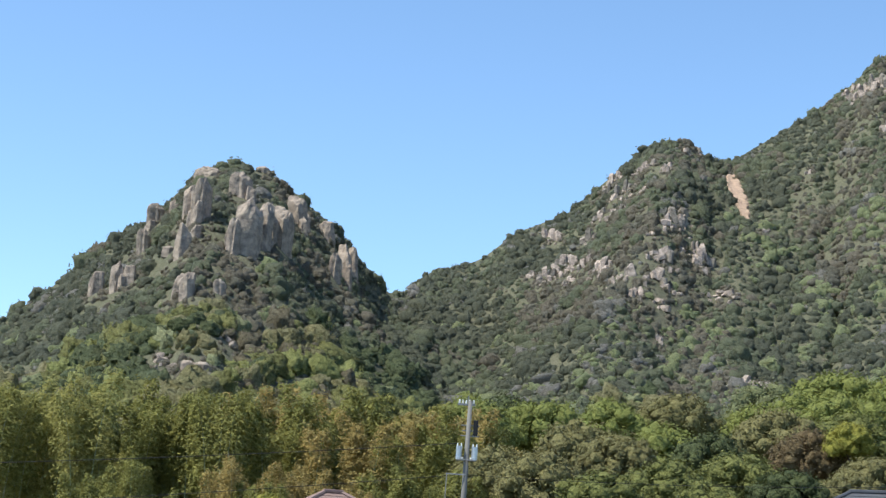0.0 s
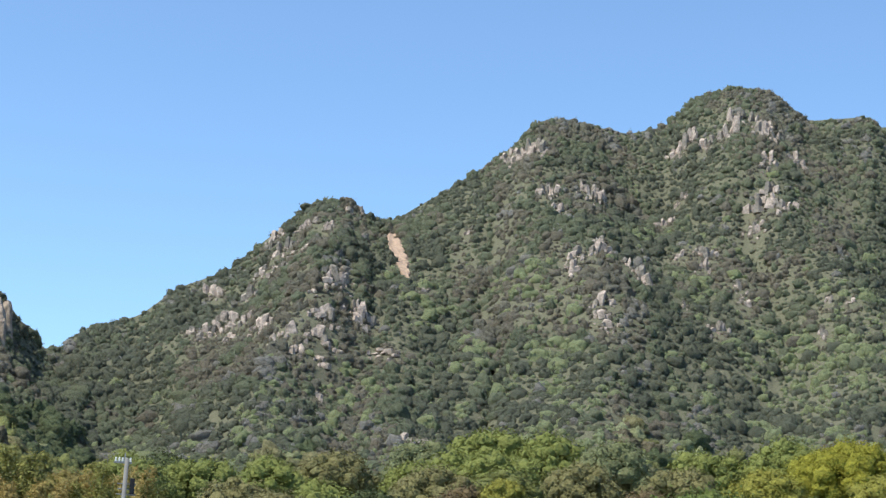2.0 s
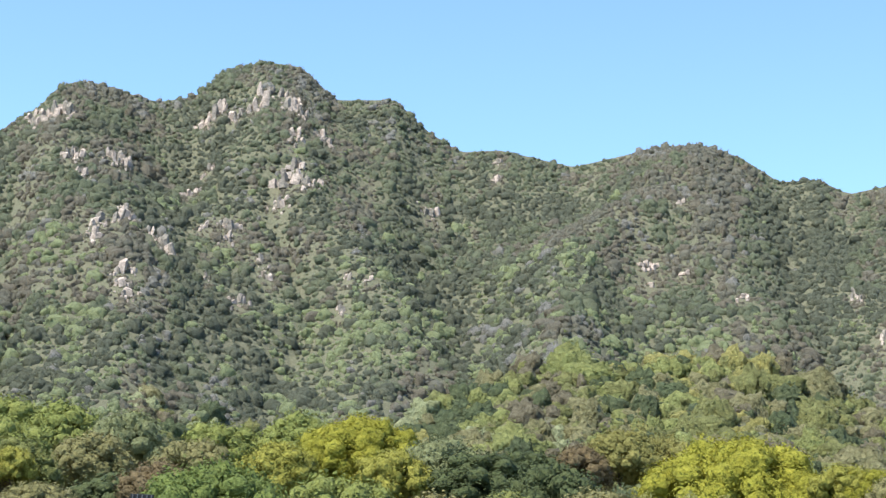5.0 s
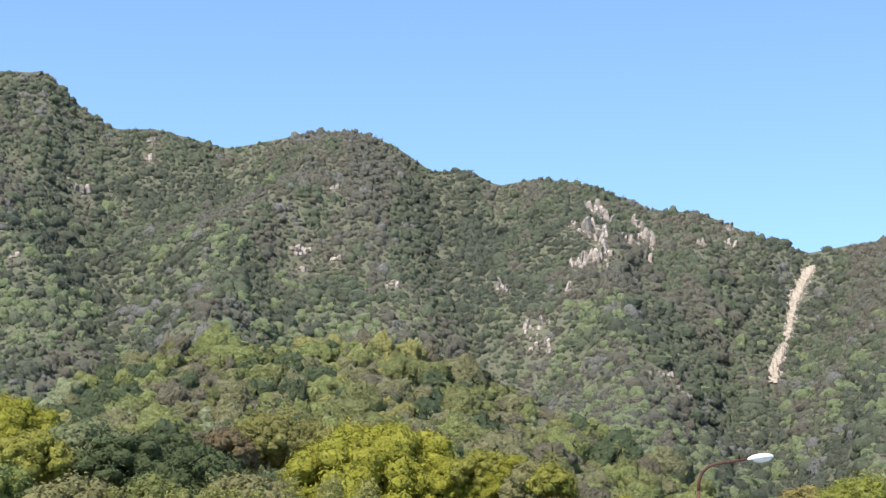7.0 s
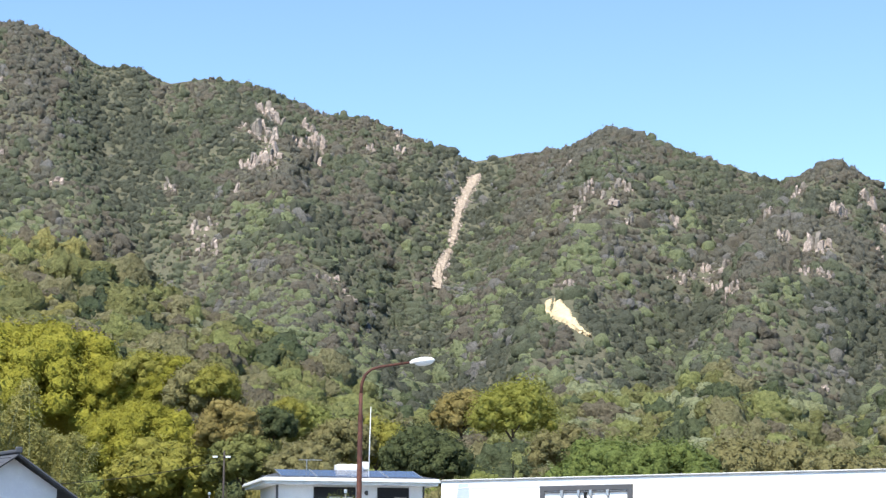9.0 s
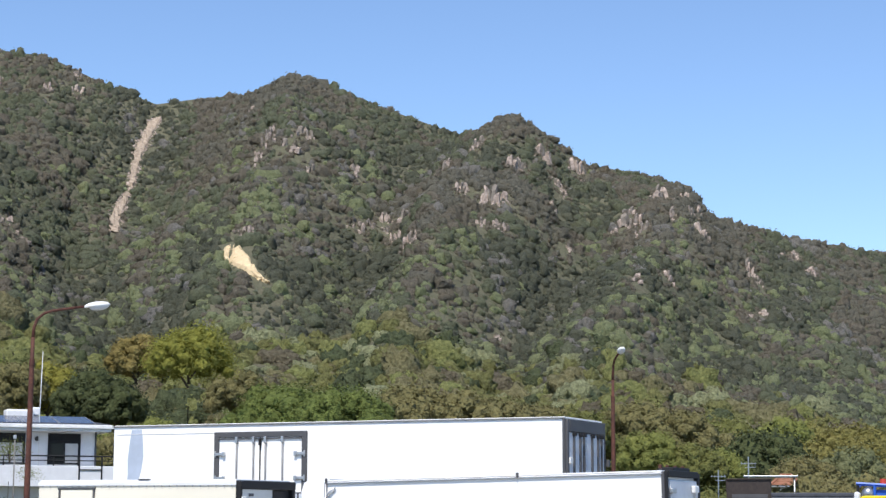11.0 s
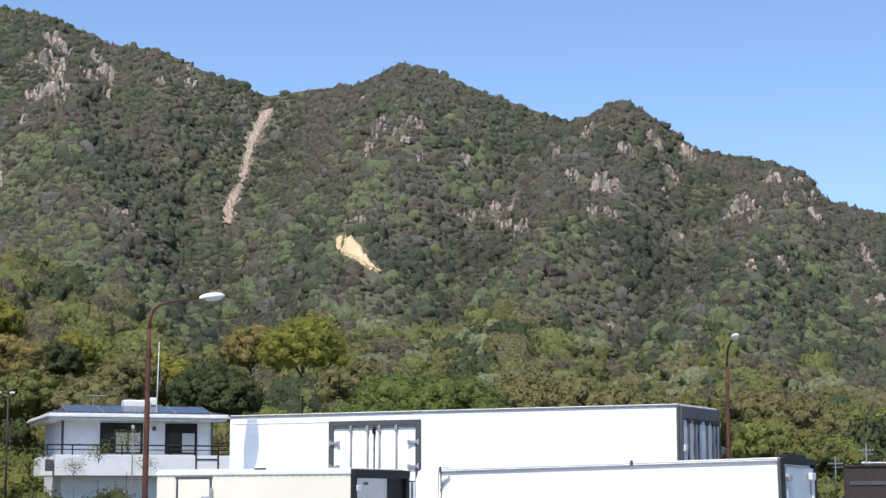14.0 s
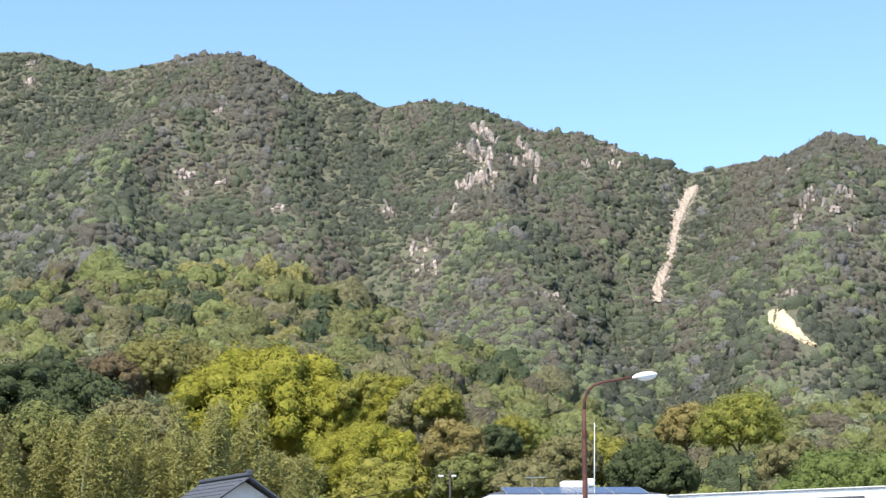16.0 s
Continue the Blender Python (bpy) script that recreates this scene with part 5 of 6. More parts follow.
    for x in (8.6, 9.8):
        for y in (0.25, D - 0.25):
            wheel(t, x, y, 0.46, 0.26)
    for y in (0.5, D - 0.5):
        part("landing_leg", one_box(1.8, y, 0.5, 0.14, 0.14, 1.0, 0.02), M_STEEL, t)


trailer()


# cream box body with a side door and an open rear
def cream_box():
    t = thing("cream_box_body", spot(-13.97, 33.0, -30), "weathered cream box body with its rear door ajar", "truck body")
    L, D, z1 = 4.15, 2.0, 2.17
    part("body", one_box(-L / 2, D / 2, z1 / 2 + 0.05, L, D, z1 - 0.1, 0.04), M_CREAM, t)
    part("top_rail", one_box(-L / 2, -0.008, z1 - 0.045, L, 0.03, 0.07, 0.012), M_WHITEPAINT, t, "riveted white top rail")
    for k in range(26):
        bm = bmesh.new()
        bmesh.ops.create_icosphere(bm, subdivisions=1, radius=0.014, matrix=Matrix.Translation((-L + 0.12 + k * (L - 0.2) / 25, -0.024, z1 - 0.085)))
        part("rivet", bm, M_STEEL, t)
    part("roof", one_box(-L / 2, D / 2, z1 + 0.01, L - 0.04, D - 0.04, 0.04, 0.01), M_WHITEPAINT, t)
    x0, x1, zt = -L + 0.48, -L + 1.22, z1 - 0.12
    bm = box(bmesh.new(), (x0 + x1) / 2, -0.012, zt, x1 - x0 + 0.06, 0.04, 0.035, 0.006)
    for x in (x0, x1):
        box(bm, x, -0.012, zt / 2 + 0.1, 0.03, 0.036, zt - 0.2, 0.006)
    part("door_frame", bm, M_GREY, t)
    part("door_leaf", one_box((x0 + x1) / 2, -0.006, zt / 2 + 0.1, x1 - x0 - 0.05, 0.03, zt - 0.25, 0.01), M_CREAM, t)
    bm = box(bmesh.new(), x1 - 0.08, -0.05, zt - 0.36, 0.20, 0.03, 0.035, 0.008)
    box(bm, x1 + 0.03, -0.05, zt - 0.28, 0.05, 0.05, 0.20, 0.01)
    part("door_handle", bm, M_STEEL, t)
    part("trim_strip", one_box(-1.75, -0.006, z1 - 0.56, 0.75, 0.015, 0.014, 0.004), M_STEEL, t)
    part("top_bump", one_box(-1.9, 0.04, z1 + 0.03, 0.24, 0.06, 0.03, 0.01), M_GREY, t)
    # rear: dark frame, one leaf swung, black sheet in place of the shaded inside
    bm = box(bmesh.new(), 0.04, D / 2, z1 - 0.07, 0.12, D, 0.15, 0.02)
    box(bm, 0.04, 0.03, z1 / 2, 0.10, 0.08, z1 - 0.14, 0.015)
    box(bm, 0.04, D - 0.06, z1 / 2, 0.10, 0.12, z1 - 0.14, 0.015)
    part("rear_frame", bm, M_DARK, t, "black rear door frame")
    part("inside_shade_sheet", one_box(0.006, 1.56, z1 / 2, 0.03, 0.68, z1 - 0.3), M_DARK, t, "black sheet standing in for shade inside the open rear")
    leaf = part("rear_door", one_box(0.03, 0.64, z1 / 2, 0.05, 1.12, z1 - 0.22, 0.015), M_DOOR, t, "dull grey metal rear door")
    for z, y in ((z1 - 0.32, 0.10), (0.9, 0.10)):
        part("hinge", one_box(0.08, y, z, 0.06, 0.14, 0.10, 0.012), M_LAMP, leaf)
    part("label_plate", one_box(0.06, 0.42, z1 - 0.24, 0.012, 0.16, 0.05, 0.004), M_GREY, leaf)
    part("bolt", one_box(0.062, 0.26, z1 - 0.52, 0.02, 0.05, 0.07, 0.006), M_DARK, leaf)
    bag = bmesh.new()
    bmesh.ops.create_icosphere(bag, subdivisions=3, radius=0.22, matrix=Matrix.LocRotScale((0.05, 1.36, 1.35), None, (0.5, 0.8, 1.3)))
    for v in bag.verts:
        v.co += v.normal * noise.noise(v.co * 5) * 0.06
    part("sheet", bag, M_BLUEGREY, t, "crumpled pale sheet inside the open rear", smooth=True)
    part("floor", one_box(-L / 2, D / 2, 0.08, L, D, 0.12, 0.02), M_DARK, t)


cream_box()


# grey ribbed end and white fairing between the two bodies
def ribbed_box():
    t = thing("ribbed_box_body", spot(-15.5, 39.5, -28), "grey corrugated box end with a white curved fairing", "truck body")
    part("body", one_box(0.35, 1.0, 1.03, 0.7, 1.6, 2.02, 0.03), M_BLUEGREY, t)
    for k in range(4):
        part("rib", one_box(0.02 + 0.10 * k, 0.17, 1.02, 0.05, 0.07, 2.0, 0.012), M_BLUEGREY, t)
    part("panel", one_box(0.2, 0.185, 1.02, 0.5, 0.04, 2.06, 0.012), M_GREY, t)
    bm = bmesh.new()
    prof = [(0.30, 1.55), (0.30, 2.05), (0.36, 2.24), (0.50, 2.32), (0.95, 2.32), (0.95, 0.75), (0.80, 1.02)]
    front = [bm.verts.new((x, 0.06, z)) for x, z in prof]
    f = bm.faces.new(front)
    ext = bmesh.ops.extrude_face_region(bm, geom=[f])
    bmesh.ops.translate(bm, verts=[v for v in ext["geom"] if isinstance(v, bmesh.types.BMVert)], vec=(0, 0.9, 0))
    bmesh.ops.recalc_face_normals(bm, faces=bm.faces[:])
    part("fairing", bm, M_WHITE, t, "white wind fairing with a slanted lower edge")
    part("stay_wire", tube([(0.72, 0.0, 1.05), (1.0, 0.0, 0.6)], 0.012, 5), M_DARK, t)
    part("floor", one_box(0.35, 1.0, 0.06, 0.7, 1.5, 0.12, 0.02), M_DARK, t)


ribbed_box()


# near white box body with a piped edge
def near_box():
    t = thing("white_box_body", spot(-26.93, 34.0, -16.5) @ pose(0, 0, 0, 0, -1.2, 0), "low white box body with dark rear frame", "truck body")
    L, D, z1 = 6.75, 2.15, 2.36
    part("body", one_box(-L / 2, D / 2, z1 / 2, L, D, z1 - 0.02, 0.03), M_WHITE, t)
    part("top_rail", one_box(-L / 2, -0.015, z1 - 0.035, L + 0.02, 0.05, 0.03, 0.01), M_STEEL, t, "grey drip rail along the top edge")
    part("roof", one_box(-L / 2, D / 2, z1 + 0.012, L - 0.06, D - 0.04, 0.03, 0.008), M_WHITEPAINT, t)
    rod(t, (-L + 0.02, -0.03, z1 - 0.04), (-L - 0.02, -0.03, 0.1), 0.03, M_STEEL, "corner_pipe")
    part("corner_bracket", tube([(-L + 0.03, -0.04, z1 - 0.42), (-L + 0.06, -0.04, z1 - 0.25), (-L + 0.22, -0.04, z1 - 0.12)], 0.022, 8), M_STEEL, t, smooth=True)
    part("seam", one_box(-2.78, -0.004, z1 / 2, 0.012, 0.012, z1 - 0.1), M_WHITEPAINT, t)
    part("clip", one_box(-2.78, -0.03, z1 + 0.01, 0.05, 0.05, 0.10, 0.01), M_GREY, t)
    part("clip", one_box(-L + 0.03, -0.03, z1 + 0.0, 0.04, 0.05, 0.12, 0.01), M_GREY, t)
    # rear end
    part("corner_post", one_box(0.0, -0.01, z1 / 2, 0.06, 0.06, z1, 0.015), M_GREY, t, "grimy dark corner post")
    bm = box(bmesh.new(), 0.04, 0.03, z1 / 2, 0.08, 0.07, z1, 0.015)
    box(bm, 0.04, D - 0.08, z1 / 2, 0.08, 0.16, z1, 0.015)
    box(bm, 0.04, D / 2, z1 - 0.03, 0.09, D - 0.2, 0.12, 0.015)
    part("rear_frame", bm, M_DARK, t)
    # shade of the turned-away end is tinted into this door
    leaf = part("rear_door", one_box(0.05, D / 2, z1 / 2 - 0.06, 0.05, D - 0.42, z1 - 0.16, 0.015), M_BLUEGREY, t, "pale rear door with shade tinted into its blue grey")
    part("lock_bar", one_box(0.11, D - 0.42, z1 / 2 - 0.1, 0.05, 0.10, z1 - 0.3, 0.012), M_LAMP, leaf)
    part("lock", one_box(0.13, D - 0.52, z1 - 0.3, 0.08, 0.26, 0.14, 0.02), M_LAMP, leaf)
    part("hinge", one_box(0.10, 0.24, z1 - 0.34, 0.08, 0.26, 0.09, 0.015), M_STEEL, leaf)
    part("roof_vent", one_box(-0.12, D * 0.52, z1 + 0.05, 0.30, 1.1, 0.09, 0.02), M_DARK, t, "rusty dark roof fitting")
    for y in (0.25, 0.7, 1.2, 1.7):
        part("roof_lug", one_box(-0.12, y, z1 + 0.10, 0.06, 0.07, 0.07, 0.012), M_RUST, t)
    part("floor", one_box(-L / 2, D / 2, 0.0, L, D, 0.14, 0.02), M_DARK, t)


near_box()


# upright brown board
def brown_board():
    t = thing("brown_board", spot(-29.42, 44.0, -8), "tall dark brown board standing upright in the yard", "board")
    part("panel", one_box(0, 0, 1.2, 1.03, 0.07, 2.42, 0.015, Euler((0, radians(-1.2), 0))), M_BROWN, t)
    part("band", one_box(0.01, -0.045, 2.02, 0.82, 0.02, 0.09, 0.005), M_GREY, t, "paler worn band")
    bm = box(bmesh.new(), 0.0, -0.02, 2.41, 1.03, 0.10, 0.03, 0.006)
    part("top_edge", bm, M_BROWN, t)
    for x in (-0.35, 0.35):
        part("prop", tube([(x, 0.03, 1.5), (x, 0.8, 0.0)], 0.03, 6), M_RUST, t)


brown_board()


# street lamps with rusty poles
def street_lamp(b, r, height, reach, arm_turn, lean, label, size=1.0):
    t = thing("street_lamp", spot(b, r, 0) @ pose(0, 0, 0, 0, lean, 0), label, "street lamp", "street lamps of the yard")
    base = part("pole", tube([(0, 0, -0.1), (0, 0, 1.5), (0, 0, height * 0.78), (0, 0, height * 0.785), (0, 0, height - 0.9)],
                             [0.105, 0.095, 0.075, 0.062, 0.058], 12), M_RUST, t, "rust stained brown pole", smooth=True)
    ca, sa = math.cos(radians(arm_turn)), math.sin(radians(arm_turn))
    path = [(0, height - 0.95), (0.0, height - 0.45), (0.05, height - 0.16), (0.16, height - 0.02), (0.34, height + 0.06), (reach - 0.2, height + 0.12)] if reach < 1.3 else [(0, height - 0.95), (0.02, height - 0.6), (0.12, height - 0.32), (0.32, height - 0.14), (0.6, height - 0.05), (reach - 0.55, height + 0.10)]
    part("arm", tube([(q * ca, q * sa, z) for q, z in path], [0.055, 0.052, 0.048, 0.045, 0.042, 0.04], 10), M_RUST, t, smooth=True)
    part("collar", tube([(0, 0, height * 0.775), (0, 0, height * 0.80)], 0.085, 12), M_RUST, t)
    # head: a tapered housing with a glass bowl beneath
    bm = bmesh.new()
    bmesh.ops.create_uvsphere(bm, u_segments=20, v_segments=12, radius=0.5, matrix=Matrix.LocRotScale((0, 0, 0), None, (0.82, 0.32, 0.27)))
    for v in bm.verts:
        v.co.y *= 1 - 0.35 * max(0, -v.co.x / 0.41)
        if v.co.z < -0.02:
            v.co.z = -0.02 + (v.co.z + 0.02) * 0.15
    m = Matrix.Translation((reach * ca * 0.93, reach * sa * 0.93, height + 0.14)) @ Matrix.Rotation(radians(arm_turn), 4, "Z") @ Matrix.Rotation(radians(-8), 4, "Y") @ Matrix.Diagonal((size, 1, 1, 1))
    bm.transform(m)
    head = part("head", bm, M_LAMP, t, "white lamp housing", smooth=True)
    bm = bmesh.new()
    bmesh.ops.create_uvsphere(bm, u_segments=18, v_segments=10, radius=0.5, matrix=Matrix.LocRotScale((0.06, 0, -0.03), None, (0.62, 0.27, 0.24)))
    bm.transform(m)
    part("bowl", bm, M_GLASS, head, "clear glass bowl", smooth=True)


street_lamp(-7.78, 59, 7.88, 2.06, 0, 0.4, "rusty street lamp with a curved arm over the yard")
street_lamp(-25.36, 76, 7.88, 1.7, -78, 0.2, "rusty street lamp seen along its arm")
street_lamp(-36.1, 50, 7.98, 1.06, 180, -2.6, "leaning rusty street lamp with a short curved arm", 0.56)


# ---- houses ----
def roof_rows(parent, a, b, c, d, rows, mat, thick=0.025):
    """Rows of tiles as slightly overlapping slats on a roof plane; a, b the eave, d, c the ridge above them."""
    a, b, c, d = Vector(a), Vector(b), Vector(c), Vector(d)
    n = (b - a).cross(d - a).normalized()
    if n.z < 0:
        n = -n
    for k in range(rows):
        t0, t1 = k / rows, (k + 1.12) / rows
        p = [a.lerp(d, t0) + n * thick, b.lerp(c, t0) + n * thick, b.lerp(c, min(t1, 1)), a.lerp(d, min(t1, 1))]
        vs = [tuple(q) for q in p] + [tuple(q - n * 0.05) for q in p]
        ob = link_mesh("tile_course", vs, [(0, 1, 2, 3), (7, 6, 5, 4), (0, 4, 5, 1), (1, 5, 6, 2), (2, 6, 7, 3), (3, 7, 4, 0)], mat, parent)
        bm = bmesh.new()
        bm.from_mesh(ob.data)
        bmesh.ops.recalc_face_normals(bm, faces=bm.faces[:])
        bm.to_mesh(ob.data)
        bm.free()


def gable_house(name, m, half, length, eave, ridge, wall_mat, roof_mat, label, over=0.35, rows=9):
    """A house with its gable towards -y, ridge along +y."""
    t = thing(name, m, label, "house")
    bm = bmesh.new()
    w = half - over
    ez = eave + over * (ridge - eave) / half
    prof = [(-w, 0), (w, 0), (w, ez - 0.1), (0, ridge - 0.18), (-w, ez - 0.1)]
    f = bm.faces.new([bm.verts.new((x, over, z)) for x, z in prof])
    ext = bmesh.ops.extrude_face_region(bm, geom=[f])
    bmesh.ops.translate(bm, verts=[v for v in ext["geom"] if isinstance(v, bmesh.types.BMVert)], vec=(0, length - 2 * over, 0))
    bmesh.ops.recalc_face_normals(bm, faces=bm.faces[:])
    part("wall", bm, wall_mat, t)
    for s in (-1, 1):
        roof_rows(t, (s * half, 0, eave), (s * half, length, eave), (0, length, ridge), (0, 0, ridge), rows, roof_mat)
        part("barge_board", tube([(s * half, -0.02, eave - 0.06), (0, -0.02, ridge - 0.06)], 0.07, 4), M_TILE, t)
    part("ridge_cap", one_box(0, length / 2, ridge + 0.08, 0.30, length + 0.1, 0.18, 0.05), roof_mat, t)
    part("ridge_end", one_box(0, -0.05, ridge + 0.14, 0.34, 0.14, 0.30, 0.06), roof_mat, t)
    return t


def hip_house(name, m, wide, deep, eave, rise, wall_mat, roof_mat, label, ridge_share=0.45, rows=8, over=0.5):
    t = thing(name, m, label, "house")
    part("wall", one_box(0, 0, eave / 2, wide - 2 * over, deep - 2 * over, eave, 0.0), wall_mat, t)
    w, d, rz = wide / 2, deep / 2, eave + rise
    k = w * ridge_share
    for a, b, c, e in (((-w, -d, eave), (w, -d, eave), (k, 0, rz), (-k, 0, rz)), ((w, d, eave), (-w, d, eave), (-k, 0, rz), (k, 0, rz)),
                       ((w, -d, eave), (w, d, eave), (k, 0.01, rz), (k, -0.01, rz)), ((-w, d, eave), (-w, -d, eave), (-k, -0.01, rz), (-k, 0.01, rz))):
        roof_rows(t, a, b, c, e, rows, roof_mat)
    part("ridge_cap", one_box(0, 0, rz + 0.06, 2 * k + 0.2, 0.26, 0.16, 0.04), roof_mat, t)
    for sx in (-1, 1):
        for sy in (-1, 1):
            part("hip_cap", tube([(sx * w, sy * d, eave + 0.05), (sx * k, 0, rz + 0.05)], 0.09, 6), roof_mat, t)
    part("fascia", one_box(0, 0, eave - 0.06, wide - 0.1, deep - 0.1, 0.12, 0.02), M_WHITEPAINT, t)
    return t


gabled = gable_house("gabled_house", spot(2.36, 90, 20), 3.0, 7.0, 4.75, 6.75, M_STUCCO, M_TILE, "pale house gable under a dark tiled roof", 0.75)
part("window_lintel", one_box(-0.3, 0.68, 4.42, 3.6, 0.16, 0.16, 0.02), M_DARK, gabled)
part("window", one_box(-0.3, 0.70, 3.6, 3.2, 0.12, 1.1, 0.02), M_WINDOW, gabled)
awning = part("awning", one_box(-0.2, 0.35, 4.10, 3.7, 0.9, 0.05, 0.01, Euler((radians(18), 0, 0))), M_TILE_PINK, gabled, "small awning of dusty pink tiles")
for k in range(13):
    part("tile_ridge", tube([(-1.95 + k * 0.29, -0.08, 4.02), (-1.95 + k * 0.29, 0.76, 4.29)], 0.05, 6), M_TILE_PINK, awning)
hip_house("low_house", spot(-1.2, 86, 2), 6.6, 5.5, 2.2, 0.95, M_STUCCO, M_TILE_BROWN, "low shed with a weathered brown tiled roof", 0.55)
hip_house("brown_roofed_house", spot(39.05, 88, 12), 6.2, 5.5, 5.3, 1.55, M_STUCCO, M_TILE_PINK, "house with a dusty brown hipped roof", 0.12)
hip_house("slate_roofed_house", spot(22.9, 88, -8), 6.5, 6.0, 6.5, 1.65, M_STUCCO, M_TILE, "house with a dark blue slate roof", 0.3)
hip_house("dark_roofed_house", spot(-31.2, 74, 6), 6.4, 5.0, 1.55, 0.75, M_STUCCO, M_TILE, "low house with a long dark slate roof", 0.8, 7)
hip_house("dark_roofed_house", spot(-33.6, 92, 4), 6.2, 6.0, 1.8, 0.85, M_STUCCO, M_TILE, "house with a dark hipped roof behind the trucks", 0.1, 7)
hip_house("dark_roofed_house", spot(-36.6, 94, -4), 4.4, 6.0, 2.55, 0.75, M_STUCCO, M_TILE, "house with a dark grey hipped roof", 0.35, 7)
hip_house("tiled_house", spot(-38.0, 76, 3), 5.4, 5.0, 1.75, 0.85, M_STUCCO, M_TILE, "house with a grey tiled roof beyond the yard", 0.85, 9)
hip_house("orange_roofed_house", spot(-30.5, 122, 0), 1.9, 3.0, 3.45, 0.6, M_STUCCO, M_TILE_ORANGE, "small house with an orange tiled roof", 0.3, 6)


def flat_canopy():
    t = thing("metal_canopy", spot(-30.05, 108, 0), "long pale sheet metal canopy on thin posts", "canopy")
    part("roof", one_box(0, 0, 3.72, 3.0, 2.5, 0.10, 0.02), M_STEEL, t)
    for x in (-1.3, 1.3):
        rod(t, (x, -1.1, 0), (x, -1.1, 3.7), 0.05, M_STEEL, "post")
        rod(t, (x, 1.1, 0), (x, 1.1, 3.7), 0.05, M_STEEL, "post")


flat_canopy()


# white house with solar panels
def white_house():
    t = thing("white_house", spot(-5.32, 102, 7.5), "white two storey house with balcony and solar panels", "house")
    L, D, eave = 8.1, 7.2, 5.95
    bm = box(bmesh.new(), L / 2, D / 2, 4.45, L, D, 3.0)
    part("wall", bm, M_STUCCO, t)
    part("lower_wall", one_box(L / 2, D / 2, 1.5, L - 0.02, D - 0.02, 2.98), M_STUCCO, t)
    # layered eaves
    for k, (out, z, h) in enumerate(((0.95, eave + 0.06, 0.14), (1.08, eave + 0.20, 0.12), (1.0, eave + 0.31, 0.08))):
        part("eave", one_box(L / 2 - 0.1, D / 2, z, L + 2 * out - 0.5, D + 2 * out, h, 0.02), M_WHITEPAINT, t, "layered white eaves")
    # roof deck and tilted panels
    roof_rows(t, (-1.0, -0.9, eave + 0.36), (L + 0.6, -0.9, eave + 0.36), (L - 1.4, 3.4, eave + 0.95), (1.2, 3.4, eave + 0.95), 5, M_TILE)
    for k in range(4):
        x = 0.15 + k * 1.95
        m = pose(x + 0.95, 0.8, eave + 0.66, 10, 0, 0)
        bm = bmesh.new()
        box(bm, 0, 0, 0, 1.86, 2.7, 0.05, 0.008)
        bm.transform(m)
        panel = part("solar_panel", bm, M_SOLAR, t, "dark blue solar panel")
        bm = bmesh.new()
        for s in (-0.94, 0.94):
            box(bm, s, 0, 0.012, 0.05, 2.72, 0.05, 0.005)
        bm.transform(m)
        part("panel_frame", bm, M_STEEL, panel)
    tank = part("water_tank", one_box(4.35, 2.6, eave + 1.0, 1.5, 1.0, 0.52, 0.08), M_WHITEPAINT, t, "white roof tank")
    part("tank_top", one_box(5.2, 2.5, eave + 1.18, 0.45, 0.5, 0.45, 0.06), M_WHITEPAINT, tank)
    # upper windows: dark surround, sliding panes, curtain
    for x0, x1, split in ((2.0, 4.3, 3), (5.5, 7.25, 2)):
        zt, zb = 5.85, 4.2
        win = part("window", one_box((x0 + x1) / 2, -0.02, (zt + zb) / 2, x1 - x0, 0.08, zt - zb, 0.01), M_DARK, t, "dark framed sliding window")
        step = (x1 - x0 - 0.2) / split
        for k in range(split):
            pane = part("pane", one_box(x0 + 0.1 + step * (k + 0.5), -0.07, (zt + zb) / 2 - 0.22, step - 0.10, 0.03, zt - zb - 0.62), M_CURTAIN if k != 0 else M_WINDOW, win)
        part("frame", one_box((x0 + x1) / 2, -0.08, zt - 0.42, x1 - x0, 0.05, 0.10, 0.01), M_DARK, win)
    part("gable_trim", one_box(0.02, -0.03, 4.5, 0.12, 0.10, 2.9, 0.01), M_GREY, t)
    lamp = bmesh.new()
    bmesh.ops.create_icosphere(lamp, subdivisions=2, radius=0.13, matrix=Matrix.Translation((4.9, -0.1, 5.55)))
    part("wall_lamp", lamp, M_GREY, t, smooth=True)
    # balcony
    part("balcony", one_box(L / 2 + 0.5, -0.65, 3.55, L + 2.0, 1.3, 1.1, 0.03), M_STUCCO, t, "white balcony parapet")
    part("balcony_side", one_box(-0.55, 1.4, 3.5, 1.1, 3.0, 1.0, 0.03), M_STUCCO, t)
    rail = part("balcony_rail", tube([(-0.9, -1.2, 4.62), (L + 1.4, -1.2, 4.62)], 0.045, 6), M_DARK, t, "thin black balcony rail")
    part("bar", tube([(-0.9, -1.2, 4.38), (L + 1.4, -1.2, 4.38)], 0.03, 6), M_DARK, rail)
    part("bar", tube([(-0.9, -1.2, 4.62), (-1.0, 2.4, 4.57)], 0.04, 6), M_DARK, rail)
    part("bar", tube([(-0.9, -1.2, 4.38), (-1.0, 2.4, 4.34)], 0.03, 6), M_DARK, rail)
    for x in np.linspace(-0.9, L + 1.4, 9):
        part("baluster", tube([(x, -1.2, 4.08), (x, -1.2, 4.64)], 0.035, 6), M_DARK, rail)
    # an open panel of rails before the end window
    for x in (6.95, 8.15):
        part("gate_post", tube([(x, -1.32, 3.2), (x, -1.32, 4.62)], 0.04, 6), M_DARK, rail)
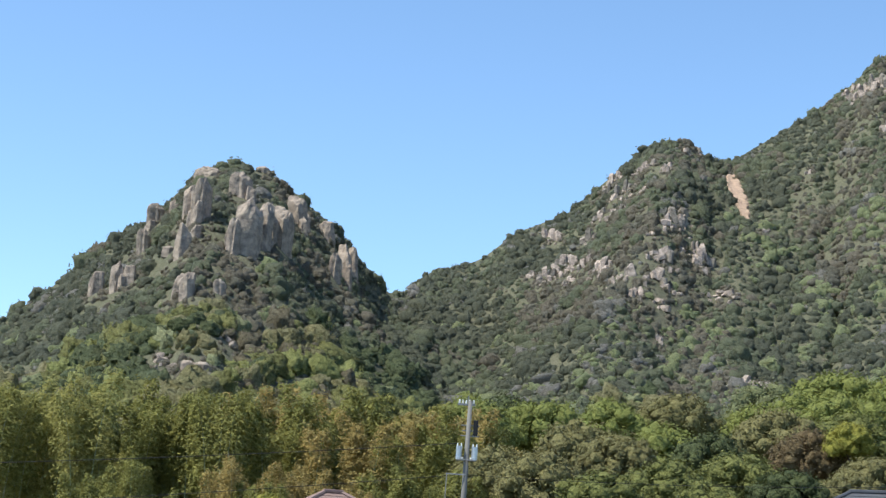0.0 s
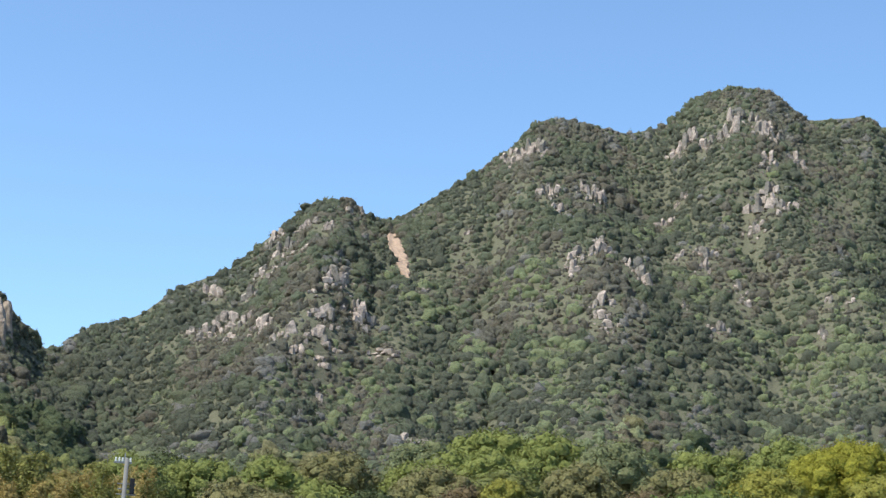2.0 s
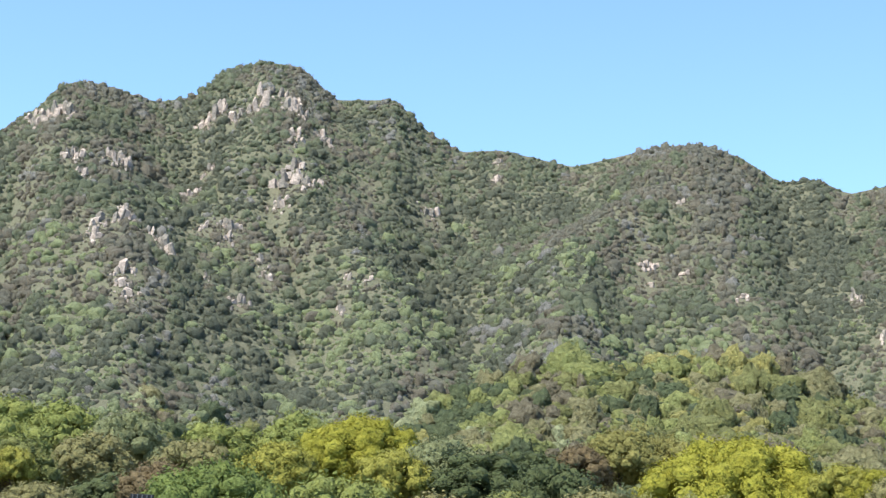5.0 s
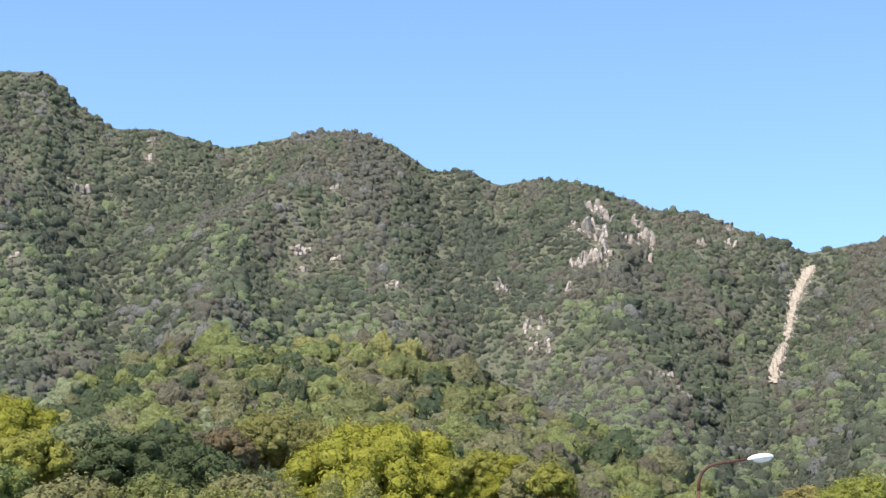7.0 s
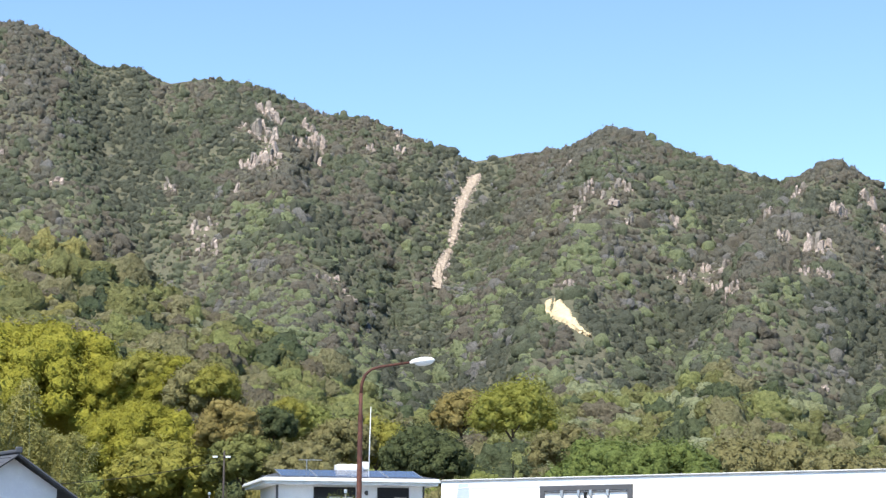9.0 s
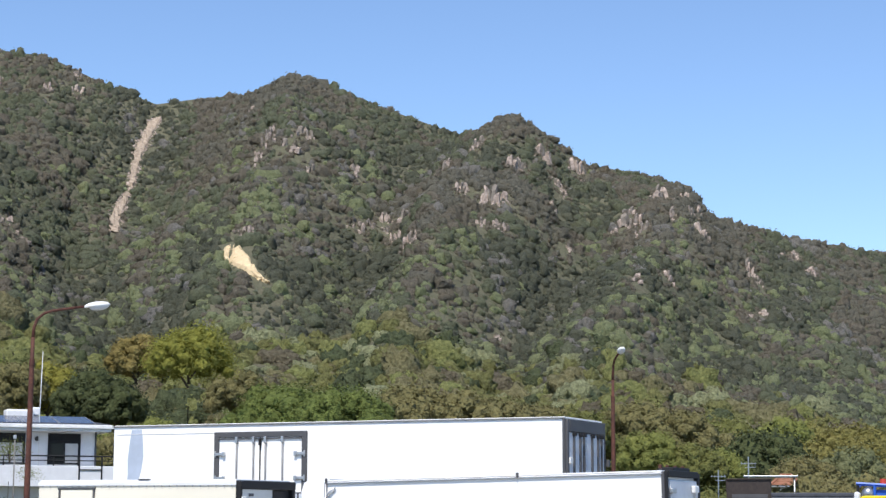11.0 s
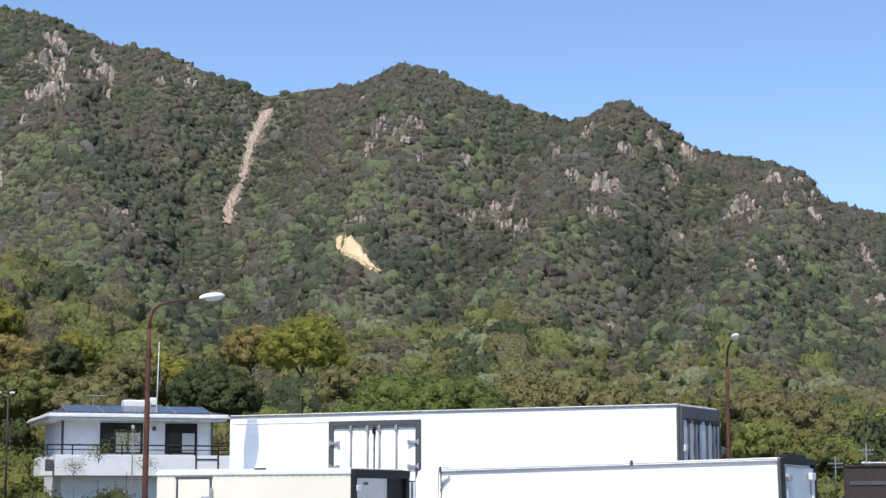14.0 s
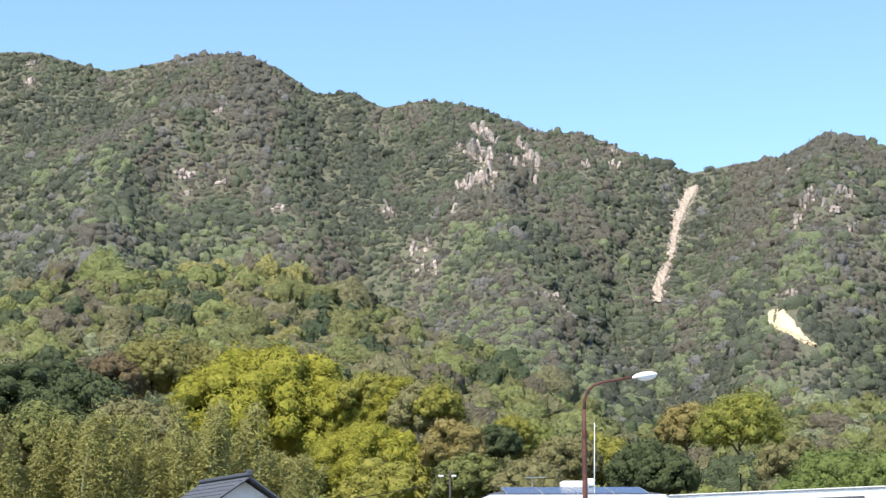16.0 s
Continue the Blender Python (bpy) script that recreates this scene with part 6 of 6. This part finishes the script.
    for z in (3.25, 3.9):
        part("gate_bar", tube([(6.95, -1.32, z), (8.15, -1.32, z)], 0.035, 6), M_DARK, rail)
    part("air_unit", one_box(-0.75, -0.9, 3.55, 0.35, 0.7, 0.6, 0.04), M_GREY, t)
    part("downpipe", tube([(L - 0.05, -0.08, 0), (L - 0.05, -0.08, eave)], 0.05, 8), M_GREY, t)
    # tall aerial mast and a small television aerial
    part("aerial_mast", tube([(4.95, -0.4, 3.5), (4.95, -0.4, 7.0), (5.02, -0.4, 10.2)], [0.032, 0.026, 0.018], 8), M_WHITEPAINT, t, "tall thin white mast", smooth=True)
    bm = tube([(1.9, 2.0, eave + 0.6), (1.9, 2.0, eave + 1.45)], 0.025, 6)
    box(bm, 2.1, 2.0, eave + 1.45, 1.3, 0.03, 0.03)
    for k in range(7):
        box(bm, 1.5 + 0.2 * k, 2.0, eave + 1.45, 0.02, 0.5, 0.02)
    part("television_aerial", bm, M_STEEL, t)


white_house()


# ---- poles and wires ----
def utility_pole():
    t = thing("utility_pole", spot(35.18, 90, 0) @ pose(0, 0, 0, 0, 1.0, 0), "concrete utility pole with two transformers", "utility pole")
    part("pole", tube([(0, 0, -0.1), (0, 0, 6), (0, 0, 11.75)], [0.17, 0.14, 0.10], 12), M_CONCRETE, t, smooth=True)
    arm = part("crossarm", one_box(-0.18, 0, 11.55, 0.85, 0.09, 0.09, 0.01), M_IRON, t)
    for x in (-0.52, -0.36, -0.2, -0.04, 0.16):
        bm = bmesh.new()
        for k in range(3):
            bmesh.ops.create_cone(bm, cap_ends=True, segments=10, radius1=0.06 - 0.008 * k, radius2=0.04, depth=0.05, matrix=Matrix.Translation((x, 0, 11.63 + 0.06 * k)))
        part("insulator", bm, M_PORCELAIN, arm, smooth=True)
    part("top_pin", tube([(-0.1, 0, 11.6), (-0.1, 0, 12.0)], 0.03, 6), M_IRON, t)
    for z, w in ((10.55, 0.9), (10.3, 0.8), (10.05, 0.9)):
        part("bracket", one_box(0.08, 0, z, w, 0.06, 0.05, 0.01), M_IRON, t)
    part("switch_box", one_box(0.34, 0.02, 10.45, 0.22, 0.2, 0.75, 0.03), M_DARK, t)
    for s in (-1, 1):
        bm = bmesh.new()
        bmesh.ops.create_cone(bm, cap_ends=True, segments=18, radius1=0.15, radius2=0.15, depth=0.62, matrix=Matrix.Translation((s * 0.37, -0.1, 9.22)))
        can = part("transformer", bm, M_STEEL, t, "grey cylindrical transformer", smooth=False)
        for q in (-0.09, 0.09):
            bm = bmesh.new()
            bmesh.ops.create_cone(bm, cap_ends=True, segments=8, radius1=0.04, radius2=0.025, depth=0.16, matrix=Matrix.Translation((s * 0.37 + q, -0.1, 9.60)))
            part("bushing", bm, M_PORCELAIN, can)
        part("hanger", one_box(s * 0.24, -0.1, 8.88, 0.45, 0.4, 0.05, 0.01), M_IRON, t)
        bm = bmesh.new()
        bmesh.ops.create_icosphere(bm, subdivisions=1, radius=0.05, matrix=Matrix.Translation((s * 0.2, -0.25, 8.96)))
        part("knob", bm, M_PORCELAIN, t)
    part("lower_arm", one_box(-0.45, -0.15, 8.18, 0.95, 0.06, 0.06, 0.01), M_IRON, t)
    part("stay", tube([(-0.88, -0.15, 8.15), (-0.88, -0.15, 6.9)], 0.02, 6), M_IRON, t)


utility_pole()


def wire(name, a, b, sag, r=0.012, label="thin black overhead wire"):
    pts = []
    a, b = Vector(a), Vector(b)
    for k in range(17):
        u = k / 16
        p = a.lerp(b, u)
        pts.append((p.x, p.y, p.z - sag * 4 * u * (1 - u)))
    bm = tube(pts, r, 5)
    me = bpy.data.meshes.new(name)
    bm.to_mesh(me)
    bm.free()
    me.materials.append(M_DARK)
    tagged(new(name, me), label, "wire", "overhead wires")


def on(b, r, z):
    return (-r * math.sin(radians(b)), r * math.cos(radians(b)), z)


wire("overhead_wire", on(35.2, 90, 9.7), on(53, 94, 6.9), 0.15, 0.016)
wire("overhead_wire", on(35.2, 90, 8.2), on(53, 94, 4.8), 0.15, 0.014)
wire("overhead_wire", on(35.1, 90, 8.2), on(20, 92, 9.0), 0.3, 0.012)
wire("overhead_wire", on(-3.6, 95, 6.75), on(2.6, 92, 5.3), 0.25, 0.018)


def light_pole():
    t = thing("light_pole", spot(-3.72, 95, 0), "slim concrete pole with small white lamps", "light pole")
    part("pole", tube([(0, 0, -0.1), (0, 0, 4), (0, 0, 7.3)], [0.065, 0.055, 0.045], 10), M_BROWN, t, smooth=True)
    part("arm", one_box(-0.05, -0.05, 6.98, 0.8, 0.04, 0.04, 0.01), M_BROWN, t)
    for x in (-0.45, 0.2):
        part("lamp", one_box(x, -0.08, 6.98, 0.26, 0.12, 0.10, 0.03), M_LAMP, t)


light_pole()


def thin_post(b, r, h, label):
    t = thing("thin_post", spot(b, r, 0), label, "post")
    part("shaft", tube([(0, 0, -0.1), (0, 0, h)], [0.028, 0.024], 8), M_CONCRETE, t, smooth=True)
    part("cap", one_box(0, 0, h, 0.12, 0.12, 0.14, 0.02), M_STEEL, t)


thin_post(-7.4, 70, 4.35, "slim pale green post with a small cap")
thin_post(-3.3, 88, 4.9, "short grey post among the shrubs")


def aerial_post(b, r, h):
    t = thing("aerial_post", spot(b, r, 0), "thin television aerial post above the roofs", "aerial")
    part("shaft", tube([(0, 0, 0), (0, 0, h)], 0.035, 6), M_STEEL, t)
    bm = box(bmesh.new(), 0, 0, h - 0.35, 0.8, 0.03, 0.03)
    box(bm, 0.1, 0, h - 0.55, 0.55, 0.03, 0.03)
    for k in range(5):
        box(bm, -0.36 + 0.18 * k, 0, h - 0.35, 0.02, 0.02, 0.16)
    part("elements", bm, M_STEEL, t)


for b, r, h in ((-29.4, 100, 4.6), (-33.95, 96, 3.9), (-28.5, 104, 4.0)):
    aerial_post(b, r, h)


def dark_sign():
    t = thing("sign_box", spot(19.74, 92, 0), "dark ribbed sign box on a post", "sign")
    part("board", one_box(0, 0, 8.95, 1.12, 0.5, 1.6, 0.03), M_DARK, t)
    for k in range(5):
        part("rib", one_box(-0.45 + 0.225 * k, -0.27, 8.95, 0.06, 0.05, 1.55, 0.01), M_GREY, t)
    rod(t, (0, 0, 0), (0, 0, 8.3), 0.12, M_RUST, "post")


dark_sign()


# ---- trucks at the east end of the yard ----
def cab_shell(name, parent, x0, x1, y0, y1, zb, zw, zt, rake, mat, label=""):
    """A cab facing +x: lower box, tapered glasshouse, rounded roof."""
    bm = bmesh.new()
    prof = [(x0, zb), (x1, zb), (x1 + 0.02, zw), (x1 - rake, zt - 0.08), (x1 - rake - 0.12, zt), (x0 + 0.10, zt), (x0, zt - 0.08)]
    f = bm.faces.new([bm.verts.new((x, y0, z)) for x, z in prof])
    ext = bmesh.ops.extrude_face_region(bm, geom=[f])
    bmesh.ops.translate(bm, verts=[v for v in ext["geom"] if isinstance(v, bmesh.types.BMVert)], vec=(0, y1 - y0, 0))
    bmesh.ops.recalc_face_normals(bm, faces=bm.faces[:])
    bmesh.ops.bevel(bm, geom=bm.edges[:], offset=0.05, segments=3, affect="EDGES", profile=0.5)
    return part(name, bm, mat, parent, label, smooth=False)


def flat_window(parent, pts, y, mat, frame_mat, name="side_window"):
    """A side window from its outline in x and z, set proud of the panel, with a slim frame."""
    bm = bmesh.new()
    f = bm.faces.new([bm.verts.new((x, y - 0.008, z)) for x, z in pts])
    ext = bmesh.ops.extrude_face_region(bm, geom=[f])
    bmesh.ops.translate(bm, verts=[v for v in ext["geom"] if isinstance(v, bmesh.types.BMVert)], vec=(0, 0.02, 0))
    bmesh.ops.recalc_face_normals(bm, faces=bm.faces[:])
    win = part(name, bm, mat, parent)
    ring = [(x, y - 0.014, z) for x, z in pts]
    part("window_frame", tube(ring + ring[:1], 0.022, 5), frame_mat, win)
    return win


def yellow_truck():
    t = thing("yellow_truck", spot(-33.5, 55, 0), "small truck with a yellow cab facing along the yard", "truck")
    cab = cab_shell("cab", t, -0.85, 0.95, 0, 1.7, 0.45, 1.45, 2.14, 0.42, M_YELLOW, "yellow painted cab")
    part("rear_post", one_box(-0.98, 0.85, 1.45, 0.16, 1.72, 1.6, 0.05, Euler((0, radians(6), 0))), M_WHITEPAINT, cab, "white rear cab post")
    part("roof_gutter", one_box(-0.15, -0.02, 1.94, 1.3, 0.05, 0.10, 0.02), M_WHITEPAINT, cab)
    flat_window(cab, [(-0.68, 1.35), (0.52, 1.35), (0.36, 1.86), (-0.66, 1.86)], 0.0, M_WINDOW, M_DARK)
    part("headrest", one_box(-0.46, -0.016, 1.54, 0.08, 0.015, 0.36, 0.005), M_CURTAIN, cab)
    part("seat_back", one_box(0.07, -0.016, 1.55, 0.13, 0.015, 0.36, 0.005), M_BLUE, cab)
    ws = bmesh.new()
    f = ws.faces.new([ws.verts.new(p) for p in ((0.985, 0.1, 1.46), (0.985, 1.6, 1.46), (0.58, 1.55, 2.05), (0.58, 0.15, 2.05))])
    e = bmesh.ops.extrude_face_region(ws, geom=[f])
    bmesh.ops.translate(ws, verts=[v for v in e["geom"] if isinstance(v, bmesh.types.BMVert)], vec=(0.02, 0, 0.015))
    part("windscreen", ws, M_WINDOW, cab)
    flat_window(cab, [(0.62, 1.40), (0.96, 1.42), (0.64, 1.92), (0.52, 1.92)], -0.005, M_WINDOW, M_YELLOW, "quarter_window")
    part("bed", one_box(-2.5, 0.85, 0.85, 3.0, 1.7, 0.35, 0.02), M_STEEL, t)
    for x in (0.35, -2.6):
        for y in (0.15, 1.55):
            wheel(t, x, y, 0.36, 0.2)


def blue_truck():
    t = thing("blue_crew_truck", spot(-35.3, 59, 0), "blue crew cab truck with a dented visor", "truck")
    cab = cab_shell("cab", t, -1.55, 1.82, 0, 1.9, 0.5, 1.45, 2.27, 0.40, M_BLUE, "blue painted crew cab")
    for pts in (((-1.30, 1.40), (-0.42, 1.40), (-0.42, 1.95), (-1.22, 1.98)), ((-0.05, 1.36), (1.02, 1.36), (0.92, 1.96), (-0.05, 1.96)), ((1.16, 1.40), (1.70, 1.44), (1.42, 1.92), (1.08, 1.96))):
        flat_window(cab, pts, 0.0, M_WINDOW, M_BLUE)
    part("seat", one_box(0.32, -0.016, 1.72, 0.42, 0.014, 0.10, 0.004), M_RUST, cab, "worn brown seat")
    part("seat_arm", one_box(0.42, -0.018, 1.55, 0.12, 0.012, 0.26, 0.004), M_CURTAIN, cab)
    bm = bmesh.new()
    prof = [(-0.6, 2.33), (0.95, 2.32), (1.45, 2.27), (1.85, 2.13), (2.02, 1.97), (1.98, 1.88), (1.7, 1.98), (1.3, 2.12), (0.85, 2.20), (-0.6, 2.22)]
    f = bm.faces.new([bm.verts.new((x, -0.03, z)) for x, z in prof])
    ext = bmesh.ops.extrude_face_region(bm, geom=[f])
    bmesh.ops.translate(bm, verts=[v for v in ext["geom"] if isinstance(v, bmesh.types.BMVert)], vec=(0, 1.95, 0))
    bmesh.ops.recalc_face_normals(bm, faces=bm.faces[:])
    bmesh.ops.bevel(bm, geom=bm.edges[:], offset=0.03, segments=2, affect="EDGES", profile=0.5)
    for v in bm.verts:
        v.co.z += 0.05 * noise.noise(v.co * 3)
    part("visor", bm, M_BLUE, cab, "bent blue roof visor drooping at the front")
    part("windscreen", one_box(1.72, 0.95, 1.68, 0.05, 1.6, 0.5, 0.015, Euler((0, radians(-38), 0))), M_WINDOW, cab)
    part("grille", one_box(1.84, 0.95, 1.0, 0.08, 1.6, 0.5, 0.02), M_DARK, cab)
    part("bed", one_box(-3.4, 0.95, 0.95, 3.5, 1.9, 0.4, 0.02), M_BLUE, t)
    rack = part("roof_rack", tube([(-2.85, 0.1, 2.55), (-0.75, 0.1, 2.42)], 0.05, 6), M_BLUE, t, "blue tube roof rack")
    part("rack_bar", tube([(-2.85, 1.7, 2.55), (-0.75, 1.7, 2.42)], 0.05, 6), M_BLUE, rack)
    for x in (-2.8, -2.3, -1.7, -1.1):
        part("rack_post", tube([(x, 0.1, 1.1), (x, 0.1, 2.5)], 0.045, 6), M_BLUE if x > -2.7 else M_DARK, rack)
        part("rack_cross", tube([(x, 0.1, 2.48), (x, 1.7, 2.48)], 0.035, 6), M_BLUE, rack)
    part("toolbox", one_box(-1.9, 0.5, 2.2, 1.0, 0.6, 0.3, 0.03), M_BLUE, rack)
    bm = bmesh.new()
    bmesh.ops.create_cone(bm, cap_ends=True, segments=14, radius1=0.11, radius2=0.09, depth=0.18, matrix=Matrix.Translation((-2.05, 0.3, 2.60)))
    part("beacon", bm, M_RED, rack, "red warning beacon")
    bm = bmesh.new()
    bmesh.ops.create_icosphere(bm, subdivisions=2, radius=0.2, matrix=Matrix.Translation((-2.5, 0.2, 2.25)))
    part("work_lamp", bm, M_STEEL, rack, smooth=True)
    for x in (0.3, -3.6):
        for y in (0.15, 1.75):
            wheel(t, x, y, 0.4, 0.22)


def flatbed():
    t = thing("flatbed_truck", spot(-31.85, 52.5, 0), "flatbed truck with silver aluminium side gates", "truck")
    for k, (x0, x1) in enumerate(((0.12, 3.35), (3.4, 6.6))):
        gate = part("side_gate", one_box((x0 + x1) / 2, 0, 1.27, x1 - x0, 0.05, 0.44, 0.012), M_GATE, t, "dull silver side gate")
        for z in (1.14, 1.27, 1.40):
            part("groove", one_box((x0 + x1) / 2, -0.028, z, x1 - x0 - 0.04, 0.012, 0.012), M_STEEL, gate)
        for x in (x0 + 0.12, x1 - 0.12):
            part("latch", one_box(x, -0.04, 1.38, 0.10, 0.04, 0.18, 0.015), M_GREY, gate)
    for x in (0.03, 3.37, 6.65):
        part("gate_post", one_box(x, -0.01, 1.27, 0.07, 0.08, 0.5, 0.012), M_GATE, t)
    part("deck", one_box(3.3, 1.0, 1.0, 6.7, 2.1, 0.14, 0.02), M_GREY, t)
    part("chassis", one_box(3.3, 1.0, 0.78, 6.5, 0.9, 0.26, 0.02), M_DARK, t)
    for x in (0.9, 5.2):
        for y in (0.1, 1.9):
            wheel(t, x, y, 0.4, 0.24)
    m = part("mirror_arm", tube([(-0.05, -0.1, 1.25), (-0.45, -0.2, 1.58)], 0.02, 6), M_LAMP, t)
    bm = bmesh.new()
    bmesh.ops.create_uvsphere(bm, u_segments=12, v_segments=8, radius=0.11, matrix=Matrix.LocRotScale((-0.48, -0.2, 1.62), None, (1, 0.5, 1.1)))
    part("mirror", bm, M_LAMP, m, "round white mirror", smooth=True)


def crane():
    t = thing("truck_crane", spot(-41.2, 60, 0), "blue truck crane with its boom lowered level", "crane")
    s = 60 * math.tan(radians(5.6))
    boom = part("boom", one_box(-s / 2 + 0.6, 0, 3.68, s, 0.36, 0.52, 0.04), M_BLUE, t, "straight blue box boom")
    part("boom_top_plate", one_box(-2.6, 0, 3.96, 0.4, 0.3, 0.06, 0.01), M_BLUE, boom)
    part("inner_boom", one_box(-s + 0.45, 0, 3.68, 0.9, 0.30, 0.44, 0.03), M_BLUE, boom)
    head = part("boom_head", one_box(-s + 0.12, 0, 3.43, 0.42, 0.40, 0.80, 0.04), M_BLUE, boom, "blue sheave head")
    for z in (3.68, 3.4):
        bm = bmesh.new()
        bmesh.ops.create_cone(bm, cap_ends=True, segments=14, radius1=0.07, radius2=0.07, depth=0.42, matrix=pose(-s + 0.12, 0, z, 90, 0, 0))
        part("sheave", bm, M_BLUE, head)
    part("side_sheave", one_box(-s + 1.05, -0.20, 3.60, 0.26, 0.06, 0.22, 0.05), M_BLUE, boom)
    block = part("hook_block", one_box(-s + 0.25, 0, 2.80, 0.34, 0.24, 0.42, 0.05), M_BLUE, t, "blue hook block")
    part("cable", tube([(-s + 0.22, 0, 3.2), (-s + 0.25, 0, 2.95)], 0.02, 6), M_DARK, block)
    ring = [(-s + 0.32 + 0.13 * math.cos(a), 0, 2.32 + 0.16 * math.sin(a)) for a in np.linspace(1.9, 7.2, 14)]
    part("hook", tube([(-s + 0.3, 0, 2.62)] + ring, 0.035, 6), M_BLUE, block)
    part("column", one_box(0.9, 0, 2.2, 0.7, 0.7, 3.4, 0.06), M_BLUE, t)
    part("base", one_box(1.3, 0, 0.75, 3.4, 2.0, 0.6, 0.04), M_DARK, t)
    for x in (0.2, 2.4):
        for y in (-0.85, 0.85):
            wheel(t, x, y, 0.42, 0.24)


def small_white_van():
    t = thing("white_van", spot(-28.45, 49, 0), "small white van mostly hidden behind the boxes", "van")
    body = cab_shell("body", t, -0.9, 0.55, 0, 1.4, 0.35, 1.15, 1.68, 0.35, M_WHITE)
    flat_window(body, [(-0.7, 1.15), (0.25, 1.15), (0.1, 1.5), (-0.7, 1.5)], 0.0, M_WINDOW, M_DARK)
    for x in (-0.6, 0.3):
        for y in (0.1, 1.3):
            wheel(t, x, y, 0.27, 0.16)


yellow_truck()
blue_truck()
flatbed()
crane()
small_white_van()


def red_gutter():
    t = thing("red_fence_rail", spot(-30.9, 66, 0), "low fence with a faded red top rail", "fence")
    rail = part("rail", one_box(0, 0, 1.52, 2.6, 0.08, 0.08, 0.015), M_RED, t, "faded red rail")
    part("lower_rail", one_box(0, 0, 1.22, 2.6, 0.06, 0.06, 0.012), M_LAMP, t)
    for x in (-1.25, -0.4, 0.4, 1.25):
        part("post", one_box(x, 0.05, 0.75, 0.08, 0.08, 1.5, 0.012), M_STEEL, t)


red_gutter()
